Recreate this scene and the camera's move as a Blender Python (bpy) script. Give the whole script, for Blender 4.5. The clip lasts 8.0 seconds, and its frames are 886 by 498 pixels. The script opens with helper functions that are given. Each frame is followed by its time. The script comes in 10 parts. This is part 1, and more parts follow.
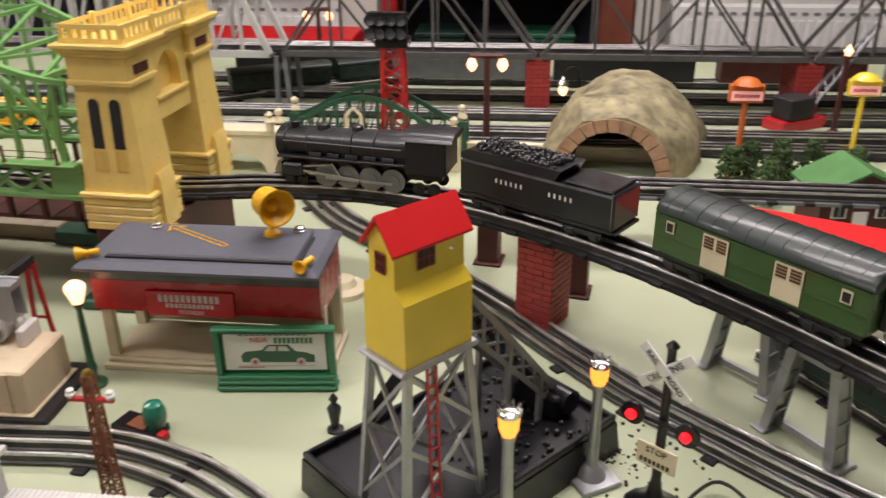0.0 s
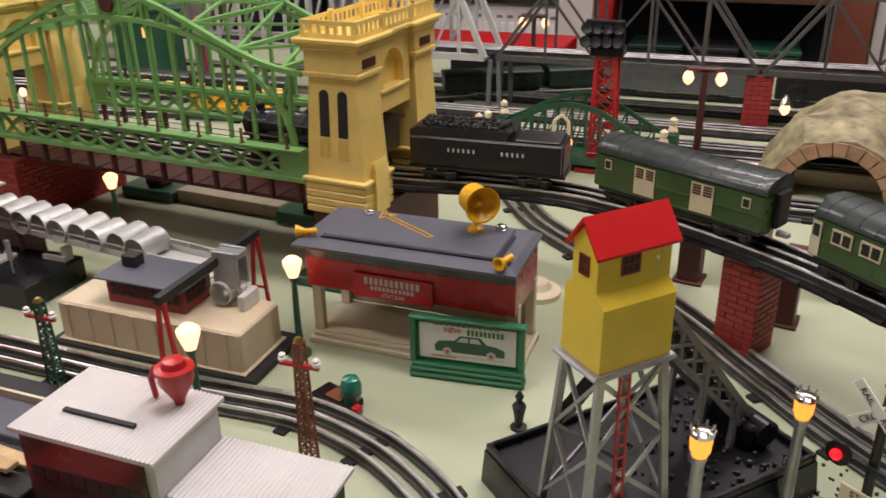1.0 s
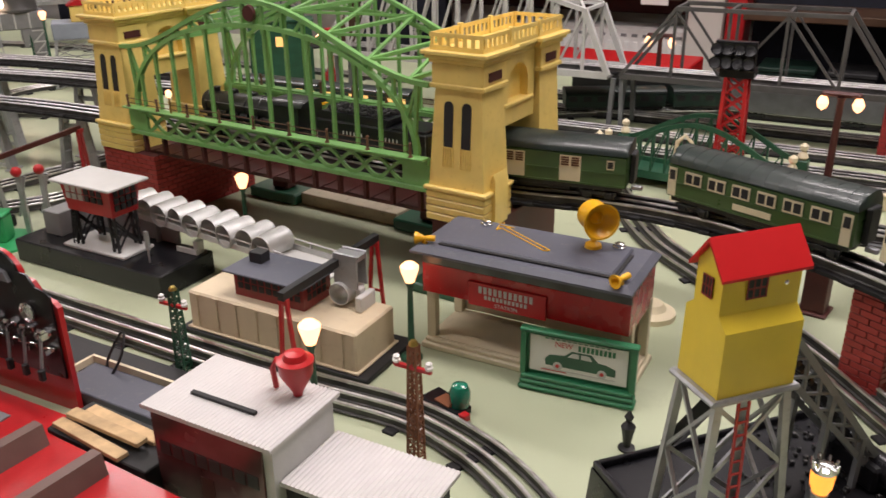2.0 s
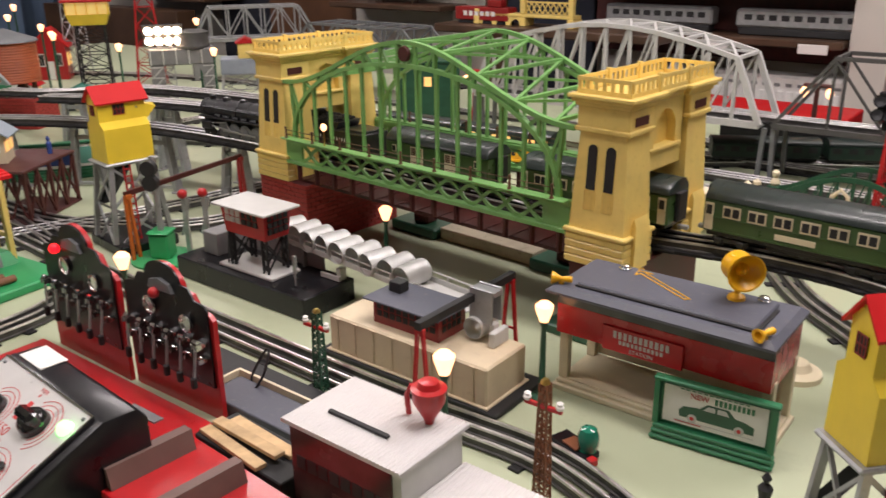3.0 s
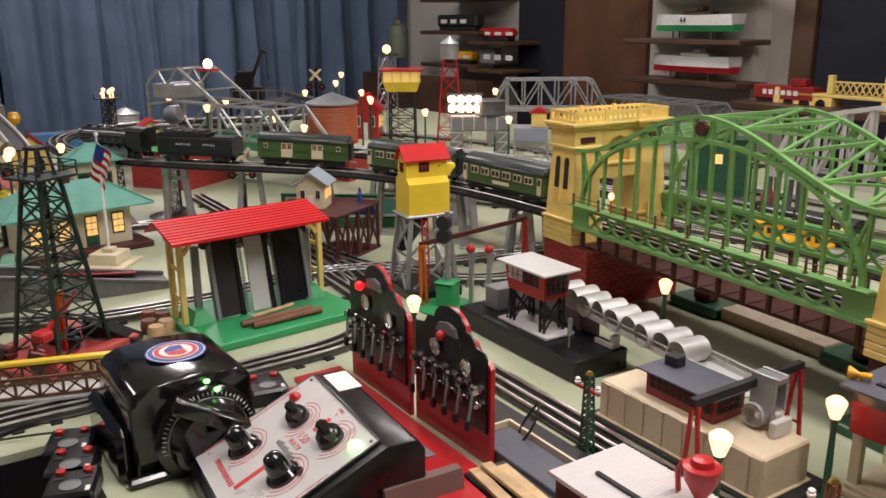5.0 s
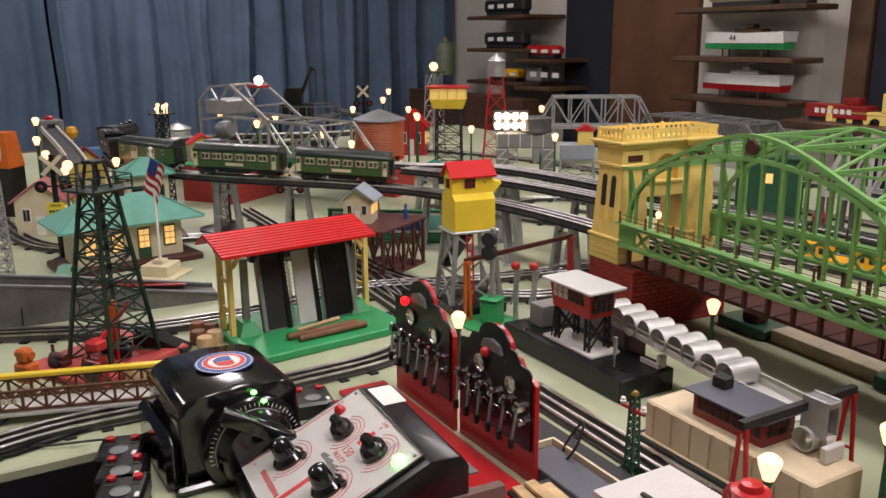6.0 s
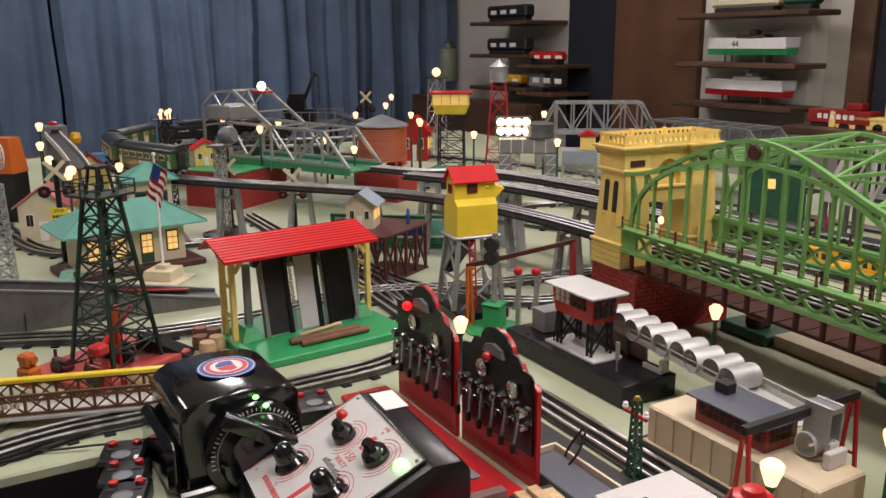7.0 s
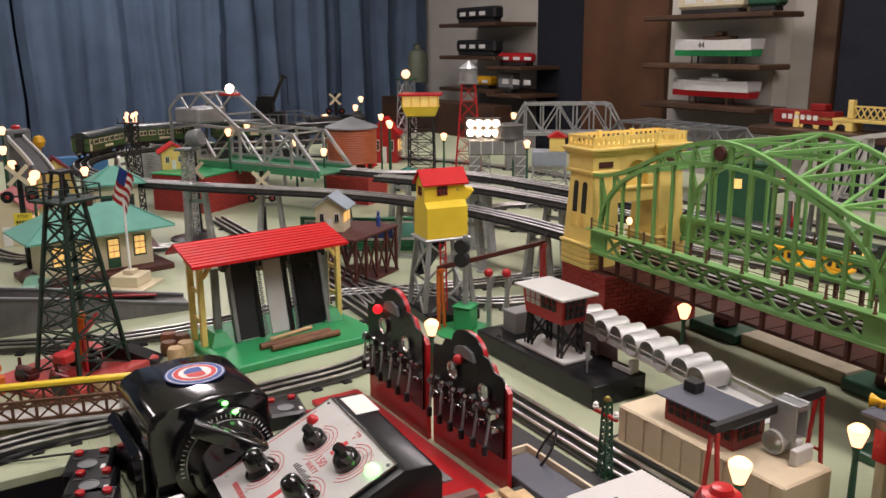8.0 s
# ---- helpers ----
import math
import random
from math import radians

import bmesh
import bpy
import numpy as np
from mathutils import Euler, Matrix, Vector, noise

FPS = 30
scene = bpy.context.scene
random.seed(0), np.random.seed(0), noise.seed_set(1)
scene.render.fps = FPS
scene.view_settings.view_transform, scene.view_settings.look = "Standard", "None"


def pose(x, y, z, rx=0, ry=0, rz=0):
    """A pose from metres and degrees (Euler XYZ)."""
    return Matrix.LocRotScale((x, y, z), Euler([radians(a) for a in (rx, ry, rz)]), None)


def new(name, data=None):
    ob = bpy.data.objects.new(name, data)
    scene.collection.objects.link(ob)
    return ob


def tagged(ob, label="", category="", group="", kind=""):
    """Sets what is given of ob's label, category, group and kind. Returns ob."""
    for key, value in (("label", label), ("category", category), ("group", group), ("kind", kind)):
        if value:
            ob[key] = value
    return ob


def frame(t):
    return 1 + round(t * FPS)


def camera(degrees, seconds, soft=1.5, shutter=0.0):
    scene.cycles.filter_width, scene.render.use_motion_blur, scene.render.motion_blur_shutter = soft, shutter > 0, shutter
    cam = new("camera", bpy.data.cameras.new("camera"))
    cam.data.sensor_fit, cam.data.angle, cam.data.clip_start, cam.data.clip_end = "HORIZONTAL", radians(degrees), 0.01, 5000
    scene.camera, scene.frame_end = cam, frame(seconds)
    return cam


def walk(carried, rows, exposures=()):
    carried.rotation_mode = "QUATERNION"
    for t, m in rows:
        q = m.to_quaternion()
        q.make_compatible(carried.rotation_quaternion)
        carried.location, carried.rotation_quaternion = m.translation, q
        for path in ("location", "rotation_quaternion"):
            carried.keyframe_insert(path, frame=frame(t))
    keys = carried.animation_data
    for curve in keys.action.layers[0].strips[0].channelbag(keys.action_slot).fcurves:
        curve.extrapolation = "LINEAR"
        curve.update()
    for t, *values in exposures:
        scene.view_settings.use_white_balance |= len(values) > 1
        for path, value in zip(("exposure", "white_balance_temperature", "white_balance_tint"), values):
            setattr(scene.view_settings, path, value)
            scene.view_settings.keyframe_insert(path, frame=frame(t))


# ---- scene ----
cam = camera(56.05, 8.0, shutter=0.3)
PATH = [
    (0.0, pose(0.0144, 0.0623, 0.4220, 64.950, 0.374, -4.744)),
    (0.5, pose(0.0098, 0.0570, 0.4196, 65.411, 0.623, 3.631)),
    (1.0, pose(0.0051, 0.0533, 0.4195, 65.672, 0.670, 9.339)),
    (2.5, pose(-0.0023, 0.0372, 0.4191, 68.030, 0.518, 21.805)),
    (3.0, pose(-0.0029, 0.0308, 0.4202, 69.700, 0.526, 27.117)),
    (3.5, pose(-0.0037, 0.0227, 0.4209, 71.091, 0.482, 32.544)),
    (4.0, pose(-0.0033, 0.0154, 0.4207, 72.314, 0.448, 37.746)),
    (4.5, pose(-0.0030, 0.0080, 0.4220, 73.496, 0.366, 42.495)),
    (5.0, pose(-0.0020, 0.0040, 0.4200, 74.668, 0.370, 46.308)),
    (6.5, pose(-0.0006, -0.0008, 0.4209, 76.031, 0.343, 49.622)),
    (7.0, pose(-0.0000, 0.0000, 0.4200, 76.207, 0.375, 49.600)),
    (7.5, pose(-0.0002, 0.0001, 0.4206, 76.250, 0.388, 49.027)),
    (8.0, pose(0.0004, 0.0021, 0.4214, 76.281, 0.437, 47.579)),
]
walk(cam, PATH, [(0.0, 0.10), (0.5, 0.0), (1.0, -0.17), (2.5, 0.0), (3.0, 0.02), (4.5, 0.03), (5.0, -0.05), (6.5, -0.12), (8.0, -0.10)])

# ---- light: a closed room with fluorescent ceiling lights, curtains drawn ----
world = bpy.data.worlds.new("room_world")
world.use_nodes = True
world.node_tree.nodes["Background"].inputs[0].default_value = (0.9, 0.95, 1.0, 1)
world.node_tree.nodes["Background"].inputs[1].default_value = 0.004
scene.world = world

CEIL = 1.75
LIGHTS = [(0.15, 0.65, 21), (-1.0, 0.25, 10), (-3.55, 1.6, 26), (0.5, 1.75, 22), (-3.3, -0.6, 18), (-1.75, 2.15, 16)]


# ---- materials ----
def mat(name, color, rough=0.5, metal=0.0, var=0.12, scale=40.0, bump=0.15, glow=0.0, dirt=None, coat=0.0, fine=400.0, spec=0.5):
    """A painted, plastic or metal surface: broad tone variation, fine grain in gloss and relief, optional worn second colour."""
    m = bpy.data.materials.new(name)
    m.use_nodes = True
    nt = m.node_tree
    b = nt.nodes["Principled BSDF"]
    L = nt.links.new
    tc = nt.nodes.new("ShaderNodeTexCoord")
    n1 = nt.nodes.new("ShaderNodeTexNoise")
    n1.inputs["Scale"].default_value = scale
    n1.inputs["Detail"].default_value = 5
    L(tc.outputs["Object"], n1.inputs["Vector"])
    n2 = nt.nodes.new("ShaderNodeTexNoise")
    n2.inputs["Scale"].default_value = fine
    n2.inputs["Detail"].default_value = 3
    L(tc.outputs["Object"], n2.inputs["Vector"])
    info = nt.nodes.new("ShaderNodeObjectInfo")
    add = nt.nodes.new("ShaderNodeMath")
    add.operation = "MULTIPLY_ADD"
    L(info.outputs["Random"], add.inputs[0])
    add.inputs[1].default_value = 0.25
    L(n1.outputs["Fac"], add.inputs[2])
    ramp = nt.nodes.new("ShaderNodeValToRGB")
    c = Vector(color)
    dark = c * (1 - 1.6 * var)
    lite = c * (1 + var) + Vector((0.01, 0.01, 0.01)) * var
    ramp.color_ramp.elements[0].position, ramp.color_ramp.elements[1].position = 0.3, 0.85
    ramp.color_ramp.elements[0].color = (*[max(0, v) for v in dark], 1)
    ramp.color_ramp.elements[1].color = (*[min(1, v) for v in lite], 1)
    L(add.outputs[0], ramp.inputs["Fac"])
    out = ramp.outputs["Color"]
    if dirt:
        mx = nt.nodes.new("ShaderNodeMix")
        mx.data_type = "RGBA"
        r2 = nt.nodes.new("ShaderNodeValToRGB")
        r2.color_ramp.elements[0].position, r2.color_ramp.elements[1].position = 0.56, 0.72
        n3 = nt.nodes.new("ShaderNodeTexNoise")
        n3.inputs["Scale"].default_value = scale * 2.7
        n3.inputs["Detail"].default_value = 8
        n3.inputs["Roughness"].default_value = 0.7
        L(tc.outputs["Object"], n3.inputs["Vector"])
        L(n3.outputs["Fac"], r2.inputs["Fac"])
        L(r2.outputs["Color"], mx.inputs["Factor"])
        L(out, mx.inputs[6])
        mx.inputs[7].default_value = (*dirt, 1)
        out = mx.outputs[2]
    L(out, b.inputs["Base Color"])
    mr = nt.nodes.new("ShaderNodeMapRange")
    mr.inputs["To Min"].default_value = max(0.02, rough - 0.12)
    mr.inputs["To Max"].default_value = min(1, rough + 0.15)
    L(n1.outputs["Fac"], mr.inputs["Value"])
    L(mr.outputs["Result"], b.inputs["Roughness"])
    b.inputs["Metallic"].default_value = metal
    b.inputs["Specular IOR Level"].default_value = spec
    b.inputs["Coat Weight"].default_value = coat
    b.inputs["Coat Roughness"].default_value = 0.12
    if bump:
        bp = nt.nodes.new("ShaderNodeBump")
        bp.inputs["Strength"].default_value = bump
        bp.inputs["Distance"].default_value = 0.0006
        L(n2.outputs["Fac"], bp.inputs["Height"])
        L(bp.outputs["Normal"], b.inputs["Normal"])
    if glow:
        b.inputs["Emission Color"].default_value = (*color, 1)
        b.inputs["Emission Strength"].default_value = glow
    return m


TABLE = mat("pale_green_table_paint", (0.385, 0.425, 0.285), 0.42, var=0.12, scale=3.0, bump=0.1, dirt=(0.32, 0.345, 0.235), fine=250)
YEL = mat("yellow_enamel", (0.84, 0.63, 0.19), 0.36, var=0.07, bump=0.08, dirt=(0.72, 0.52, 0.14), coat=0.2)
YEL2 = mat("bright_yellow_tinplate", (0.84, 0.62, 0.045), 0.35, var=0.08, scale=25, bump=0.05, coat=0.2)
GREEN = mat("apple_green_enamel", (0.175, 0.39, 0.115), 0.36, var=0.12, bump=0.06, dirt=(0.22, 0.40, 0.18), coat=0.2)
DERRICK = mat("blackish_green_enamel", (0.010, 0.030, 0.021), 0.4, var=0.2)
DKGREEN = mat("dark_green_enamel", (0.018, 0.085, 0.045), 0.35, var=0.15, coat=0.2)
MIDGREEN = mat("mid_green_plastic", (0.025, 0.17, 0.075), 0.35, var=0.1, coat=0.15)
CARGREEN = mat("dark_green_car_side", (0.050, 0.105, 0.030), 0.30, var=0.12, coat=0.35)
CARROOF = mat("blackish_green_car_roof", (0.012, 0.022, 0.019), 0.42, var=0.2, coat=0.25)
BRGREEN = mat("bright_green_enamel", (0.03, 0.33, 0.11), 0.4, var=0.1, coat=0.1)
AQUA = mat("sea_green_roof_paint", (0.13, 0.36, 0.29), 0.45, var=0.1)
RED = mat("red_enamel", (0.46, 0.014, 0.018), 0.32, var=0.1, coat=0.2)
BRIGHTRED = mat("bright_red_roof_paint", (0.60, 0.012, 0.015), 0.45, var=0.06, bump=0.05, spec=0.3)
DKRED = mat("dark_red_plastic", (0.24, 0.012, 0.012), 0.3, var=0.15, coat=0.2)
BRICK = mat("red_brick_paint", (0.36, 0.035, 0.03), 0.55, var=0.15, bump=0.3)
MORTAR = mat("dark_mortar", (0.10, 0.02, 0.02), 0.8, var=0.2)
MAROON = mat("maroon_painted_metal", (0.075, 0.016, 0.013), 0.5, var=0.2)
BLACK = mat("black_enamel", (0.006, 0.006, 0.008), 0.30, var=0.3, coat=0.12, dirt=(0.014, 0.014, 0.016), spec=0.35)
GLOSSBLACK = mat("glossy_black_bakelite", (0.006, 0.006, 0.007), 0.12, var=0.2, coat=0.6, bump=0.02)
MATBLACK = mat("matt_black_plastic", (0.014, 0.014, 0.015), 0.55, var=0.25)
LOCOBLACK = mat("satin_black_engine_casting", (0.009, 0.010, 0.013), 0.34, var=0.3, bump=0.2, coat=0.25)
GREYROOF = mat("dark_grey_roof_plastic", (0.085, 0.09, 0.115), 0.5, var=0.1, dirt=(0.13, 0.13, 0.14))
MIDGREY = mat("mid_grey_plastic", (0.22, 0.22, 0.22), 0.5, var=0.12)
ROOFWHITE = mat("off_white_roof_plastic", (0.58, 0.565, 0.55), 0.45, var=0.07, scale=20)
LIGHTGREY = mat("pale_grey_plastic", (0.55, 0.55, 0.53), 0.5, var=0.06)
BEIGE = mat("cream_beige_plastic", (0.62, 0.52, 0.36), 0.45, var=0.06, dirt=(0.55, 0.45, 0.30))
CREAM = mat("cream_paint", (0.68, 0.60, 0.42), 0.45, var=0.07)
WHITE = mat("white_plastic", (0.80, 0.79, 0.76), 0.42, var=0.05)
SILVER = mat("silver_paint", (0.42, 0.43, 0.44), 0.38, metal=0.6, var=0.15, dirt=(0.30, 0.30, 0.30))
STEELGREY = mat("grey_painted_steel", (0.20, 0.21, 0.22), 0.42, metal=0.3, var=0.15)
DARKSTEEL = mat("dark_grey_viaduct_paint", (0.10, 0.098, 0.095), 0.45, metal=0.2, var=0.2)
CHROME = mat("polished_nickel", (0.72, 0.72, 0.72), 0.16, metal=1.0, var=0.1, bump=0.03)
GALV = mat("galvanised_pipe", (0.62, 0.62, 0.61), 0.42, metal=0.55, var=0.12)
RAIL = mat("worn_tinplate_rail", (0.62, 0.61, 0.60), 0.33, metal=1.0, var=0.2, scale=60, dirt=(0.40, 0.38, 0.36))
TIE = mat("black_tin_sleeper", (0.017, 0.0165, 0.017), 0.65, var=0.25, spec=0.25)
BROWN = mat("brown_paint", (0.12, 0.055, 0.028), 0.55, var=0.2)
RUST = mat("rust_brown_plastic", (0.22, 0.075, 0.03), 0.5, var=0.15)
WOODLIGHT = mat("pale_sawn_wood", (0.55, 0.38, 0.20), 0.6, var=0.2, scale=90, bump=0.4)
WOODLOG = mat("brown_dowel", (0.17, 0.075, 0.035), 0.6, var=0.25, scale=70)
WOODDARK = mat("dark_stained_wood", (0.085, 0.045, 0.025), 0.4, var=0.3, scale=8)
WOODDOOR = mat("varnished_brown_door", (0.13, 0.06, 0.028), 0.35, var=0.25, scale=5)
WALLP = mat("off_white_wall_paint", (0.60, 0.57, 0.51), 0.7, var=0.08, scale=3)
NAVY = mat("dark_navy_cloth", (0.010, 0.012, 0.022), 0.9, var=0.3)
CURTAIN = mat("slate_blue_curtain_cloth", (0.20, 0.285, 0.42), 0.85, var=0.14, scale=5, bump=0.4, spec=0.2)
ORANGE = mat("orange_paint", (0.60, 0.14, 0.02), 0.4, var=0.1)
ORANGEYEL = mat("orange_yellow_plastic", (0.80, 0.42, 0.01), 0.35, var=0.06, coat=0.2)
TANK = mat("terracotta_tank_paint", (0.42, 0.10, 0.035), 0.45, var=0.1)
BRASS = mat("brass", (0.55, 0.40, 0.12), 0.3, metal=1.0, var=0.15)
PAPER = mat("white_printed_paper", (0.78, 0.77, 0.73), 0.5, var=0.03)
PANEL = mat("brushed_white_panel", (0.66, 0.65, 0.63), 0.3, var=0.04, metal=0.2)
REDINK = mat("red_ink", (0.55, 0.04, 0.04), 0.5)
BLACKINK = mat("black_ink", (0.015, 0.015, 0.015), 0.5)
WHITEINK = mat("white_ink", (0.7, 0.7, 0.66), 0.5)
BLUEINK = mat("blue_ink", (0.03, 0.07, 0.28), 0.5)
ROCK = mat("painted_plaster_rock", (0.25, 0.215, 0.12), 0.7, var=0.75, scale=34, bump=0.9, dirt=(0.09, 0.11, 0.07), fine=70)
ROCKFACE = mat("tan_stone_portal", (0.34, 0.20, 0.12), 0.7, var=0.25, scale=60)
COAL = mat("coal_lumps", (0.012, 0.012, 0.012), 0.45, var=0.4, scale=200)
LEAF = mat("green_foam_foliage", (0.05, 0.09, 0.025), 0.9, var=0.4, scale=60)
GLOW = mat("lit_frosted_bulb", (1.0, 0.47, 0.24), 0.4, glow=3.0)
GLOWDIM = mat("amber_lit_lens", (1.0, 0.36, 0.05), 0.4, glow=1.5)
GLOWWIN = mat("lit_window_celluloid", (1.0, 0.56, 0.18), 0.5, glow=0.75)
GLOWRED = mat("lit_red_lens", (1.0, 0.008, 0.015), 0.3, glow=2.2)
RAILWEB = mat("dark_rail_web", (0.085, 0.082, 0.08), 0.45, metal=0.6, var=0.3, scale=60)
SMOKE = mat("smoky_grey_celluloid", (0.075, 0.07, 0.072), 0.2, var=0.2, coat=0.4)
SMOKEPANEL = mat("smoky_maroon_glazing", (0.085, 0.034, 0.034), 0.22, var=0.35, scale=30, coat=0.4)
GLOWGREEN = mat("lit_green_lens", (0.25, 1.0, 0.22), 0.3, glow=3.5)
GLASSRED = mat("red_celluloid", (0.42, 0.008, 0.012), 0.25, coat=0.3)
TUBE = mat("fluorescent_diffuser", (1.0, 0.96, 0.88), 0.5, glow=3.0)


# ---- mesh helpers ----
def bx(bm, x0, x1, y0, y1, z0, z1, b=0.0, m=None):
    """A box, its edges chamfered by b, turned by m."""
    if b <= 0:
        co = [(x, y, z) for x in (x0, x1) for y in (y0, y1) for z in (z0, z1)]
        v = [bm.verts.new(m @ Vector(c) if m else c) for c in co]
        for f in ((0, 1, 3, 2), (4, 6, 7, 5), (0, 4, 5, 1), (2, 3, 7, 6), (0, 2, 6, 4), (1, 5, 7, 3)):
            bm.faces.new([v[i] for i in f])
        return
    v = []
    for x, sx in ((x0, 1), (x1, -1)):
        for y, sy in ((y0, 1), (y1, -1)):
            for z, sz in ((z0, 1), (z1, -1)):
                for c in ((x, y + sy * b, z + sz * b), (x + sx * b, y, z + sz * b), (x + sx * b, y + sy * b, z)):
                    v.append(bm.verts.new(m @ Vector(c) if m else c))
    bmesh.ops.convex_hull(bm, input=v)


def cyl(bm, p, q, r1, r2=None, n=12, cap=True):
    """A cylinder or cone from p to q."""
    r2 = r1 if r2 is None else r2
    p, q = Vector(p), Vector(q)
    d = (q - p).normalized()
    a = d.orthogonal().normalized()
    c = d.cross(a)
    A = [bm.verts.new(p + r1 * (math.cos(t) * a + math.sin(t) * c)) for t in [2 * math.pi * i / n for i in range(n)]]
    if r2 < 1e-6:
        tip = bm.verts.new(q)
        for i in range(n):
            bm.faces.new((A[i], A[(i + 1) % n], tip))
    else:
        B = [bm.verts.new(q + r2 * (math.cos(t) * a + math.sin(t) * c)) for t in [2 * math.pi * i / n for i in range(n)]]
        for i in range(n):
            bm.faces.new((A[i], A[(i + 1) % n], B[(i + 1) % n], B[i]))
        if cap:
            bm.faces.new(B)
    if cap:
        bm.faces.new(A[::-1])


def bar(bm, p, q, w, h=None):
    """A square bar from p to q."""
    h = h or w
    p, q = Vector(p), Vector(q)
    d = (q - p).normalized()
    up = Vector((0, 0, 1)) if abs(d.z) < 0.95 else Vector((0, 1, 0))
    s = d.cross(up).normalized()
    u = s.cross(d)
    v = [bm.verts.new(e + i * s * w / 2 + j * u * h / 2) for e in (p, q) for i, j in ((-1, -1), (1, -1), (1, 1), (-1, 1))]
    for f in ((3, 2, 1, 0), (4, 5, 6, 7), (0, 1, 5, 4), (1, 2, 6, 5), (2, 3, 7, 6), (3, 0, 4, 7)):
        bm.faces.new([v[i] for i in f])


def lathe(bm, prof, n=20, c=(0, 0, 0), m=None):
    """A body of revolution about z: prof holds (radius, height) from bottom to top."""
    rings = []
    for r, z in prof:
        ring = []
        for i in range(n):
            t = 2 * math.pi * i / n
            co = Vector((c[0] + max(r, 1e-5) * math.cos(t), c[1] + max(r, 1e-5) * math.sin(t), c[2] + z))
            ring.append(bm.verts.new(m @ co if m else co))
        rings.append(ring)
    for a, b in zip(rings, rings[1:]):
        for i in range(n):
            bm.faces.new((a[i], a[(i + 1) % n], b[(i + 1) % n], b[i]))
    bm.faces.new(rings[0][::-1])
    bm.faces.new(rings[-1])


def prism(bm, poly, y0, y1, m=None):
    """A polygon in xz drawn out along y."""
    a = [bm.verts.new(m @ Vector((x, y0, z)) if m else (x, y0, z)) for x, z in poly]
    b = [bm.verts.new(m @ Vector((x, y1, z)) if m else (x, y1, z)) for x, z in poly]
    bm.faces.new(a)
    bm.faces.new(b[::-1])
    for i in range(len(a)):
        j = (i + 1) % len(a)
        bm.faces.new((a[j], a[i], b[i], b[j]))


def tube(bm, pts, r, n=8):
    """A round rod bent along the points."""
    P = [Vector(p) for p in pts]
    rings, side = [], None
    for i, p in enumerate(P):
        d = (P[min(i + 1, len(P) - 1)] - P[max(i - 1, 0)]).normalized()
        side = d.orthogonal() if side is None else side - d * side.dot(d)
        side = (d.orthogonal() if side.length < 1e-6 else side).normalized()
        c = d.cross(side)
        rings.append([bm.verts.new(p + r * (math.cos(2 * math.pi * k / n) * side + math.sin(2 * math.pi * k / n) * c)) for k in range(n)])
    for a, b in zip(rings, rings[1:]):
        for k in range(n):
            bm.faces.new((a[k], a[(k + 1) % n], b[(k + 1) % n], b[k]))
    bm.faces.new(rings[0][::-1])
    bm.faces.new(rings[-1])


def ball(bm, c, r, n=10, sz=1.0):
    k = max(4, n // 2 + 1)
    lathe(bm, [(r * math.sin(math.pi * i / k), -r * sz * math.cos(math.pi * i / k)) for i in range(k + 1)], n, c)


def lattice(bm, p, q, w, steps, t=0.0014):
    """A flat strip of crossed bars from p to q, w wide along the horizontal normal."""
    p, q = Vector(p), Vector(q)
    for i in range(steps):
        a, b = p.lerp(q, i / steps), p.lerp(q, (i + 1) / steps)
        bar(bm, a + w, b - w, t)
        bar(bm, a - w, b + w, t)


def finish(name, bm, material, smooth=35):
    bmesh.ops.recalc_face_normals(bm, faces=bm.faces[:])
    me = bpy.data.meshes.new(name)
    bm.to_mesh(me)
    bm.free()
    me.materials.append(material)
    if smooth:
        me.polygons.foreach_set("use_smooth", [True] * len(me.polygons))
        me.set_sharp_from_angle(angle=radians(smooth))
    return me


def part(name, bm, material, parent, label="", at=None):
    ob = new(name, finish(name, bm, material))
    ob.parent = parent
    if at is not None:
        ob.matrix_basis = at
    return tagged(ob, label)


def share(name, mesh, parent, at):
    """One more piece on a mesh that is there already."""
    ob = new(name, mesh)
    ob.parent = parent
    ob.matrix_basis = at
    return ob


def thing(name, x, y, z=0.0, rz=0.0, label="", category="", group="", kind=""):
    ob = new(name)
    ob.empty_display_size = 0.02
    ob.matrix_basis = pose(x, y, z, 0, 0, rz)
    return tagged(ob, label, category, group, kind)


def single(name, bm, material, label="", category="", group="", kind="", at=None):
    ob = new(name, finish(name, bm, material))
    if at is not None:
        ob.matrix_basis = at
    return tagged(ob, label, category, group, kind)


NB = bmesh.new


def words(name, text, size, material, parent, at, label=""):
    """Printed words, a hair proud of the surface that carries them; they stand in xy and read along x."""
    cu = bpy.data.curves.new(name, "FONT")
    cu.body, cu.size, cu.align_x, cu.align_y, cu.extrude = text, size, "CENTER", "CENTER", 0.0002
    cu.resolution_u = 3
    tmp = bpy.data.objects.new(name, cu)
    scene.collection.objects.link(tmp)
    me = bpy.data.meshes.new_from_object(tmp.evaluated_get(bpy.context.evaluated_depsgraph_get()))
    bpy.data.objects.remove(tmp)
    me.materials.clear()
    me.materials.append(material)
    ob = new(name, me)
    ob.parent = parent
    ob.matrix_basis = at
    return tagged(ob, label)


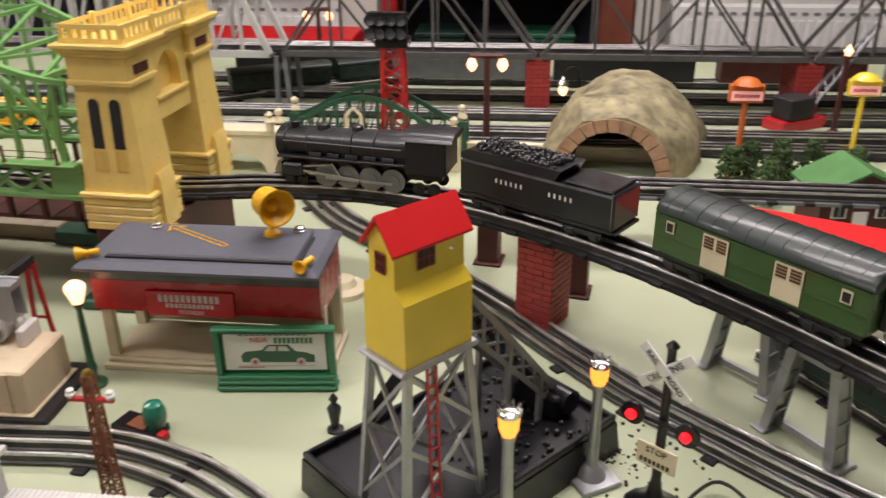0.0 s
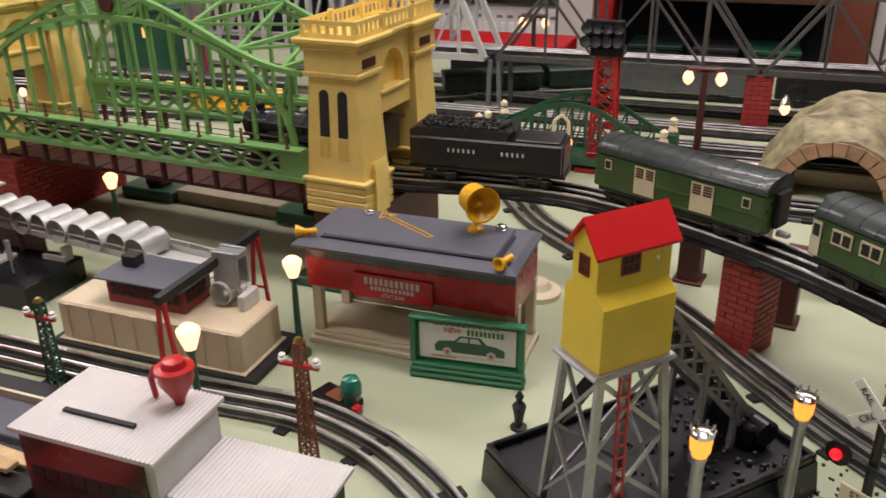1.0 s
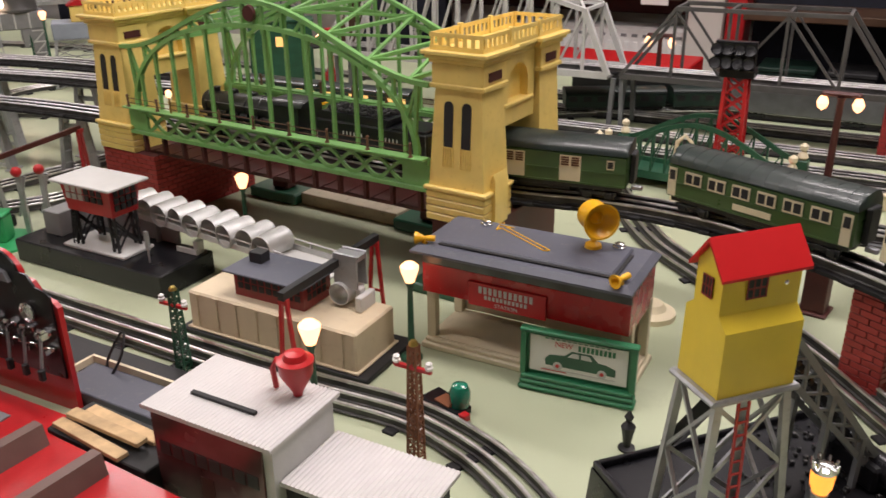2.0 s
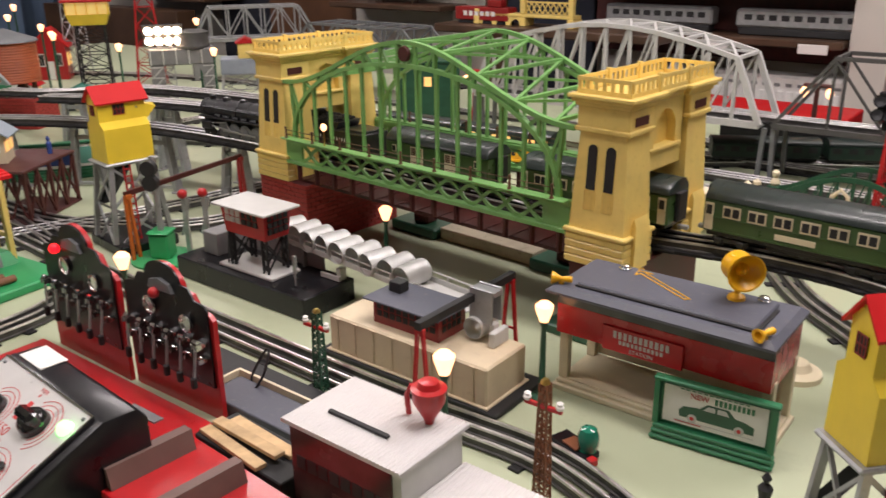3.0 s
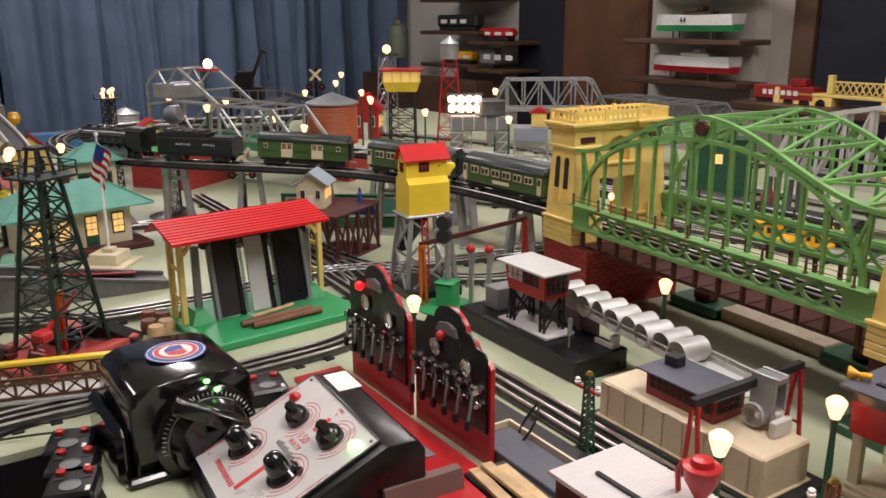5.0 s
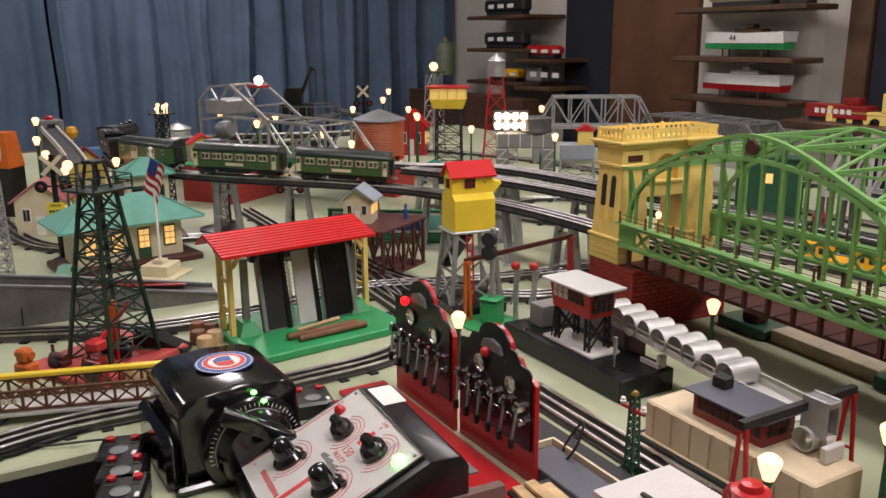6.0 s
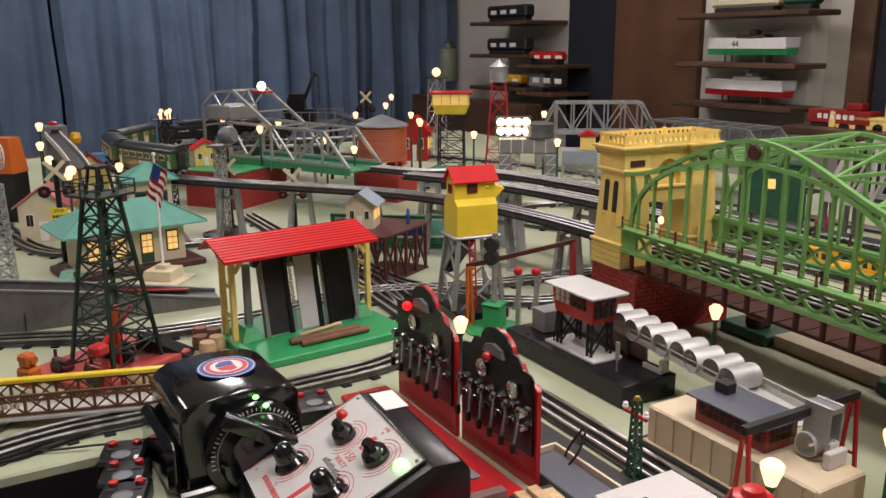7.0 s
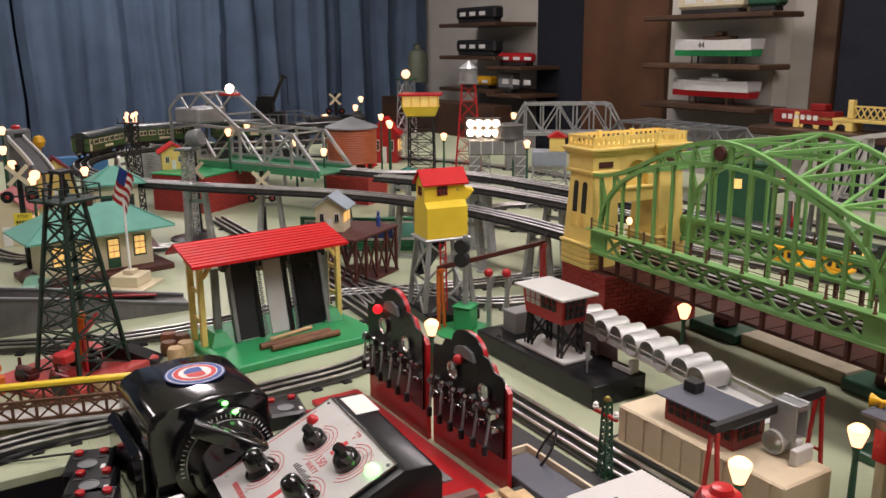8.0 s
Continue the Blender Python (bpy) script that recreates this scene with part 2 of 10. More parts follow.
def curve_points(ctrl, step=0.02):
    """A smooth line through the control points, in even steps."""
    P = [Vector(p) for p in ctrl]
    P = [2 * P[0] - P[1]] + P + [2 * P[-1] - P[-2]]
    dense = []
    for i in range(1, len(P) - 2):
        a, b, c, d = P[i - 1 : i + 3]
        for k in range(24):
            t = k / 24
            dense.append(0.5 * (2 * b + (c - a) * t + (2 * a - 5 * b + 4 * c - d) * t * t + (3 * b - a - 3 * c + d) * t ** 3))
    dense.append(P[-2])
    out, need = [dense[0]], step
    for a, b in zip(dense, dense[1:]):
        l = (b - a).length
        while need <= l:
            out.append(a.lerp(b, need / l))
            need += step
        need -= l
    return out


def sweep(bm, pts, sect, off=0.0):
    """Draws a closed section (side, up) along the points."""
    rings = []
    for i, p in enumerate(pts):
        d = (pts[min(i + 1, len(pts) - 1)] - pts[max(i - 1, 0)])
        s = Vector((d.y, -d.x, 0)).normalized()
        rings.append([bm.verts.new(p + s * (off + a) + Vector((0, 0, b))) for a, b in sect])
    n = len(sect)
    for a, b in zip(rings, rings[1:]):
        for i in range(n):
            bm.faces.new((a[i], a[(i + 1) % n], b[(i + 1) % n], b[i]))
    bm.faces.new(rings[0])
    bm.faces.new(rings[-1][::-1])


RAILSECT = [(-0.0017, -0.0026), (0.0017, -0.0026), (0.0019, -0.0014), (0.0013, -0.0003), (0, 0), (-0.0013, -0.0003), (-0.0019, -0.0014)]
WEBSECT = [(-0.0030, -0.010), (0.0030, -0.010), (0.0029, -0.0088), (0.0010, -0.0080), (0.0010, -0.0027), (-0.0010, -0.0027), (-0.0010, -0.0080), (-0.0029, -0.0088)]
BEDSECT = [(-0.024, -0.014), (0.024, -0.014), (0.024, -0.0105), (-0.024, -0.0105)]


def railway(ctrl, label, tie_every=0.045, bed=None, group="toy train tracks", step=0.02, pieces=True):
    """Three-rail toy track; the control points lie on the rail tops."""
    pts = curve_points([Vector(p) for p in ctrl], step)
    th = thing("railway_track", 0, 0, 0, 0, label, "toy track", group, "structure")
    for off in (-0.016, 0, 0.016):
        bm = NB()
        sweep(bm, pts, RAILSECT, off)
        rl = part("rail", bm, RAIL, th)
        bm = NB()
        sweep(bm, pts, WEBSECT, off)
        part("rail_foot", bm, RAILWEB, rl)
    if bed:
        bm = NB()
        sweep(bm, pts, BEDSECT)
        part("roadbed", bm, bed, th)
    bm = NB()
    bx(bm, -0.006, 0.006, -0.027, 0.027, -0.0135, -0.0095, 0.0008)
    tie = finish("sleeper", bm, TIE)
    k = max(1, round(tie_every / step))
    for i in range(k // 2, len(pts) - 1, k):
        d = pts[i + 1] - pts[i]
        m = Matrix.Translation(pts[i]) @ Matrix.Rotation(math.atan2(d.y, d.x), 4, "Z")
        share("sleeper", tie, th, m)
    return th, pts


# ---- the room ----
ROOM = -10.0
E1, E2 = Vector((math.cos(radians(ROOM)), math.sin(radians(ROOM)), 0)), Vector((-math.sin(radians(ROOM)), math.cos(radians(ROOM)), 0))
BACK = 3.08
FLOOR = -0.92


def room(s, d, z=0.0, turn=0.0):
    """A pose in the room's own directions: s along the back wall, d towards it."""
    p = E1 * s + E2 * d
    return pose(p.x, p.y, z, 0, 0, ROOM + turn)


def wall_piece(name, x0, x1, y0, y1, z0, z1, material, label, kind="structure", category="wall"):
    bm = NB()
    bx(bm, x0, x1, y0, y1, z0, z1)
    return single(name, bm, material, label, category, "", kind, pose(0, 0, 0, 0, 0, ROOM))


wall_piece("floor", -6.0, 3.5, -3.0, 4.0, FLOOR - 0.1, FLOOR, WOODDARK, "dark wooden floor of the room", category="floor")
wall_piece("ceiling", -6.0, 3.5, -3.0, 4.0, CEIL, CEIL + 0.1, WALLP, "plain off-white ceiling", category="ceiling")
wall_piece("wall_north", -5.4, 3.5, BACK + 0.02, BACK + 0.2, FLOOR, CEIL, WALLP, "off-white painted back wall with shelves")
wall_piece("wall_east", 3.3, 3.5, -3.0, BACK + 0.02, FLOOR, CEIL, WALLP, "plain off-white side wall")
wall_piece("wall_south", -5.4, 3.3, -3.0, -2.8, FLOOR, CEIL, WALLP, "plain off-white wall behind the layout")
wall_piece("wall_west", -5.6, -5.4, -3.0, BACK + 0.2, FLOOR, CEIL, WALLP, "plain off-white wall behind the curtain")

# the layout table, one big board on a frame
table = thing("layout_table", 0, 0, 0, ROOM, "large pale green painted board carrying a toy train layout", "table")
bm = NB()
bx(bm, -3.6, 1.6, 0.12, 2.2, -0.02, 0.0)
part("tabletop", bm, TABLE, table)
bm = NB()
bx(bm, -3.6, -0.89, -0.9, 0.1198, -0.009, 0.0)
part("tabletop_wing", bm, TABLE, table)
bm = NB()
bx(bm, -0.8895, -0.872, -0.9, 0.1198, -0.009, 0.004, 0.002)
part("edge_strip", bm, TABLE, table, "pale green edge strip")
bm = NB()
bx(bm, -3.85, 1.55, 0.15, 2.17, -0.12, -0.0202)
part("frame", bm, WOODDARK, table)
for sx in (-3.6, -1.2, 1.3):
    for sy in (0.3, 2.0):
        bm = NB()
        bx(bm, sx - 0.04, sx + 0.04, sy - 0.04, sy + 0.04, FLOOR, -0.1201)
        part("leg", bm, WOODDARK, table)

# two curtains in folds, a dark slit between them
rng = random.Random(4)
ph = [(rng.uniform(0.9, 1.1), rng.uniform(0, 6)) for _ in range(5)]


def fold(y):
    """How far the cloth stands out at y: broad pleats with a finer, uneven ripple."""
    v = 0.042 * math.sin(y * 27 * ph[0][0] + 1.3 * math.sin(y * 7))
    return v + 0.016 * math.sin(y * 55 + ph[1][1] + math.sin(y * 11)) + 0.014 * math.sin(y * 17 + ph[2][1]) + 0.005 * math.sin(y * 118 + 2 * math.sin(y * 23))


def curtain(y0, y1, label):
    bm = NB()
    n = int((y1 - y0) / 0.0105)
    zs = [FLOOR + 0.03, -0.2, 0.15, 0.5, 1.0, CEIL - 0.04]
    grid = []
    for i in range(n + 1):
        y = y0 + (y1 - y0) * i / n
        grid.append([bm.verts.new((-5.05 + fold(y + 0.006 * math.sin(z * 3 + y * 5)) * (1.1 - 0.1 * j), y + 0.01 * math.sin(j * 1.7 + y * 9), z)) for j, z in enumerate(zs)])
    for a, b in zip(grid, grid[1:]):
        for j in range(len(zs) - 1):
            bm.faces.new((a[j], b[j], b[j + 1], a[j + 1]))
    bmesh.ops.solidify(bm, geom=bm.faces[:], thickness=0.004)
    single("curtain", bm, CURTAIN, label, "curtain", "curtains", "", pose(0, 0, 0, 0, 0, ROOM))


curtain(-2.7, 0.527, "slate blue curtain hanging in vertical folds before a dark gap")
curtain(0.541, BACK - 0.006, "long slate blue curtain hanging in soft vertical folds")
# added dark sheet that fills the view through the slit
bm = NB()
bx(bm, -5.30, -5.29, 0.3, 0.75, FLOOR + 0.01, CEIL - 0.01)
single("curtain_lining", bm, NAVY, "plain dark sheet added behind the gap between two curtains", "curtain lining", at=pose(0, 0, 0, 0, 0, ROOM))

# ceiling lights, with the lamps that shine out of them
for x, y, power in LIGHTS:
    li = thing("ceiling_light", x, y, CEIL - 0.0, ROOM, "long white fluorescent ceiling light, switched on", "ceiling light", "ceiling lights")
    bm = NB()
    bx(bm, -0.62, 0.62, -0.15, 0.15, -0.07, -0.002, 0.01)
    part("housing", bm, WHITE, li)
    bm = NB()
    bx(bm, -0.6, 0.6, -0.13, 0.13, -0.085, -0.0705, 0.005)
    part("diffuser", bm, TUBE, li)
    lamp = bpy.data.lights.new("ceiling_lamp", "AREA")
    lamp.shape, lamp.size, lamp.size_y, lamp.energy, lamp.color = "RECTANGLE", 1.2, 0.25, power, (1.0, 0.885, 0.90)
    lo = new("ceiling_lamp", lamp)
    lo.matrix_basis = pose(x, y, CEIL - 0.095, 0, 0, ROOM)

# ---- the main elevated line and its train ----
RT = 0.112
MAIN = [(0.52, 0.16, 0.112), (0.44, 0.34, 0.112), (0.36, 0.515, 0.112), (0.272, 0.66, 0.112), (0.16, 0.79, 0.112), (0.03, 0.885, 0.112), (-0.1, 0.92, 0.112), (-0.22, 0.929, 0.112), (-0.48, 0.998, 0.112), (-0.75, 1.071, 0.112), (-0.89, 1.094, 0.115), (-1.026, 1.101, 0.119), (-1.153, 1.086, 0.124), (-1.275, 1.049, 0.129), (-1.388, 0.981, 0.135), (-1.507, 0.876, 0.142), (-1.623, 0.789, 0.145), (-1.79, 0.709, 0.147), (-1.994, 0.691, 0.147), (-2.198, 0.762, 0.147), (-2.322, 0.922, 0.147), (-2.322, 1.126, 0.147), (-2.216, 1.312, 0.147), (-2.16, 1.45, 0.147), (-2.19, 1.59, 0.147), (-2.31, 1.72, 0.147), (-2.5, 1.80, 0.147), (-2.75, 1.87, 0.147), (-3.0, 1.95, 0.147)]
main_track, main_pts = railway(MAIN, "elevated three-rail toy track on trestles", 0.04, TIE)


# ---- the great green arch bridge between yellow gate towers ----
def brick_pier(parent, x0, x1, y0, y1, z0, z1, rows):
    """A pier of single bricks on a mortar core."""
    bm = NB()
    bx(bm, x0 + 0.0012, x1 - 0.0012, y0 + 0.0012, y1 - 0.0012, z0, z1)
    part("core", bm, MORTAR, parent)
    h = (z1 - z0) / rows
    faces = (((x0, y0), (1, 0), x1 - x0, 0), ((x1, y0), (0, 1), y1 - y0, 90), ((x1, y1), (-1, 0), x1 - x0, 180), ((x0, y1), (0, -1), y1 - y0, 270))
    for (px, py), (dx, dy), length, rot in faces:
        n = max(1, round(length / (2.6 * h)))
        w = length / n
        for wide in (w, w / 2):
            bm = NB()
            bx(bm, 0.0006, wide - 0.0006, 0.0, 0.0018, 0.0005, h - 0.0005, 0.0003)
            me = finish("brick", bm, BRICK, 0)
            for r in range(rows):
                spots = [i * w for i in range(n)] if r % 2 == 0 else [w / 2 + i * w for i in range(n - 1)]
                if wide != w:
                    spots = [] if r % 2 == 0 else [0, length - w / 2]
                for s in spots:
                    share("brick", me, parent, pose(px + dx * s, py + dy * s, z0 + r * h, 0, 0, rot))


BR = thing("arch_bridge", -0.27, 0.848, 0, -15, "long green steel arch toy bridge with cream-yellow gate towers", "toy bridge")
TW, TD, XL = 0.063, 0.18, -0.553


# the battered front face of a tower
FACE = Matrix.Translation((0, -0.00855, 0)) @ Matrix.Rotation(radians(-3.24), 4, "X")


def gate_tower(x):
    tw = None

    def taper(x0, x1, y0, y1, z0, z1, i):
        """A battered leg, i narrower on each side at the top."""
        v = [tw.verts.new(c) for c in ((x0, y0, z0), (x1, y0, z0), (x1, y1, z0), (x0, y1, z0), (x0 + i, y0 + i, z1), (x1 - i, y0 + i, z1), (x1 - i, y1 - i / 2, z1), (x0 + i, y1 - i / 2, z1))]
        bmesh.ops.convex_hull(tw, input=v)

    legs = []
    for y0, y1 in ((0.0, 0.052), (TD - 0.052, TD)):
        tw = NB()
        legs.append(tw)
        # rusticated plinth in courses
        for k in range(4):
            pc = NB()
            bx(pc, x - 0.005, x + TW + 0.005, y0 - 0.004, y1 + 0.004, 0.093 + k * 0.0085, 0.093 + k * 0.0085 + 0.0080, 0.0012)
            part("plinth_course", pc, YEL, BR)
        bx(tw, x - 0.007, x + TW + 0.007, y0 - 0.006, y1 + 0.006, 0.127, 0.132, 0.0012)
        taper(x - 0.002, x + TW + 0.002, y0 - 0.001, y1, 0.132, 0.238, 0.006)
        bx(tw, x + 0.001, x + TW - 0.001, y0 + 0.002, y1 - 0.001, 0.2385, 0.262, 0.001)
        bx(tw, x - 0.001, x + TW + 0.001, y0, y1, 0.236, 0.241, 0.001)
        # buttress scroll at the foot
        for xx in (x - 0.009, x + TW + 0.003):
            prism(tw, [(xx, 0.093), (xx + 0.006, 0.093), (xx + 0.006, 0.142), (xx + 0.003, 0.150), (xx, 0.142)], y0 + 0.012, y1 - 0.012)
    # wall over the gateway, with an arched recess
    tw = NB()
    n = 10
    poly = [(0.052, 0.212), (0.052, 0.262), (TD - 0.052, 0.262), (TD - 0.052, 0.212), (TD / 2 + 0.023, 0.212)]
    poly += [(TD / 2 + 0.023 * math.cos(math.pi * i / n), 0.230 + 0.022 * math.sin(math.pi * i / n)) for i in range(n + 1)]
    poly += [(TD / 2 - 0.023, 0.212)]
    turn = Matrix.Translation((x + 0.008, 0, 0)) @ Matrix(((0, 1, 0, 0), (1, 0, 0, 0), (0, 0, 1, 0), (0, 0, 0, 1)))
    prism(tw, poly, 0.0, TW - 0.016, turn)
    bx(tw, x + 0.018, x + TW - 0.018, 0.0525, TD - 0.0525, 0.192, 0.2618)
    bx(tw, x + 0.008, x + TW - 0.008, 0.052, TD - 0.052, 0.1885, 0.2118)
    bx(tw, x + 0.005, x + TW - 0.005, 0.056, TD - 0.056, 0.2085, 0.2125, 0.0008)
    # cornice mouldings and parapet
    for o, z0, z1 in ((0.001, 0.2622, 0.266), (0.004, 0.2662, 0.270), (0.007, 0.2702, 0.2745)):
        for y0, y1 in ((-o, 0.058 + o), (TD - 0.058 - o, TD + o)):
            mb = NB()
            bx(mb, x - o, x + TW + o, y0, y1, z0, z1, 0.0008)
            part("cornice_moulding", mb, YEL, BR)
        mb = NB()
        bx(mb, x + 0.006 - o, x + TW - 0.006 + o, 0.058 + o + 0.0003, TD - 0.058 - o - 0.0003, z0, z1, 0.0008)
        part("cornice_moulding", mb, YEL, BR)
    body = part("gate_tower", tw, YEL, BR, "cream-yellow enamelled stone-look gate tower")
    for lb in legs:
        part("tower_leg", lb, YEL, body)
    pb = NB()
    for y in (0.0005, TD - 0.0025):
        bx(pb, x, x + TW, y, y + 0.002, 0.2748, 0.279)
        bx(pb, x, x + TW, y, y + 0.002, 0.2875, 0.2915)
        for k in range(7):
            xx = x + 0.001 + k * (TW - 0.006) / 6
            bx(pb, xx, xx + 0.004, y + 0.0002, y + 0.0018, 0.2791, 0.2874)
    for xx in (x + 0.0003, x + TW - 0.0023):
        bx(pb, xx, xx + 0.002, 0.003, TD - 0.003, 0.2748, 0.279)
        bx(pb, xx, xx + 0.002, 0.003, TD - 0.003, 0.2875, 0.2915)
        for k in range(19):
            y = 0.004 + k * (TD - 0.013) / 18
            bx(pb, xx + 0.0002, xx + 0.0018, y, y + 0.0045, 0.2791, 0.2874)
    for y in (0.055, TD - 0.061):
        for xx in (x - 0.001, x + TW - 0.004):
            bx(pb, xx, xx + 0.005, y, y + 0.006, 0.2747, 0.2935, 0.0005)
    part("parapet", pb, YEL, body)
    # two tall arched slots with little balusters in the front, dark vents in the sides
    for y in (0.0,):
        for k in (0, 1):
            c = x + TW * (0.33 + 0.34 * k)
            s = NB()
            prism(s, [(c - 0.0055, 0.176), (c + 0.0055, 0.176)] + [(c + 0.0055 * math.cos(math.pi * i / 8), 0.218 + 0.0055 * math.sin(math.pi * i / 8)) for i in range(9)], -0.0006, 0.012)
            part("slot", s, MATBLACK, body, "dark tall arched slot", at=FACE)
            for j in range(5):
                s = NB()
                bx(s, c - 0.007 + j * 0.003, c - 0.0054 + j * 0.003, -0.0012, 0.001, 0.154, 0.175, 0.0004)
                part("baluster", s, YEL, body, at=FACE)
    for xx in (x - 0.0002, x + TW - 0.0006):
        for y in (0.012, TD - 0.04):
            s = NB()
            bx(s, xx, xx + 0.0008, y, y + 0.026, 0.245, 0.254)
            part("vent", s, MAROON, body)
    return body


gate_tower(0.0)
gate_tower(XL)

X0, X1 = -0.488, -0.002
MID, HALF = (X0 + X1) / 2, (X1 - X0) / 2


def outer(x):
    c = abs(x - MID) / HALF
    return 0.2415 + 0.066 * (0.5 + 0.5 * math.cos(math.pi * c)) ** 1.0 - 0.004 * c


def inner(x):
    c = abs(x - MID) / (HALF * 0.93)
    return 0.160 + 0.120 * math.sqrt(max(0.0, 1 - c ** 2.15))


for yy, ledge in ((0.0, -0.012), (TD - 0.006, 0.012)):
    g = NB()
    # plate girder: flanges, ends and the pierced web
    bx(g, X0 + 0.001, X1 - 0.001, yy - 0.002, yy + 0.008, 0.152, 0.158, 0.0005)
    bx(g, X0 + 0.001, X1 - 0.001, yy - 0.004, yy + 0.008, 0.122, 0.127, 0.0005)
    bx(g, X0, X0 + 0.035, yy - 0.001, yy + 0.003, 0.1272, 0.1518)
    bx(g, X1 - 0.035, X1, yy - 0.001, yy + 0.003, 0.1272, 0.1518)
    n = 12
    w = (X1 - X0 - 0.07) / n
    for i in range(n):
        a, b = X0 + 0.035 + i * w, X0 + 0.035 + (i + 1) * w
        for k in range(6):
            f0, f1 = k / 6, (k + 1) / 6
            for s in (1, -1):
                z0 = 0.1395 + s * 0.011 * math.cos(math.pi * f0)
                z1 = 0.1395 + s * 0.011 * math.cos(math.pi * f1)
                bar(g, (a + f0 * w, yy + 0.001, z0), (a + f1 * w, yy + 0.001, z1), 0.003, 0.0042)
    bx(g, X0 + 0.001, X1 - 0.001, min(yy, yy + ledge), max(yy, yy + ledge) + 0.002, 0.1582, 0.1605, 0.0005)
    part("girder", g, GREEN, BR, "green pierced plate girder")
    a = NB()
    m = 44
    xs = [X0 + (X1 - X0) * i / m for i in range(m + 1)]
    for p, q in zip(xs, xs[1:]):
        bar(a, (p, yy + 0.003, outer(p)), (q + 0.0005, yy + 0.003, outer(q)), 0.007, 0.005)
    xi = [MID + HALF * 0.93 * math.sin(math.pi / 2 * (i / 20 - 1)) for i in range(41)]
    for p, q in zip(xi, xi[1:]):
        bar(a, (p, yy + 0.003, inner(p)), (q, yy + 0.003, inner(q)), 0.007, 0.005)
    part("arch_rib", a, GREEN, BR, "green double arch rib")
    # web between the ribs, and hangers down to the deck
    k = 16
    for i in range(k):
        xa, xb = X0 + (X1 - X0) * (i + 0.5) / k, X0 + (X1 - X0) * (i + 1) / k
        wb = NB()
        xa_in = min(max(xa, MID - HALF * 0.92), MID + HALF * 0.92)
        left = xa < MID
        far = X0 + (X1 - X0) * (i + (0.95 if left else 0.05)) / k
        far = min(max(far, MID - HALF * 0.92), MID + HALF * 0.92)
        bar(wb, (xa, yy + 0.003, outer(xa)), (xa_in, yy + 0.003, max(inner(xa_in), 0.161)), 0.004, 0.004)
        bar(wb, (xa, yy + 0.003, outer(xa)), (far, yy + 0.003, max(inner(far), 0.161)), 0.0035, 0.0035)
        part("web_brace", wb, GREEN, BR)
    for i in range(1, 15):
        xh = X0 + (X1 - X0) * i / 15
        if abs(xh - MID) > HALF * 0.9:
            continue
        h = NB()
        bx(h, xh - 0.0019, xh + 0.0019, yy + 0.001, yy + 0.005, 0.1605, inner(xh) - 0.001)
        bx(h, xh - 0.003, xh + 0.003, yy + 0.0003, yy + 0.0057, inner(xh) - 0.008, inner(xh) - 0.001, 0.0006)
        part("hanger", h, GREEN, BR)
    # handrail on the ledge
    ys = yy + ledge * 0.75
    for i in range(9):
        xs_ = X0 + 0.012 + i * (X1 - X0 - 0.03) / 8
        st = NB()
        cyl(st, (xs_, ys, 0.1605), (xs_, ys, 0.163), 0.0028, 0.002, 8)
        cyl(st, (xs_, ys, 0.163), (xs_, ys, 0.174), 0.0016, 0.0014, 6)
        ball(st, (xs_, ys, 0.1752), 0.0021, 6)
        part("stanchion", st, BROWN, BR)
    w_ = NB()
    cyl(w_, (X0 + 0.012, ys, 0.1725), (X1 - 0.018, ys, 0.1725), 0.0005, n=5)
    cyl(w_, (X0 + 0.012, ys, 0.1665), (X1 - 0.018, ys, 0.1665), 0.0005, n=5)
    part("hand_wire", w_, BROWN, BR)
md = NB()
cyl(md, (MID, -0.0035, 0.2945), (MID, 0.0005, 0.2945), 0.0085, 0.0095, 24)
part("medallion", md, MAROON, BR, "round dark maroon medallion")
# cross bracing over the top
for i in range(9):
    p = X0 + (X1 - X0) * (i + 0.5) / 9
    tb = NB()
    bar(tb, (p, 0.006, outer(p)), (p, TD - 0.006, outer(p)), 0.006, 0.004)
    if i < 8:
        q = X0 + (X1 - X0) * (i + 1.5) / 9
        bar(tb, (p, 0.006, outer(p)), (q, TD - 0.006, outer(q)), 0.004, 0.003)
        bar(tb, (p, TD - 0.006, outer(p)), (q, 0.006, outer(q)), 0.004, 0.003)
    part("cross_brace", tb, GREEN, BR)
dk = NB()
bx(dk, X0 - 0.06, X1 + 0.06, 0.012, TD - 0.012, 0.092, 0.0965)
for i in range(13):
    xx = X0 + 0.02 + i * 0.0375
    cb = NB()
    bx(cb, xx, xx + 0.004, 0.004, TD - 0.004, 0.0966, 0.0975)
    bx(cb, xx, xx + 0.004, 0.0, 0.006, 0.0976, 0.121)
    bx(cb, xx, xx + 0.004, TD - 0.006, TD, 0.0976, 0.121)
    part("cross_beam", cb, MAROON, BR)
part("deck", dk, MAROON, BR, "dark maroon bridge deck")
bm = NB()
cyl(bm, (X0 + 0.10, -0.013, 0.163), (X0 + 0.10, -0.013, 0.185), 0.0012, n=6)
part("lamp_wire", bm, BRASS, BR)
bm = NB()
ball(bm, (X0 + 0.10, -0.013, 0.188), 0.0042, 10, 1.3)
part("bulb", bm, GLOW, BR, "small lit bulb")

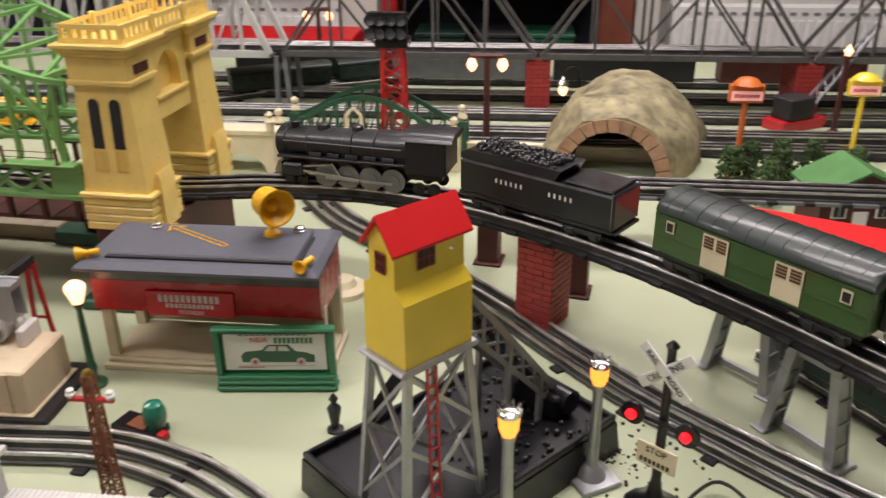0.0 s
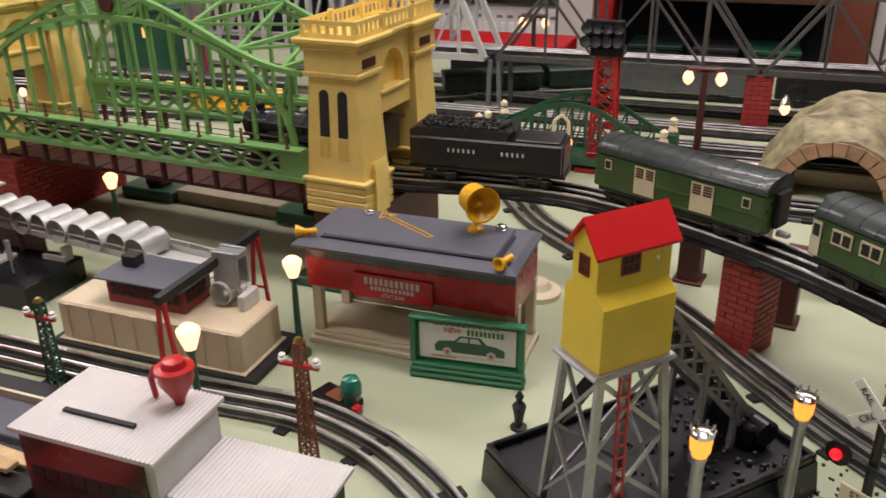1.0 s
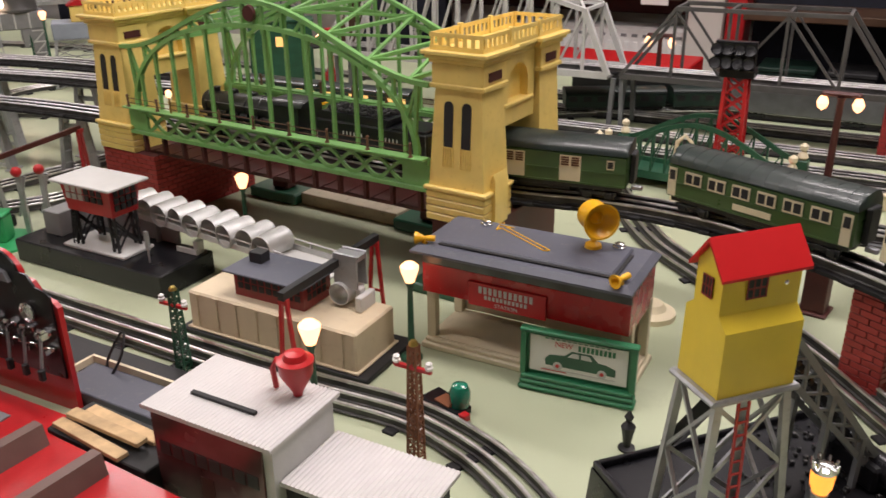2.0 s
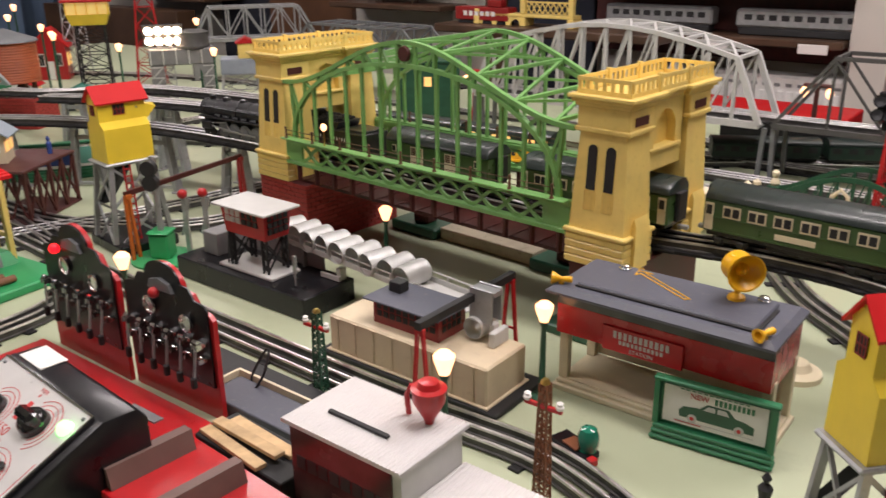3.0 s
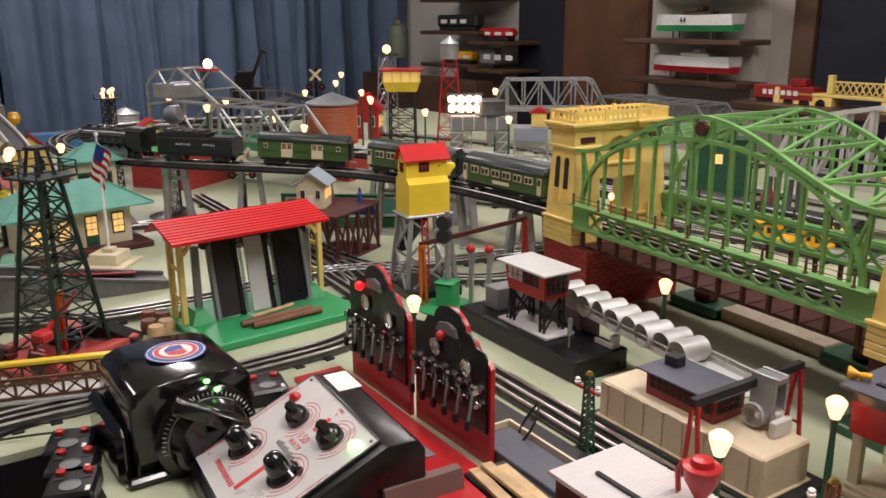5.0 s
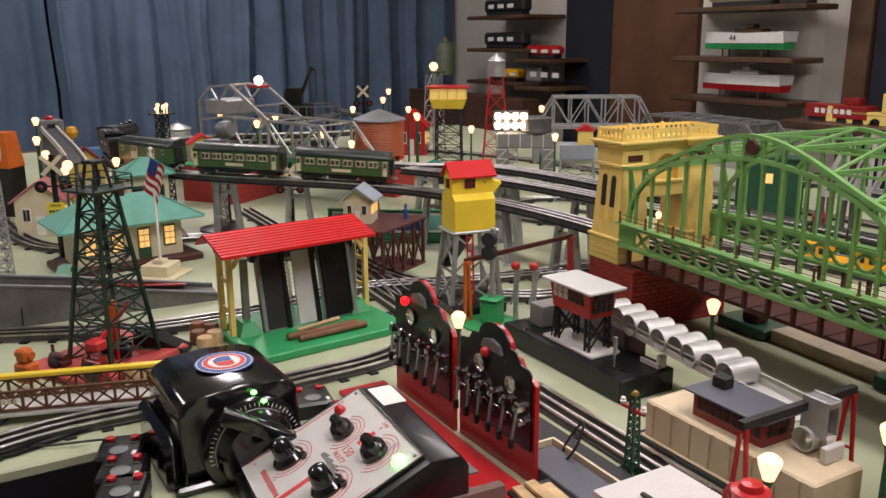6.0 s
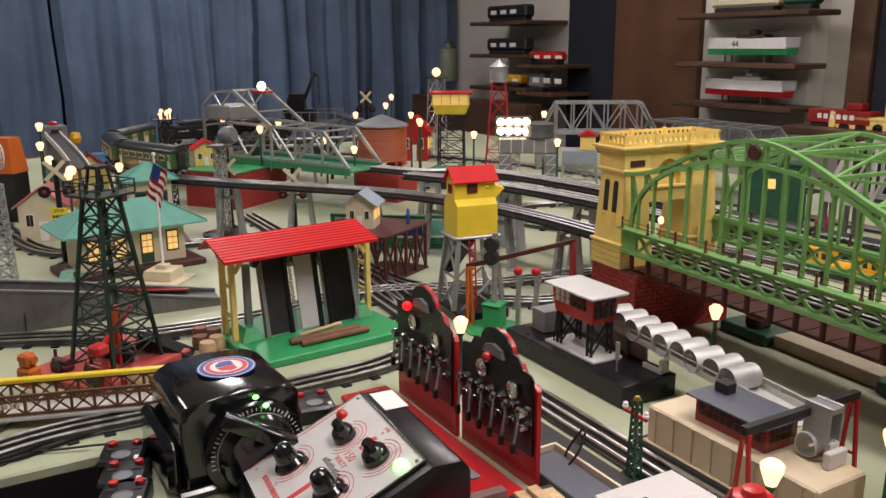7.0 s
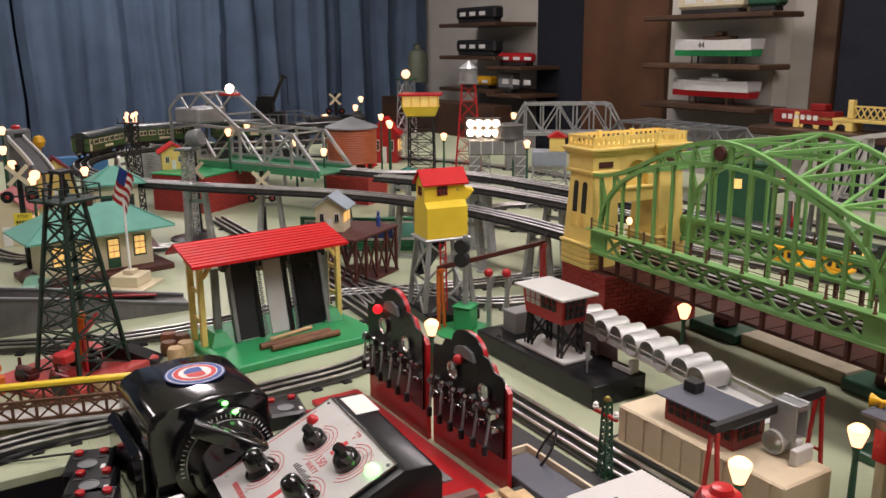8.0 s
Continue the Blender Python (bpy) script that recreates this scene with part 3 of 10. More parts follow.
for px in (XL - 0.004,):
    pr = thing("brick_pier", -0.27, 0.848, 0, -15, "red painted brick pier carrying a bridge tower", "brick pier", "brick piers")
    brick_pier(pr, px, px + TW + 0.045, -0.002, TD, 0.0, 0.0925, 14)
# the block carries the tower; its maroon stands in for the shadow there
tb = thing("tower_block", -0.27, 0.848, 0, -15, "dark maroon block for the shade under a bridge tower, on a green foot", "bridge support")
bm = NB()
bx(bm, -0.004, TW + 0.004, 0.006, TD - 0.006, 0.012, 0.0925, 0.001)
part("block", bm, MAROON, tb)
bm = NB()
bx(bm, -0.03, TW + 0.02, -0.006, TD, 0, 0.0118, 0.002)
part("foot", bm, DKGREEN, tb)
# dark green shoes and pale board under the span
for px in (-0.375, -0.110):
    sh = thing("pier_shoe", -0.27, 0.848, 0, -15, "dark green metal bridge shoe with a grooved foot", "bridge shoe", "bridge shoes")
    bm = NB()
    bx(bm, px - 0.045, px + 0.045, 0.138, 0.212, 0.0, 0.016, 0.002)
    part("foot", bm, DKGREEN, sh)
    bm = NB()
    bx(bm, px - 0.010, px + 0.020, 0.150, 0.176, 0.0162, 0.032, 0.003)
    part("upright", bm, MAROON, sh)
bm = NB()
bx(bm, -0.328, -0.157, 0.150, 0.208, 0.0, 0.018, 0.001)
single("plank", bm, mat("weathered_pale_board", (0.46, 0.40, 0.29), 0.65, var=0.15, scale=30, bump=0.4, dirt=(0.30, 0.25, 0.17)), "flat weathered pale plank lying under the bridge", "plank", at=pose(-0.27, 0.848, 0, 0, 0, -15))


# ---- the dispatching station with loudspeaker ----
def station():
    st = thing("dispatch_station", -0.135, 0.742, 0, -10.6, "toy station with grey roof, red window band and cream base", "toy station")
    hw, hd = 0.106, 0.048
    b = NB()
    bx(b, -hw, hw, -0.03, 0.05, 0, 0.006, 0.001)
    bx(b, -hw + 0.003, hw - 0.003, -0.026, 0.047, 0.0062, 0.010, 0.0008)
    part("base", b, CREAM, st, "cream moulded base")
    f = NB()
    bx(f, -hw + 0.012, hw - 0.012, -0.022, 0.044, 0.0102, 0.0112)
    part("floor_panel", f, CREAM, st)
    for x in (-hw + 0.008, hw - 0.008):
        for y in (-0.018, 0.04):
            p = NB()
            bx(p, x - 0.005, x + 0.005, y - 0.004, y + 0.004, 0.0102, 0.07, 0.0008)
            part("post", p, CREAM, st)
    b = NB()
    bx(b, -hw + 0.004, hw - 0.004, -0.03, -0.028, 0.094, 0.110)
    part("upper_window_band", b, SMOKE, st, "smoky grey upper window strip")
    b = NB()
    bx(b, -hw + 0.004, hw - 0.004, -0.0303, -0.028, 0.064, 0.0938)
    part("front_window_band", b, GLASSRED, st, "translucent red window band")
    b = NB()
    bx(b, -hw + 0.004, -hw + 0.006, -0.0278, 0.046, 0.064, 0.110)
    part("side_window_band", b, GLASSRED, st)
    b = NB()
    bx(b, hw - 0.006, hw - 0.004, -0.0278, 0.046, 0.064, 0.110)
    part("side_window_band", b, GLASSRED, st)
    b = NB()
    bx(b, -hw + 0.0062, hw - 0.0062, 0.044, 0.046, 0.012, 0.110)
    part("back_wall", b, CREAM, st)
    b = NB()
    bx(b, -0.052, 0.026, -0.033, -0.0302, 0.062, 0.086, 0.0004)
    sg = part("sign_board", b, RED, st, "bright red lettered sign board")
    # the name and its second line, too blurred to read but for the last word
    for k, (w, h, z) in enumerate(((0.056, 0.007, 0.0795), (0.044, 0.004, 0.0725))):
        b = NB()
        n = 11
        for i in range(n):
            xx = -0.013 - w / 2 + i * w / n
            bx(b, xx, xx + w / n * 0.62, -0.0335, -0.0331, z - h / 2, z + h / 2)
        part("lettering", b, LIGHTGREY, sg)
    words("lettering", "STATION", 0.0055, LIGHTGREY, sg, pose(-0.013, -0.0333, 0.066, 90, 0, 0))
    r = NB()
    v = [r.verts.new(c) for c in ((-hw, -hd, 0.110), (hw, -hd, 0.110), (hw, hd, 0.110), (-hw, hd, 0.110), (-hw, -hd, 0.1125), (hw, -hd, 0.1125), (hw, hd, 0.1125), (-hw, hd, 0.1125), (-hw + 0.006, -hd + 0.006, 0.117), (hw - 0.006, -hd + 0.006, 0.117), (hw - 0.006, hd - 0.006, 0.117), (-hw + 0.006, hd - 0.006, 0.117))]
    bmesh.ops.convex_hull(r, input=v)
    rf = part("roof", r, GREYROOF, st, "dark grey flat roof")
    b = NB()
    bx(b, -0.082, 0.084, -0.031, 0.033, 0.1172, 0.1205, 0.0015)
    part("roof_panel", b, GREYROOF, rf)
    b = NB()
    bx(b, -0.082, 0.084, -0.0345, -0.0315, 0.1172, 0.1188)
    bx(b, 0.0845, 0.0875, -0.0345, 0.02, 0.1172, 0.1188)
    part("roof_groove", b, MATBLACK, rf)
    for x, y in ((-0.06, 0.024), (0.072, 0.026)):
        b = NB()
        lathe(b, [(0.006, 0), (0.006, 0.002), (0.0045, 0.0025), (0.0045, 0.0045), (0.0025, 0.0055)], 16, (x, y, 0.1205))
        part("roof_screw", b, CHROME, rf, "chrome thumb screw")
    # north arrow drawn in yellow
    b = NB()
    for p, q in (((-0.04, 0.026), (0.018, -0.008)), ((-0.043, 0.022), (0.014, -0.0115)), ((0.018, -0.008), (0.014, -0.0115)), ((-0.04, 0.026), (-0.033, 0.028)), ((-0.043, 0.022), (-0.046, 0.016)), ((-0.033, 0.028), (-0.048, 0.028)), ((-0.048, 0.028), (-0.046, 0.016))):
        bar(b, (*p, 0.1209), (*q, 0.1209), 0.001, 0.0006)
    part("compass_arrow", b, ORANGEYEL, rf, "thin yellow arrow line")
    words("compass_letter", "N", 0.008, ORANGEYEL, rf, pose(-0.048, 0.034, 0.1208, 0, 0, 35))
    # big loudspeaker on its stalk
    sp = NB()
    lathe(sp, [(0.008, 0), (0.0075, 0.003), (0.003, 0.006), (0.0028, 0.018)], 16, (0.05, 0.018, 0.1205))
    spk = part("loudspeaker_stalk", sp, ORANGEYEL, st, "orange-yellow loudspeaker stalk")
    h = NB()
    m = Matrix.Translation((0.05, 0.018, 0.150)) @ Matrix.Rotation(radians(-48), 4, "Z") @ Matrix.Rotation(radians(90), 4, "Y")
    lathe(h, [(0.001, -0.0145), (0.010, -0.013), (0.0135, -0.009), (0.0140, -0.004), (0.0125, 0.001), (0.013, 0.006), (0.0168, 0.014), (0.0172, 0.015), (0.0155, 0.0148), (0.012, 0.008), (0.006, 0.004), (0.002, 0.010), (0.0005, 0.0105)], 28, (0, 0, 0), m)
    part("loudspeaker", h, ORANGEYEL, spk, "round orange-yellow horn loudspeaker")
    for x, y, a in ((-hw + 0.01, -hd + 0.012, 200), (hw - 0.012, -hd + 0.008, 250)):
        h = NB()
        m = Matrix.Translation((x, y, 0.122)) @ Matrix.Rotation(radians(a), 4, "Z") @ Matrix.Rotation(radians(90), 4, "Y")
        lathe(h, [(0.003, -0.010), (0.003, -0.004), (0.002, 0.0), (0.006, 0.008), (0.0062, 0.009), (0.004, 0.0085), (0.001, 0.002)], 14, (0, 0, 0), m)
        bx(h, x - 0.002, x + 0.002, y - 0.002, y + 0.002, 0.117, 0.121)
        part("small_horn", h, ORANGEYEL, rf, "small orange horn")
    return st


station()


# ---- billboards ----
def billboard(x, y, rz, s=1.0, picture="car"):
    bb = thing("billboard", x, y, 0, rz, "green framed toy billboard with a printed poster" if picture != "car" else "green framed toy billboard with a poster of a green car", "toy billboard", "billboards")
    w, h = 0.053 * s, 0.062 * s
    b = NB()
    bx(b, -w, w, -0.008 * s, 0.008 * s, 0, 0.006 * s, 0.002 * s)
    bx(b, -w + 0.001, w - 0.001, -0.007 * s, 0.007 * s, 0.0062 * s, 0.011 * s, 0.0015 * s)
    bx(b, -w + 0.002, w - 0.002, -0.006 * s, 0.006 * s, 0.0112 * s, 0.0155 * s, 0.001 * s)
    part("base", b, MIDGREEN, bb)
    fr = NB()
    bx(fr, -w + 0.001, -w + 0.006, -0.004 * s, 0.003 * s, 0.0156 * s, h - 0.004)
    bx(fr, w - 0.006, w - 0.001, -0.004 * s, 0.003 * s, 0.0156 * s, h - 0.004)
    bx(fr, -w, w, -0.005 * s, 0.004 * s, h - 0.0038, h, 0.001)
    bx(fr, -w + 0.006, w - 0.006, 0.0005, 0.003 * s, 0.0156 * s, h - 0.004)
    part("frame", fr, MIDGREEN, bb)
    p = NB()
    bx(p, -w + 0.009, w - 0.009, -0.0006, 0.0002, 0.019 * s, h - 0.007)
    pp = part("poster", p, PAPER, bb, "white printed poster")
    if picture == "car":
        words("lettering", "NEW", 0.007, REDINK, pp, pose(-0.013, -0.0009, 0.049, 90, 0, 0))
        c = NB()
        for i in range(9):
            bx(c, 0.0 + i * 0.0038, 0.0025 + i * 0.0038, -0.0011, -0.0007, 0.046, 0.0515)
        for i in range(12):
            bx(c, -0.030 + i * 0.005, -0.0265 + i * 0.005, -0.0011, -0.0007, 0.0535, 0.0545)
        part("lettering", c, MIDGREEN, pp)
        c = NB()
        prism(c, [(-0.029, 0.027), (0.034, 0.027), (0.034, 0.034), (0.026, 0.037), (0.018, 0.038), (0.012, 0.0445), (-0.006, 0.0445), (-0.012, 0.039), (-0.026, 0.0375), (-0.030, 0.033)], -0.0010, -0.0007)
        part("car_picture", c, DKGREEN, pp, "printed green saloon car")
        c = NB()
        prism(c, [(-0.009, 0.0385), (0.001, 0.0385), (0.001, 0.043), (-0.005, 0.043)], -0.0013, -0.00105)
        prism(c, [(0.003, 0.0385), (0.013, 0.0385), (0.010, 0.043), (0.003, 0.043)], -0.0013, -0.00105)
        for x_ in (-0.018, 0.022):
            cyl(c, (x_, -0.0013, 0.0275), (x_, -0.00105, 0.0275), 0.0042, n=16)
        bx(c, -0.032, 0.034, -0.0010, -0.0007, 0.0228, 0.0236)
        part("car_glass", c, LIGHTGREY, pp)
        c = NB()
        for x_ in (-0.018, 0.022):
            cyl(c, (x_, -0.0016, 0.0275), (x_, -0.0014, 0.0275), 0.0019, n=12)
        bx(c, -0.033, -0.01, -0.0010, -0.0007, 0.0215, 0.0222)
        part("car_wheel_hub", c, REDINK, pp)
    else:
        c = NB()
        bx(c, -w + 0.013, w - 0.013, -0.001, -0.0007, 0.024 * s, h - 0.012)
        part("poster_picture", c, BLUEINK if picture == "blue" else AQUA, pp)
    return bb


billboard(-0.082, 0.688, -5, 1.0, "car")


# ---- coaling towers: a yellow house on stilts over a black tray ----
def coal_tower(x, y, rz, tray=True, kx=0.58, ky=0.92, label="yellow tin coaling tower with a red roof on grey stilts"):
    t = thing("coaling_tower", x, y, 0 if tray else -0.040, rz, label, "toy tower", "coaling towers")
    K = Matrix.Diagonal((kx, ky, 1 if tray else 1.13, 1))
    pz = 0.148
    if tray:
        b = NB()
        v = []
        for xx, yy in ((-0.092, -0.04), (0.038, -0.04), (0.038, 0.17), (-0.092, 0.17)):
            v += [b.verts.new((xx, yy, 0.0)), b.verts.new((xx * 0.97, yy * 0.97, 0.03))]
        bmesh.ops.convex_hull(b, input=v)
        tr = part("tray_base", b, BLACK, t, "black enamelled tray base")
        b = NB()
        for x0, x1, y0, y1 in ((-0.089, 0.036, -0.038, -0.034), (-0.089, 0.036, 0.161, 0.165), (-0.089, -0.085, -0.0338, 0.1608), (0.032, 0.036, -0.0338, 0.1608)):
            bx(b, x0, x1, y0, y1, 0.0302, 0.036, 0.0008)
        part("tray_rim", b, BLACK, tr)
        c = NB()
        rg = random.Random(5)
        for _ in range(130):
            px, py = rg.uniform(-0.08, 0.03), rg.uniform(0.04, 0.155)
            r = rg.uniform(0.0012, 0.003)
            ball(c, (px, py, 0.0302 + r * 0.6), r, 5)
        o = part("coal", c, COAL, t, "scattered coal lumps")
        tagged(o, kind="stuff")
    for sx in (-1, 1):
        for sy in (-1, 1):
            b = NB()
            top, bot = Vector((sx * 0.030, sy * 0.026, pz)), Vector((sx * 0.040, sy * 0.036, 0.03 if tray else 0.0498))
            bar(b, bot, top, 0.006, 0.006)
            part("leg", b, SILVER, t, at=K)
    for sx, sy, tx, ty in ((-1, -1, 1, -1), (-1, 1, 1, 1), (-1, -1, -1, 1), (1, -1, 1, 1)):
        for z0, z1 in ((0.04, 0.095), (0.095, 0.146)):
            k0, k1 = 0.040 - 0.010 * (z0 - 0.03) / 0.118, 0.040 - 0.010 * (z1 - 0.03) / 0.118
            b = NB()
            bar(b, (sx * k0, sy * (k0 - 0.004), z0), (tx * k1, ty * (k1 - 0.004), z1), 0.003)
            part("brace", b, SILVER, t, at=K)
            b = NB()
            bar(b, (tx * k0, ty * (k0 - 0.004), z0), (sx * k1, sy * (k1 - 0.004), z1), 0.003)
            part("brace", b, SILVER, t, at=K)
    b = NB()
    bx(b, -0.0375, 0.0375, -0.034, 0.034, pz, pz + 0.004, 0.0015)
    part("platform", b, SILVER, t, "silver painted platform", at=K)
    h = NB()
    # bin with sloped shoulders and a narrower cabin above
    z = pz + 0.0042
    prism(h, [(-0.033, z), (0.033, z), (0.033, z + 0.042), (0.020, z + 0.050), (0.020, z + 0.076), (0.0, z + 0.090), (-0.020, z + 0.076), (-0.020, z + 0.050), (-0.031, z + 0.045)], -0.029, 0.029)
    hs = part("house", h, YEL2, t, "bright yellow sheet-metal bin house", at=K)
    r = NB()
    for s_ in (-1, 1):
        v = [r.verts.new(c) for c in ((s_ * 0.0, -0.033, z + 0.0935), (s_ * 0.0, 0.033, z + 0.0935), (s_ * 0.027, -0.033, z + 0.0735), (s_ * 0.027, 0.033, z + 0.0735), (s_ * 0.0, -0.033, z + 0.091), (s_ * 0.0, 0.033, z + 0.091), (s_ * 0.0262, -0.033, z + 0.0715), (s_ * 0.0262, 0.033, z + 0.0715))]
        bmesh.ops.convex_hull(r, input=v)
    part("roof", r, BRIGHTRED, t, "bright red gable roof", at=K)
    for xx, yy, rot in ((0.0203, -0.004, 90), (0.0, -0.0293, 0)):
        w = NB()
        bx(w, -0.007, 0.007, -0.0006, 0.0002, z + 0.058, z + 0.070)
        wd = part("window", w, MATBLACK, hs, at=pose(xx, yy, 0, 0, 0, rot))
        for k in range(4):
            w = NB()
            bx(w, -0.0075 + k * 0.0047, -0.0065 + k * 0.0047, -0.0012, -0.0007, z + 0.0575, z + 0.0705)
            part("window_bar", w, DKRED, wd)
        for k in range(3):
            w = NB()
            bx(w, -0.0074, 0.0076, -0.0011, -0.0007, z + 0.0575 + k * 0.006, z + 0.0585 + k * 0.006)
            part("window_bar", w, DKRED, wd)
    w = NB()
    ball(w, (0.0203, 0.018, z + 0.064), 0.0016, 8)
    part("knob", w, CHROME, hs)
    if not tray:
        w = NB()
        v = [w.verts.new(c) for c in ((-0.014, 0.0295, z + 0.044), (0.014, 0.0295, z + 0.044), (-0.014, 0.0295, z + 0.066), (0.014, 0.0295, z + 0.066), (-0.010, 0.046, z + 0.060), (0.010, 0.046, z + 0.060), (0.0, 0.046, z + 0.064))]
        bmesh.ops.convex_hull(w, input=v)
        part("spout", w, YEL2, hs, "pointed yellow sheet-metal spout")
    # red ladder
    l = NB()
    for yy in (-0.004, 0.004):
        bar(l, (0.041, yy - 0.008, 0.03 if tray else 0.0498), (0.034, yy - 0.008, pz), 0.0018)
    for k in range(13):
        f = k / 13 + 0.03
        bar(l, (0.041 - 0.007 * f, -0.012, 0.03 + (pz - 0.03) * f), (0.041 - 0.007 * f, -0.004, 0.03 + (pz - 0.03) * f), 0.0014)
    part("ladder", l, RED, t, "red metal ladder", at=K)
    c = NB()
    bar(c, (-0.01, 0.0, 0.14), (-0.045, -0.02, 0.092), 0.022, 0.010)
    part("chute", c, BLACK, t, "black coal chute", at=K)
    return t


coal_tower(0.0345, 0.503, -53)
coal_tower(-0.951, 0.864, -18, False, 0.80, 1.18, "small yellow tin coaling tower with a red roof on grey stilts")


# ---- corrugated-roof loading shed with a red hopper ----
def loading_shed():
    t = thing("loading_shed", -0.300, 0.490, 0, -11, "pale grey toy factory shed with a corrugated roof", "toy building")
    hx, hy, h = 0.060, 0.040, 0.081
    b = NB()
    bx(b, -hx + 0.006, hx - 0.004, -hy + 0.006, hy - 0.004, 0, h - 0.001)
    bd = part("body", b, LIGHTGREY, t)
    b = NB()
    bx(b, -hx + 0.0052, hx - 0.012, -hy + 0.004, -hy + 0.0058, 0.004, h - 0.002)
    part("front_wall", b, SMOKEPANEL, bd, "smoky maroon glazed front wall")
    for k in range(8):
        b = NB()
        bx(b, -hx + 0.011 + k * 0.0118, -hx + 0.0205 + k * 0.0118, -hy + 0.0034, -hy + 0.0039, 0.040, 0.051)
        part("window", b, MATBLACK, bd)
    b = NB()
    bx(b, -hx + 0.048, -hx + 0.060, -hy + 0.0034, -hy + 0.0039, 0.004, 0.032)
    part("door", b, MAROON, bd)
    r = NB()
    n = 34
    pts = []
    for i in range(2 * n + 1):
        pts.append((-hx + 2 * hx * i / (2 * n), h + (0.0012 if i % 2 else 0)))
    poly = pts + [(hx, h - 0.003), (-hx, h - 0.003)]
    prism(r, poly, -hy, hy)
    rf = part("roof", r, ROOFWHITE, t, "white corrugated roof")
    b = NB()
    bar(b, (-0.035, -0.012, h + 0.002), (0.025, -0.012, h + 0.002), 0.0035, 0.0025)
    part("roof_slot", b, MATBLACK, rf)
    # low annex
    b = NB()
    bx(b, hx - 0.0035, hx + 0.095, -0.024, 0.034, 0, 0.044)
    an = part("annex", b, MATBLACK, t, "low annex with dark open front")
    r = NB()
    poly = [(hx - 0.0035 + 0.105 * i / 56, 0.0475 + (0.0010 if i % 2 else 0)) for i in range(57)] + [(hx + 0.1015, 0.0443), (hx - 0.0035, 0.0443)]
    prism(r, poly, -0.03, 0.038)
    part("annex_roof", r, ROOFWHITE, an, "white corrugated annex roof")
    hp = NB()
    lathe(hp, [(0.0035, 0.0), (0.0045, 0.004), (0.0125, 0.019), (0.0125, 0.027), (0.0138, 0.0275), (0.0138, 0.0295), (0.009, 0.0305), (0.0075, 0.035), (0.001, 0.036)], 18, (0.036, 0.022, h + 0.0014))
    h1 = part("hopper", hp, RED, t, "red cone hopper")
    pp = NB()
    tube(pp, [(0.016, 0.022, h + 0.002), (0.014, 0.022, h + 0.018), (0.018, 0.023, h + 0.026), (0.026, 0.023, h + 0.027)], 0.0022, 8)
    part("hopper_pipe", pp, RED, h1)


loading_shed()


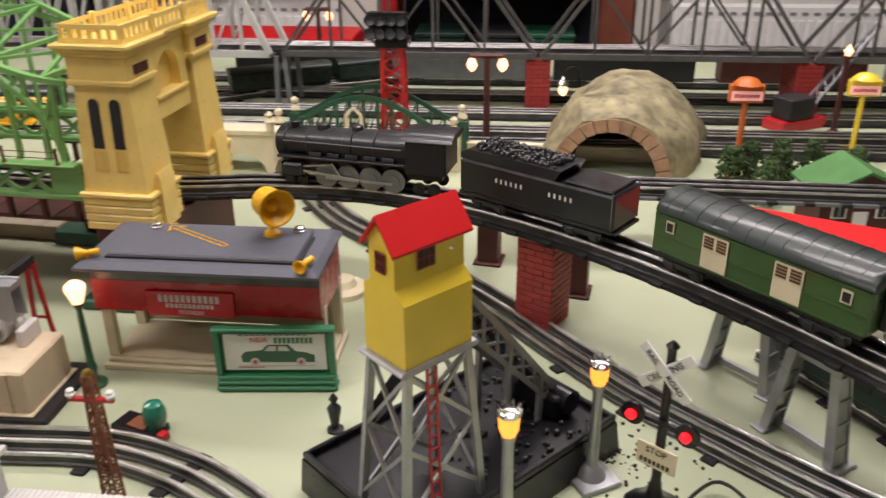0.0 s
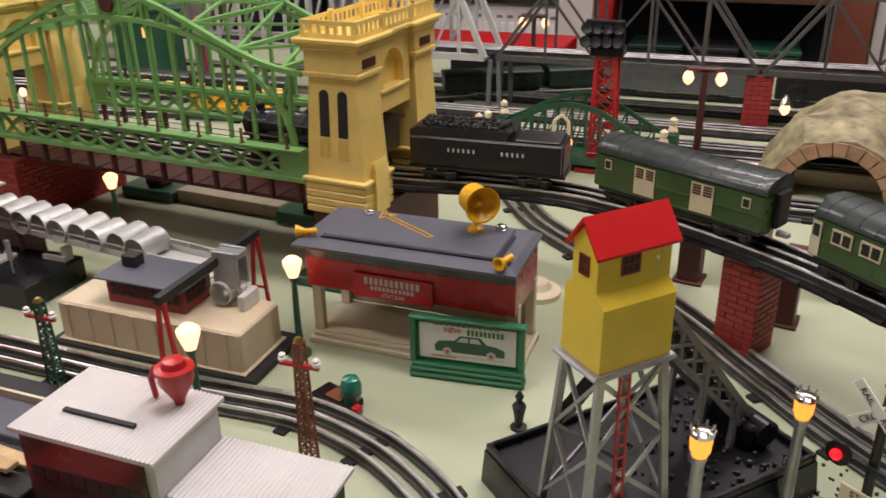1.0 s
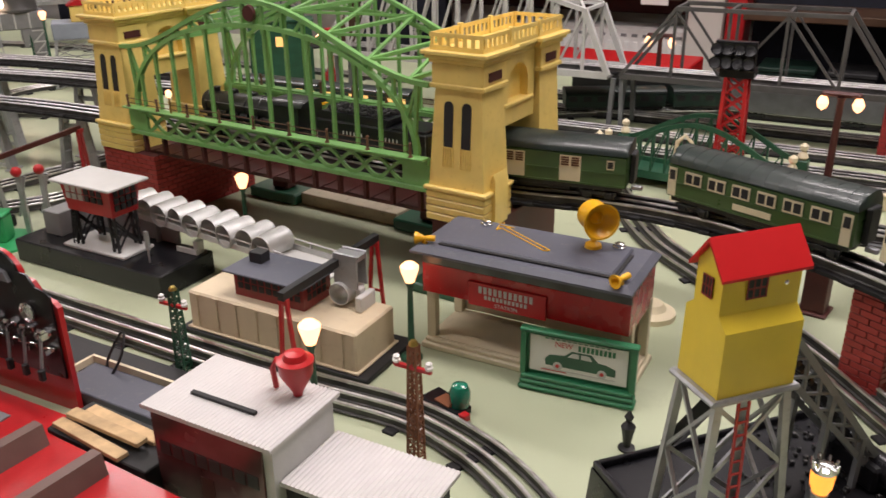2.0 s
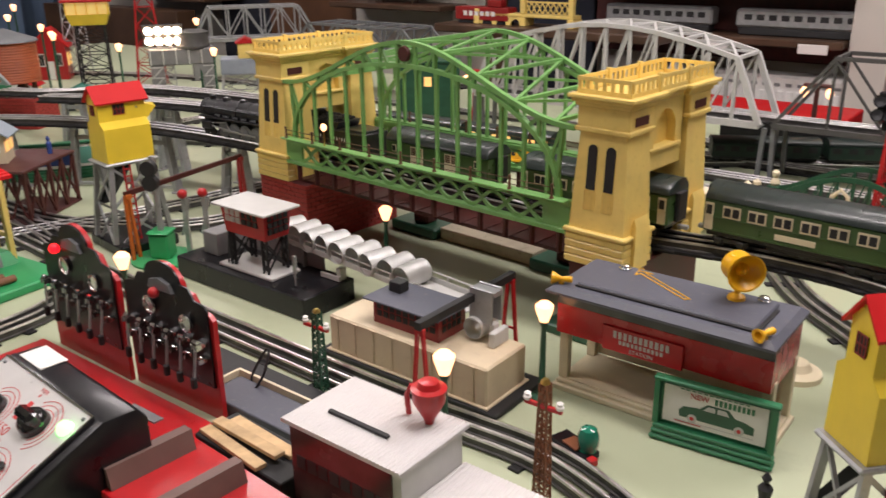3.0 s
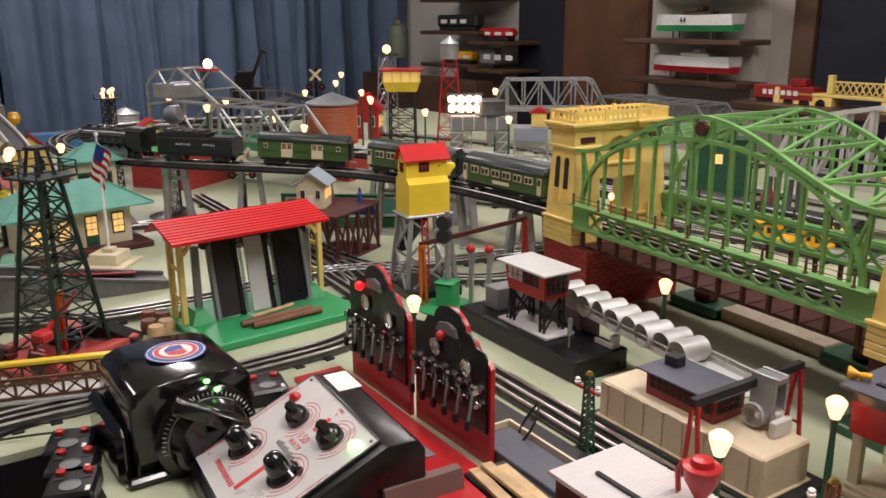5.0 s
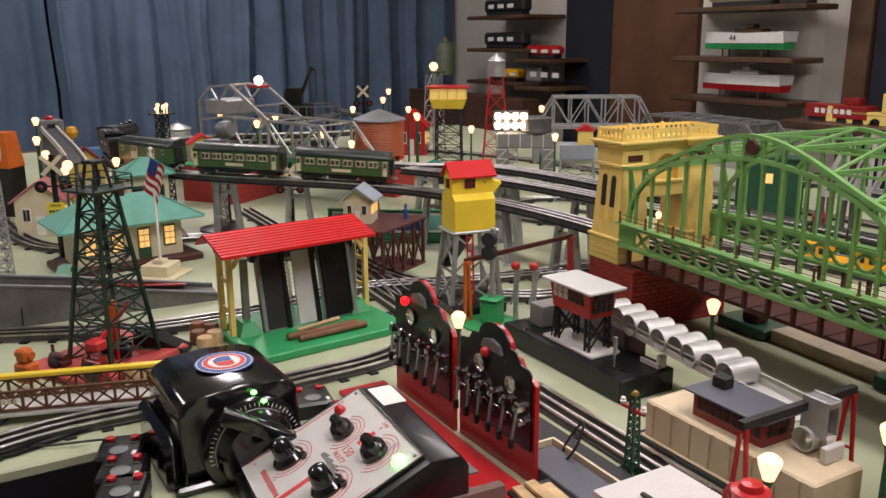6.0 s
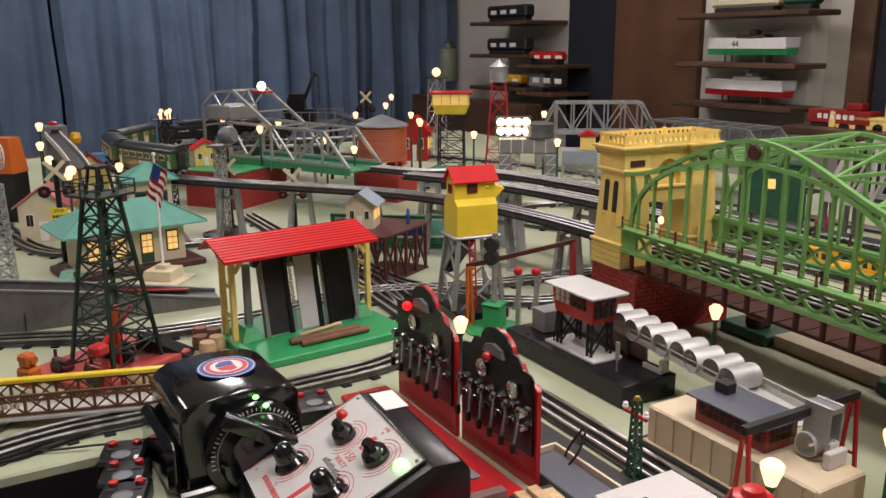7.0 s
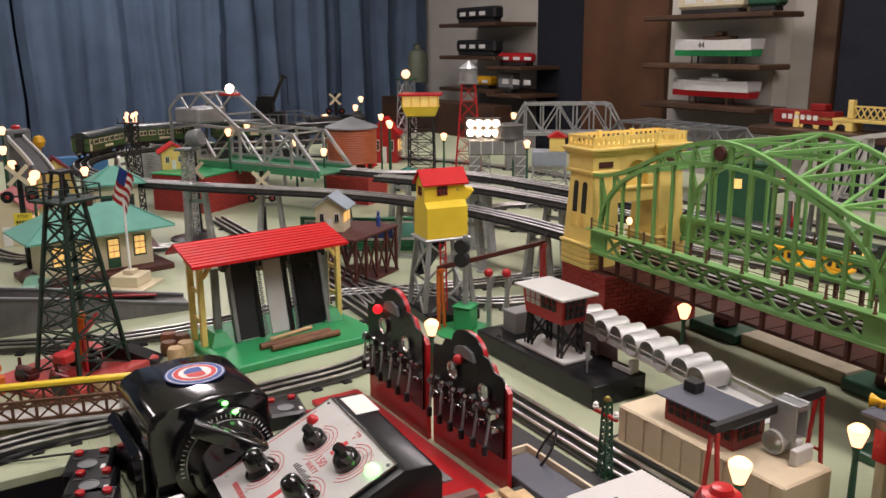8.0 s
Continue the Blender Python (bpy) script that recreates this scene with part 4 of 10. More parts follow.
# ---- beige works building with a red shed and a crane frame ----
def works():
    t = thing("culvert_works", -0.376, 0.708, 0, -10.9, "cream moulded works building with a red shed on top", "toy building")
    w, d, h = 0.103, 0.034, 0.048
    b = NB()
    bx(b, -w - 0.012, w + 0.014, -d - 0.005, d + 0.016, 0, 0.006, 0.001)
    part("base", b, MATBLACK, t, "thin black base plate")
    b = NB()
    bx(b, -w, w, -d, d, 0.0062, h, 0.002)
    part("body", b, BEIGE, t)
    b = NB()
    bx(b, -w - 0.003, w + 0.003, -d - 0.003, d + 0.003, 0.0061, 0.0085, 0.0008)
    part("skirt", b, BEIGE, t)
    for i in range(8):
        x = -w + 0.012 + i * 0.0255
        r = NB()
        bx(r, x, x + 0.0012, -d - 0.0012, -d - 0.0001, 0.0086, h - 0.003)
        bx(r, x - 0.003, x + 0.004, -d - 0.0014, -d - 0.0001, h - 0.0028, h - 0.0012)
        part("panel_rib", r, BEIGE, t)
    s = NB()
    bx(s, -0.052, 0.034, -0.018, 0.026, h + 0.0002, h + 0.026)
    sh = part("shed", s, DKRED, t, "red shed with small-paned windows")
    for k in range(9):
        for r in range(2):
            b = NB()
            bx(b, -0.047 + k * 0.0088, -0.0405 + k * 0.0088, -0.0186, -0.0181, h + 0.009 + r * 0.008, h + 0.0155 + r * 0.008)
            part("pane", b, MATBLACK, sh)
    for k in range(4):
        for r in range(2):
            b = NB()
            bx(b, 0.0341, 0.0346, -0.012 + k * 0.008, -0.006 + k * 0.008, h + 0.009 + r * 0.008, h + 0.0155 + r * 0.008)
            part("pane", b, MATBLACK, sh)
    r = NB()
    bx(r, -0.060, 0.040, -0.026, 0.032, h + 0.0262, h + 0.0285, 0.0006)
    rf = part("roof", r, GREYROOF, t, "flat dark grey roof")
    r = NB()
    bx(r, -0.048, -0.032, 0.002, 0.016, h + 0.0287, h + 0.040, 0.0006)
    part("chimney", r, MATBLACK, rf)
    # red crane gantry, one frame at each side, and its dark boom
    for y, nm in ((-0.070, "gantry_frame"), (0.078, "gantry_frame")):
        g = NB()
        x = 0.054
        z0 = 0.0
        bar(g, (x - 0.010, y, z0), (x - 0.003, y, 0.088), 0.0032)
        bar(g, (x + 0.010, y, z0), (x + 0.003, y, 0.088), 0.0032)
        bar(g, (x - 0.005, y, 0.088), (x + 0.005, y, 0.088), 0.0045)
        bar(g, (x - 0.008, y, 0.035), (x + 0.008, y, 0.035), 0.0022)
        part(nm, g, RED, t, "red steel gantry frame")
    g = NB()
    bar(g, (0.054, -0.074, 0.0935), (0.054, 0.082, 0.0935), 0.007, 0.008)
    part("boom", g, MATBLACK, t, "black crane boom")
    # grab carriage with a pipe in it
    g = NB()
    bx(g, 0.050, 0.078, 0.010, 0.0125, 0.068, 0.104, 0.001)
    bx(g, 0.050, 0.078, 0.0265, 0.029, 0.068, 0.104, 0.001)
    bx(g, 0.050, 0.078, 0.0127, 0.0263, 0.097, 0.102)
    part("grab_carriage", g, SILVER, t, "dull silver grab carriage")
    pp = NB()
    pipe(pp, (0.058, 0.006, 0.062), (0.058, 0.034, 0.062), 0.0115)
    part("pipe", pp, GALV, t, "short galvanised culvert pipe")
    g = NB()
    bx(g, 0.078, 0.085, 0.004, 0.03, h + 0.0002, h + 0.016, 0.001)
    bx(g, 0.072, 0.0778, 0.014, 0.024, h + 0.0002, h + 0.02, 0.001)
    part("pipe_stop", g, LIGHTGREY, t)


def pipe(bm, p, q, r, n=20, wall=0.0008):
    """An open thin pipe with corrugations."""
    p, q = Vector(p), Vector(q)
    d = (q - p)
    L = d.length
    d.normalize()
    a = d.orthogonal().normalized()
    c = d.cross(a)
    k = 12
    prof = [(r + (0.0005 if i % 2 else 0), L * i / k) for i in range(k + 1)] + [(r - wall, L), (r - wall, 0)]
    rings = [[bm.verts.new(p + d * z + rr * (math.cos(2 * math.pi * i / n) * a + math.sin(2 * math.pi * i / n) * c)) for i in range(n)] for rr, z in prof]
    for A, B in zip(rings, rings[1:] + rings[:1]):
        for i in range(n):
            bm.faces.new((A[i], A[(i + 1) % n], B[(i + 1) % n], B[i]))


works()


# ---- black unloading platform with a red cabin, and the ramp of culvert pipes ----
def unloader():
    t = thing("culvert_unloader", -0.668, 0.812, 0, -11, "long black toy platform with a red lookout cabin", "toy platform")
    b = NB()
    bx(b, -0.125, 0.122, -0.043, 0.043, 0, 0.029, 0.0015)
    part("base", b, BLACK, t)
    b = NB()
    bx(b, -0.105, -0.075, -0.012, 0.040, 0.0292, 0.060, 0.001)
    part("side_box", b, MIDGREY, t, "grey moulded side box")
    b = NB()
    bx(b, -0.074, 0.075, 0.036, 0.040, 0.0292, 0.055, 0.001)
    part("back_panel", b, MIDGREY, t)
    b = NB()
    bx(b, -0.050, 0.052, -0.030, 0.018, 0.0292, 0.0335, 0.001)
    part("cabin_plinth", b, LIGHTGREY, t, "pale grey plinth")
    for sx in (-0.032, 0.030):
        l = NB()
        for sy in (-0.022, 0.010):
            bar(l, (sx, sy, 0.0337), (sx, sy, 0.078), 0.0028)
            bar(l, (sx + 0.008, sy, 0.0337), (sx + 0.008, sy, 0.078), 0.0028)
            for k in range(3):
                z = 0.035 + 0.014 * k
                bar(l, (sx, sy, z), (sx + 0.008, sy, z + 0.013), 0.0014)
                bar(l, (sx + 0.008, sy, z), (sx, sy, z + 0.013), 0.0014)
        bar(l, (sx, -0.022, 0.036), (sx, 0.010, 0.074), 0.0018)
        bar(l, (sx, 0.010, 0.036), (sx, -0.022, 0.074), 0.0018)
        bar(l, (sx + 0.008, -0.022, 0.036), (sx + 0.008, 0.010, 0.074), 0.0018)
        bar(l, (sx + 0.008, 0.010, 0.036), (sx + 0.008, -0.022, 0.074), 0.0018)
        part("trestle", l, MATBLACK, t, "black lattice trestle")
    c = NB()
    v = [c.verts.new(p) for p in ((-0.034, -0.025, 0.0782), (0.040, -0.025, 0.0782), (0.040, 0.013, 0.0782), (-0.034, 0.013, 0.0782), (-0.038, -0.028, 0.113), (0.044, -0.028, 0.113), (0.044, 0.016, 0.113), (-0.038, 0.016, 0.113))]
    bmesh.ops.convex_hull(c, input=v)
    cb = part("cabin", c, RED, t, "red plastic lookout cabin")
    for k in range(6):
        for r in range(2):
            b = NB()
            bx(b, -0.030 + k * 0.0105, -0.0225 + k * 0.0105, -0.0284, -0.0266, 0.094 + r * 0.0085, 0.1010 + r * 0.0085)
            part("pane", b, LIGHTGREY if k < 3 else MATBLACK, cb)
    for k in range(4):
        for r in range(3):
            b = NB()
            bx(b, 0.0424, 0.0442, -0.022 + k * 0.0085, -0.0155 + k * 0.0085, 0.086 + r * 0.0085, 0.093 + r * 0.0085)
            part("pane", b, MATBLACK, cb)
    r = NB()
    bx(r, -0.047, 0.053, -0.036, 0.024, 0.1132, 0.1165, 0.0008)
    part("roof", r, LIGHTGREY, t, "flat pale grey roof")
    l = NB()
    bar(l, (-0.036, -0.025, 0.034), (-0.030, -0.025, 0.078), 0.0014)
    bar(l, (-0.029, -0.025, 0.034), (-0.023, -0.025, 0.078), 0.0014)
    for k in range(9):
        bar(l, (-0.036 + 0.0006 * k, -0.025, 0.037 + 0.0045 * k), (-0.029 + 0.0006 * k, -0.025, 0.037 + 0.0045 * k), 0.001)
    part("ladder", l, MATBLACK, t)
    # lever post and its bracket
    b = NB()
    cyl(b, (0.082, -0.018, 0.0292), (0.082, -0.018, 0.045), 0.0012, n=8)
    bx(b, 0.080, 0.085, -0.020, -0.016, 0.045, 0.068, 0.0005)
    part("lever_post", b, SILVER, t)
    b = NB()
    bx(b, 0.086, 0.118, 0.020, 0.023, 0.030, 0.036)
    bx(b, 0.110, 0.118, 0.0232, 0.034, 0.030, 0.046, 0.001)
    part("bracket", b, LIGHTGREY, t)
    # ramp
    rp = thing("culvert_ramp", -0.655, 0.862, 0.056, -18, "pale grey sloping ramp with a guard rail", "toy ramp")
    b = NB()
    for yy in (-0.019, 0.019):
        bar(b, (-0.01, yy, 0.004), (0.33, yy, 0.004), 0.0022, 0.006)
        for k in range(7):
            bar(b, (0.0 + k * 0.054, yy, 0.001), (0.0 + k * 0.054, yy, 0.012), 0.0016)
        cyl(b, (-0.01, yy, 0.013), (0.33, yy, 0.013), 0.0009, n=6)
    bx(b, -0.01, 0.33, -0.018, 0.018, -0.001, 0.0005)
    part("ramp_rail", b, LIGHTGREY, rp)
    for xx in (0.04, 0.26):
        b = NB()
        bx(b, xx, xx + 0.004, -0.016, 0.016, -0.056, -0.0012)
        part("support", b, MIDGREY, rp)
    m = NB()
    pipe(m, (0, -0.019, 0), (0, 0.019, 0), 0.0138)
    me = finish("culvert_pipe", m, GALV)
    for k in range(9):
        xx = 0.002 + k * 0.0292
        p = rp.matrix_basis @ Vector((xx, -0.004 + 0.003 * (k % 2), 0.0135))
        o = new("culvert_pipe", me)
        o.matrix_basis = pose(p.x, p.y, p.z, 0, 0, -18 + (3 if k % 3 else -4))
        tagged(o, "short corrugated silver culvert pipe lying on the ramp", "toy pipe", "culvert pipes")


unloader()


# ---- knife-switch boards on a red base ----
def switch_board(x, y, rz, w, h, lit):
    t = thing("switch_board", x, y, 0, rz, "red-edged black knife-switch board with nickel switches" + (" and a lit red lamp" if lit else ""), "switch board", "knife-switch boards")
    w2 = w / 2
    b = NB()
    out = [(-w2, 0.0), (w2, 0.0), (w2, h * 0.72), (w2 - 0.004, h * 0.75), (w2 - 0.018, h * 0.77), (w2 - 0.022, h * 0.82), (w2 - 0.026, h * 0.86)]
    arc = [(0.028 * math.cos(math.pi * i / 12), h * 0.87 + 0.022 * math.sin(math.pi * i / 12)) for i in range(13)]
    out = out + arc + [(-w2 + 0.026, h * 0.86), (-w2 + 0.022, h * 0.82), (-w2 + 0.018, h * 0.77), (-w2 + 0.004, h * 0.75), (-w2, h * 0.72)]
    prism(b, out, 0.0, 0.005)
    part("back_plate", b, RED, t, "glossy red back plate")
    b = NB()
    ins = [(px * 0.93, 0.032 + (pz - 0.0) * 0.79 if pz > 0 else 0.034) for px, pz in out]
    prism(b, ins, -0.0022, -0.0002)
    part("slate", b, BLACK, t, "black slate panel")
    for sx in (-1, 1):
        mtr = NB()
        lathe(mtr, [(0.0005, 0.0), (0.0085, 0.0), (0.0095, 0.001), (0.0095, 0.003), (0.0078, 0.0034), (0.0076, 0.0018), (0.0005, 0.0019)], 20, (0, 0, 0), Matrix.Translation((sx * 0.027 + 0.006, -0.0024, h * (0.70 if sx < 0 else 0.66))) @ Matrix.Rotation(radians(90), 4, "X"))
        part("meter", mtr, CHROME, t, "round nickel-rimmed meter")
    lm = NB()
    ball(lm, (-0.028 if lit else -0.006, -0.008, h * 0.82), 0.0055, 12)
    part("lamp", lm, GLOWRED if lit else RED, t, "glowing red pilot lamp" if lit else "unlit red pilot lamp")
    tp = NB()
    prism(tp, [(-0.018, h * 0.84), (0.018, h * 0.84), (0.014, h * 0.90), (0.0, h * 0.925), (-0.014, h * 0.90)], -0.006, -0.0024)
    part("top_plate", tp, STEELGREY, t)
    for k in range(6):
        xx = -w2 + 0.014 + k * (w - 0.028) / 5
        z = h * 0.49 + 0.006
        s = NB()
        bx(s, xx - 0.0055, xx + 0.0055, -0.006, -0.0024, z + 0.001, z + 0.005, 0.0004)
        bx(s, xx - 0.0055, xx + 0.0055, -0.006, -0.0024, z - 0.014, z - 0.0105, 0.0004)
        for q in (-0.0042, 0.0028):
            bx(s, xx + q, xx + q + 0.0014, -0.014, -0.0062, z - 0.0002, z + 0.0055)
            bx(s, xx + q, xx + q + 0.0014, -0.012, -0.0062, z - 0.0145, z - 0.010)
        cyl(s, (xx - 0.003, -0.010, z + 0.007), (xx + 0.003, -0.010, z + 0.007), 0.0022, n=8)
        sw = part("knife_switch", s, CHROME, t, "small nickel knife switch")
        s = NB()
        bar(s, (xx, -0.011, z + 0.003), (xx, -0.013 - 0.0007 * k, z - 0.026), 0.0026, 0.0016)
        part("blade", s, SILVER, sw)
        s = NB()
        bx(s, xx - 0.0025, xx + 0.0025, -0.0165 - 0.0007 * k, -0.0115 - 0.0007 * k, z - 0.037, z - 0.0262, 0.0008)
        part("grip", s, MATBLACK, sw)
    return t


switch_board(-0.562, 0.547, -9, 0.132, 0.142, False)
switch_board(-0.703, 0.568, -11, 0.140, 0.153, True)
b = NB()
bx(b, -0.155, 0.155, -0.062, 0.0, 0.0, 0.006, 0.001)
bb = single("board_base", b, RED, "red painted base plate under the switch boards", "base plate", at=pose(-0.637, 0.548, 0, 0, 0, -10))
b = NB()
bx(b, 0.055, 0.10, -0.034, -0.024, 0.0061, 0.0075)
part("name_plate", b, MIDGREY, bb)


# ---- the black multi-control transformer ----
def big_transformer():
    t = thing("train_transformer", -0.760, 0.345, 0, -9, "large glossy black bakelite toy train transformer", "transformer", "transformers")
    hx, hy = 0.062, 0.060
    b = NB()
    n = 9
    prof = [(-hy, 0.0), (hy, 0.0), (hy, 0.078)]
    prof += [(hy - 0.02 + 0.02 * math.cos(a), 0.078 + 0.014 * math.sin(a)) for a in [math.pi / 2 * i / 5 for i in range(1, 6)]]
    prof += [(0.0, 0.097)] + [(-hy + 0.02 - 0.02 * math.sin(a), 0.074 + 0.018 * math.cos(a)) for a in [math.pi / 2 * i / 5 for i in range(6)]]
    turn = Matrix(((0, 1, 0, 0), (1, 0, 0, 0), (0, 0, 1, 0), (0, 0, 0, 1)))
    prism(b, prof, -hx, hx, turn)
    bmesh.ops.bevel(b, geom=[e for e in b.edges if abs(e.verts[0].co.x - e.verts[1].co.x) < 1e-6], offset=0.006, segments=3, affect="EDGES", profile=0.5)
    part("casing", b, GLOSSBLACK, t)
    b = NB()
    bx(b, -hx + 0.004, hx - 0.002, -hy - 0.014, -hy - 0.0004, 0.0, 0.056, 0.006)
    part("side_housing", b, GLOSSBLACK, t)
    b = NB()
    bx(b, hx + 0.0004, hx + 0.012, -hy - 0.010, 0.02, 0.0, 0.010, 0.003)
    part("base_flange", b, GLOSSBLACK, t)
    lg = NB()
    m = Matrix.Translation((-0.004, 0.006, 0.0967)) @ Matrix.Rotation(radians(0), 4, "X")
    cyl(lg, m @ Vector((0, 0, 0)), m @ Vector((0, 0, 0.0006)), 0.030, n=40)
    d0 = part("badge", lg, BLUEINK, t, "round red, white and blue badge")
    for r, z, mt in ((0.0285, 0.0009, WHITEINK), (0.0275, 0.0011, BLUEINK), (0.0225, 0.0013, WHITEINK), (0.0215, 0.0014, REDINK), (0.0165, 0.0016, WHITEINK)):
        lg = NB()
        cyl(lg, m @ Vector((0, 0, z - 0.0003)), m @ Vector((0, 0, z)), r, n=36)
        part("badge_ring", lg, mt, d0)
    lg = NB()
    prism(lg, [(-0.012, -0.008), (0.0, -0.008), (0.0, 0.011), (-0.006, 0.010), (-0.013, 0.003)], 0, 0.0003, m @ Matrix.Translation((0, 0, 0.0017)) @ Matrix.Rotation(radians(-90), 4, "X") @ Matrix.Rotation(radians(180), 4, "X"))
    part("badge_half", lg, BLUEINK, d0)
    lg = NB()
    prism(lg, [(0.0015, -0.008), (0.012, -0.008), (0.0145, 0.0), (0.010, 0.009), (0.0015, 0.011)], 0, 0.0003, m @ Matrix.Translation((0, 0, 0.0017)) @ Matrix.Rotation(radians(90), 4, "X"))
    part("badge_half", lg, REDINK, d0)
    # throttle dial with its lever on the near end
    dm = Matrix.Translation((hx + 0.0002, 0.008, 0.036)) @ Matrix.Rotation(radians(90), 4, "Y")
    d = NB()
    lathe(d, [(0.050, 0.0), (0.050, 0.010), (0.047, 0.013), (0.040, 0.015), (0.037, 0.026), (0.033, 0.031), (0.020, 0.033), (0.001, 0.0335)], 48, (0, 0, 0), dm)
    dl = part("dial", d, GLOSSBLACK, t, "round black throttle dial")
    d = NB()
    for k in range(31):
        a = radians(100 + k * 6)
        c, s = math.cos(a), math.sin(a)
        r1 = 0.0425 if k % 3 else 0.0412
        bar(d, dm @ Vector((r1 * c, r1 * s, 0.0148)), dm @ Vector((0.0455 * c, 0.0455 * s, 0.0140)), 0.0006)
    part("scale_marks", d, WHITEINK, dl)
    d = NB()
    for k in range(24):
        a0, a1 = radians(140 + k * 6), radians(146 + k * 6)
        bar(d, dm @ Vector((0.0395 * math.cos(a0), 0.0395 * math.sin(a0), 0.0158)), dm @ Vector((0.0395 * math.cos(a1), 0.0395 * math.sin(a1), 0.0158)), 0.0014)
    part("scale_ring", d, SILVER, dl)
    d = NB()
    a, e = dm @ Vector((-0.046, -0.034, 0.022)), dm @ Vector((-0.010, 0.030, 0.040))
    bar(d, a, e, 0.016, 0.015)
    bmesh.ops.bevel(d, geom=d.edges[:], offset=0.003, segments=3, affect="EDGES", profile=0.5)
    part("lever", d, GLOSSBLACK, dl, "black control lever")
    for p in ((-0.053, 0.004, 0.006), (-0.047, 0.010, 0.017)):
        d = NB()
        ball(d, dm @ Vector(p), 0.0032, 10, 0.7)
        part("pilot_lamp", d, GLOWGREEN, t, "glowing green pilot lamp")
    sc = NB()
    lathe(sc, [(0.0035, 0), (0.0035, 0.0007), (0.001, 0.0009)], 14, (0.045, -0.034, 0.0915))
    part("screw", sc, STEELGREY, t)


big_transformer()


def panel_transformer():
    t = thing("train_transformer", -0.641, 0.436, 0, -14.6, "black transformer with a white sloping control panel and black knobs", "transformer", "transformers")
    W = 0.160
    zb, zf = 0.082, 0.025
    D = 0.122
    b = NB()
    prof = [(-D - 0.006, 0.0), (0.038, 0.0), (0.038, zb - 0.012), (0.030, zb - 0.001), (0.002, zb), (-D - 0.006, zf - 0.003)]
    turn = Matrix(((0, 1, 0, 0), (1, 0, 0, 0), (0, 0, 1, 0), (0, 0, 0, 1)))
    prism(b, prof, -0.006, W + 0.004, turn)
    bmesh.ops.bevel(b, geom=b.edges[:], offset=0.003, segments=2, affect="EDGES", profile=0.5)
    part("casing", b, BLACK, t)
    # panel plane in its own axes: x along the back edge, y up the slope
    ang = math.atan2(zb - zf + 0.003, D + 0.008)
    S = 0.134
    P = Matrix.Translation((0, 0, zb + 0.0012)) @ Matrix.Rotation(ang, 4, "X")
    b = NB()
    bx(b, 0.001, W - 0.006, -S, -0.001, -0.001, 0.0006)
    pn = part("panel", b, PANEL, t, "white printed metal control panel", at=P)
    b = NB()
    for p, q in (((0.0005, -0.0005), (W - 0.0055, -0.0005)), ((W - 0.0055, -0.0005), (W - 0.0055, -S - 0.0005)), ((0.0005, -S - 0.0005), (W - 0.0055, -S - 0.0005)), ((0.0005, -0.0005), (0.0005, -S - 0.0005))):
        bar(b, (*p, 0.0006), (*q, 0.0006), 0.0016, 0.0022)
    part("panel_frame", b, CHROME, pn)
    b = NB()
    bx(b, 0.004, 0.046, 0.007, 0.031, zb, zb + 0.0008)
    part("paper_label", b, PAPER, t, "blank white paper label")
    knobs = (((0.0527, -0.0392), 0.0095, "pointer"), ((0.1106, -0.0295), 0.0105, "pointer"), ((0.0373, -0.0931), 0.0115, "round"), ((0.1112, -0.0788), 0.0115, "round"))
    # printed scales round the knobs
    b = NB()
    for (kx, ky), r, kind in knobs:
        for rr in (r + 0.004, r + 0.008, r + 0.012):
            for k in range(22):
                a0, a1 = radians(-60 + k * 9), radians(-53 + k * 9)
                bar(b, (kx + rr * math.cos(a0), ky + rr * math.sin(a0), 0.0008), (kx + rr * math.cos(a1), ky + rr * math.sin(a1), 0.0008), 0.0006, 0.0004)
    for x0, x1, y0, y1 in ((0.082, 0.088, -0.118, -0.080), (0.080, 0.086, -0.036, -0.018), (0.004, 0.005, -0.128, -0.02), (0.149, 0.1496, -0.128, -0.05)):
        bx(b, x0, x1, y0, y1, 0.0006, 0.0009)
    part("printed_scale", b, REDINK, pn, "thin red printed rings")
    words("lettering", "150", 0.012, REDINK, pn, pose(0.083, -0.047, 0.0007, 0, 0, 0))
    words("lettering", "WATT", 0.0078, REDINK, pn, pose(0.083, -0.0565, 0.0007, 0, 0, 0))
    words("lettering", "TYPE\nV", 0.005, REDINK, pn, pose(0.083, -0.009, 0.0007, 0, 0, 0))
    b = NB()
    for i in range(11):
        bx(b, 0.063 + i * 0.0036, 0.0648 + i * 0.0036, -0.068, -0.0635 + 0.001 * (i % 3), 0.0006, 0.0009)
    part("lettering", b, BLACKINK, pn)
    b = NB()
    for i in range(12):
        bx(b, 0.030 + i * 0.0042, 0.0328 + i * 0.0042, -0.121, -0.116, 0.0006, 0.0009)
    part("lettering", b, REDINK, pn)
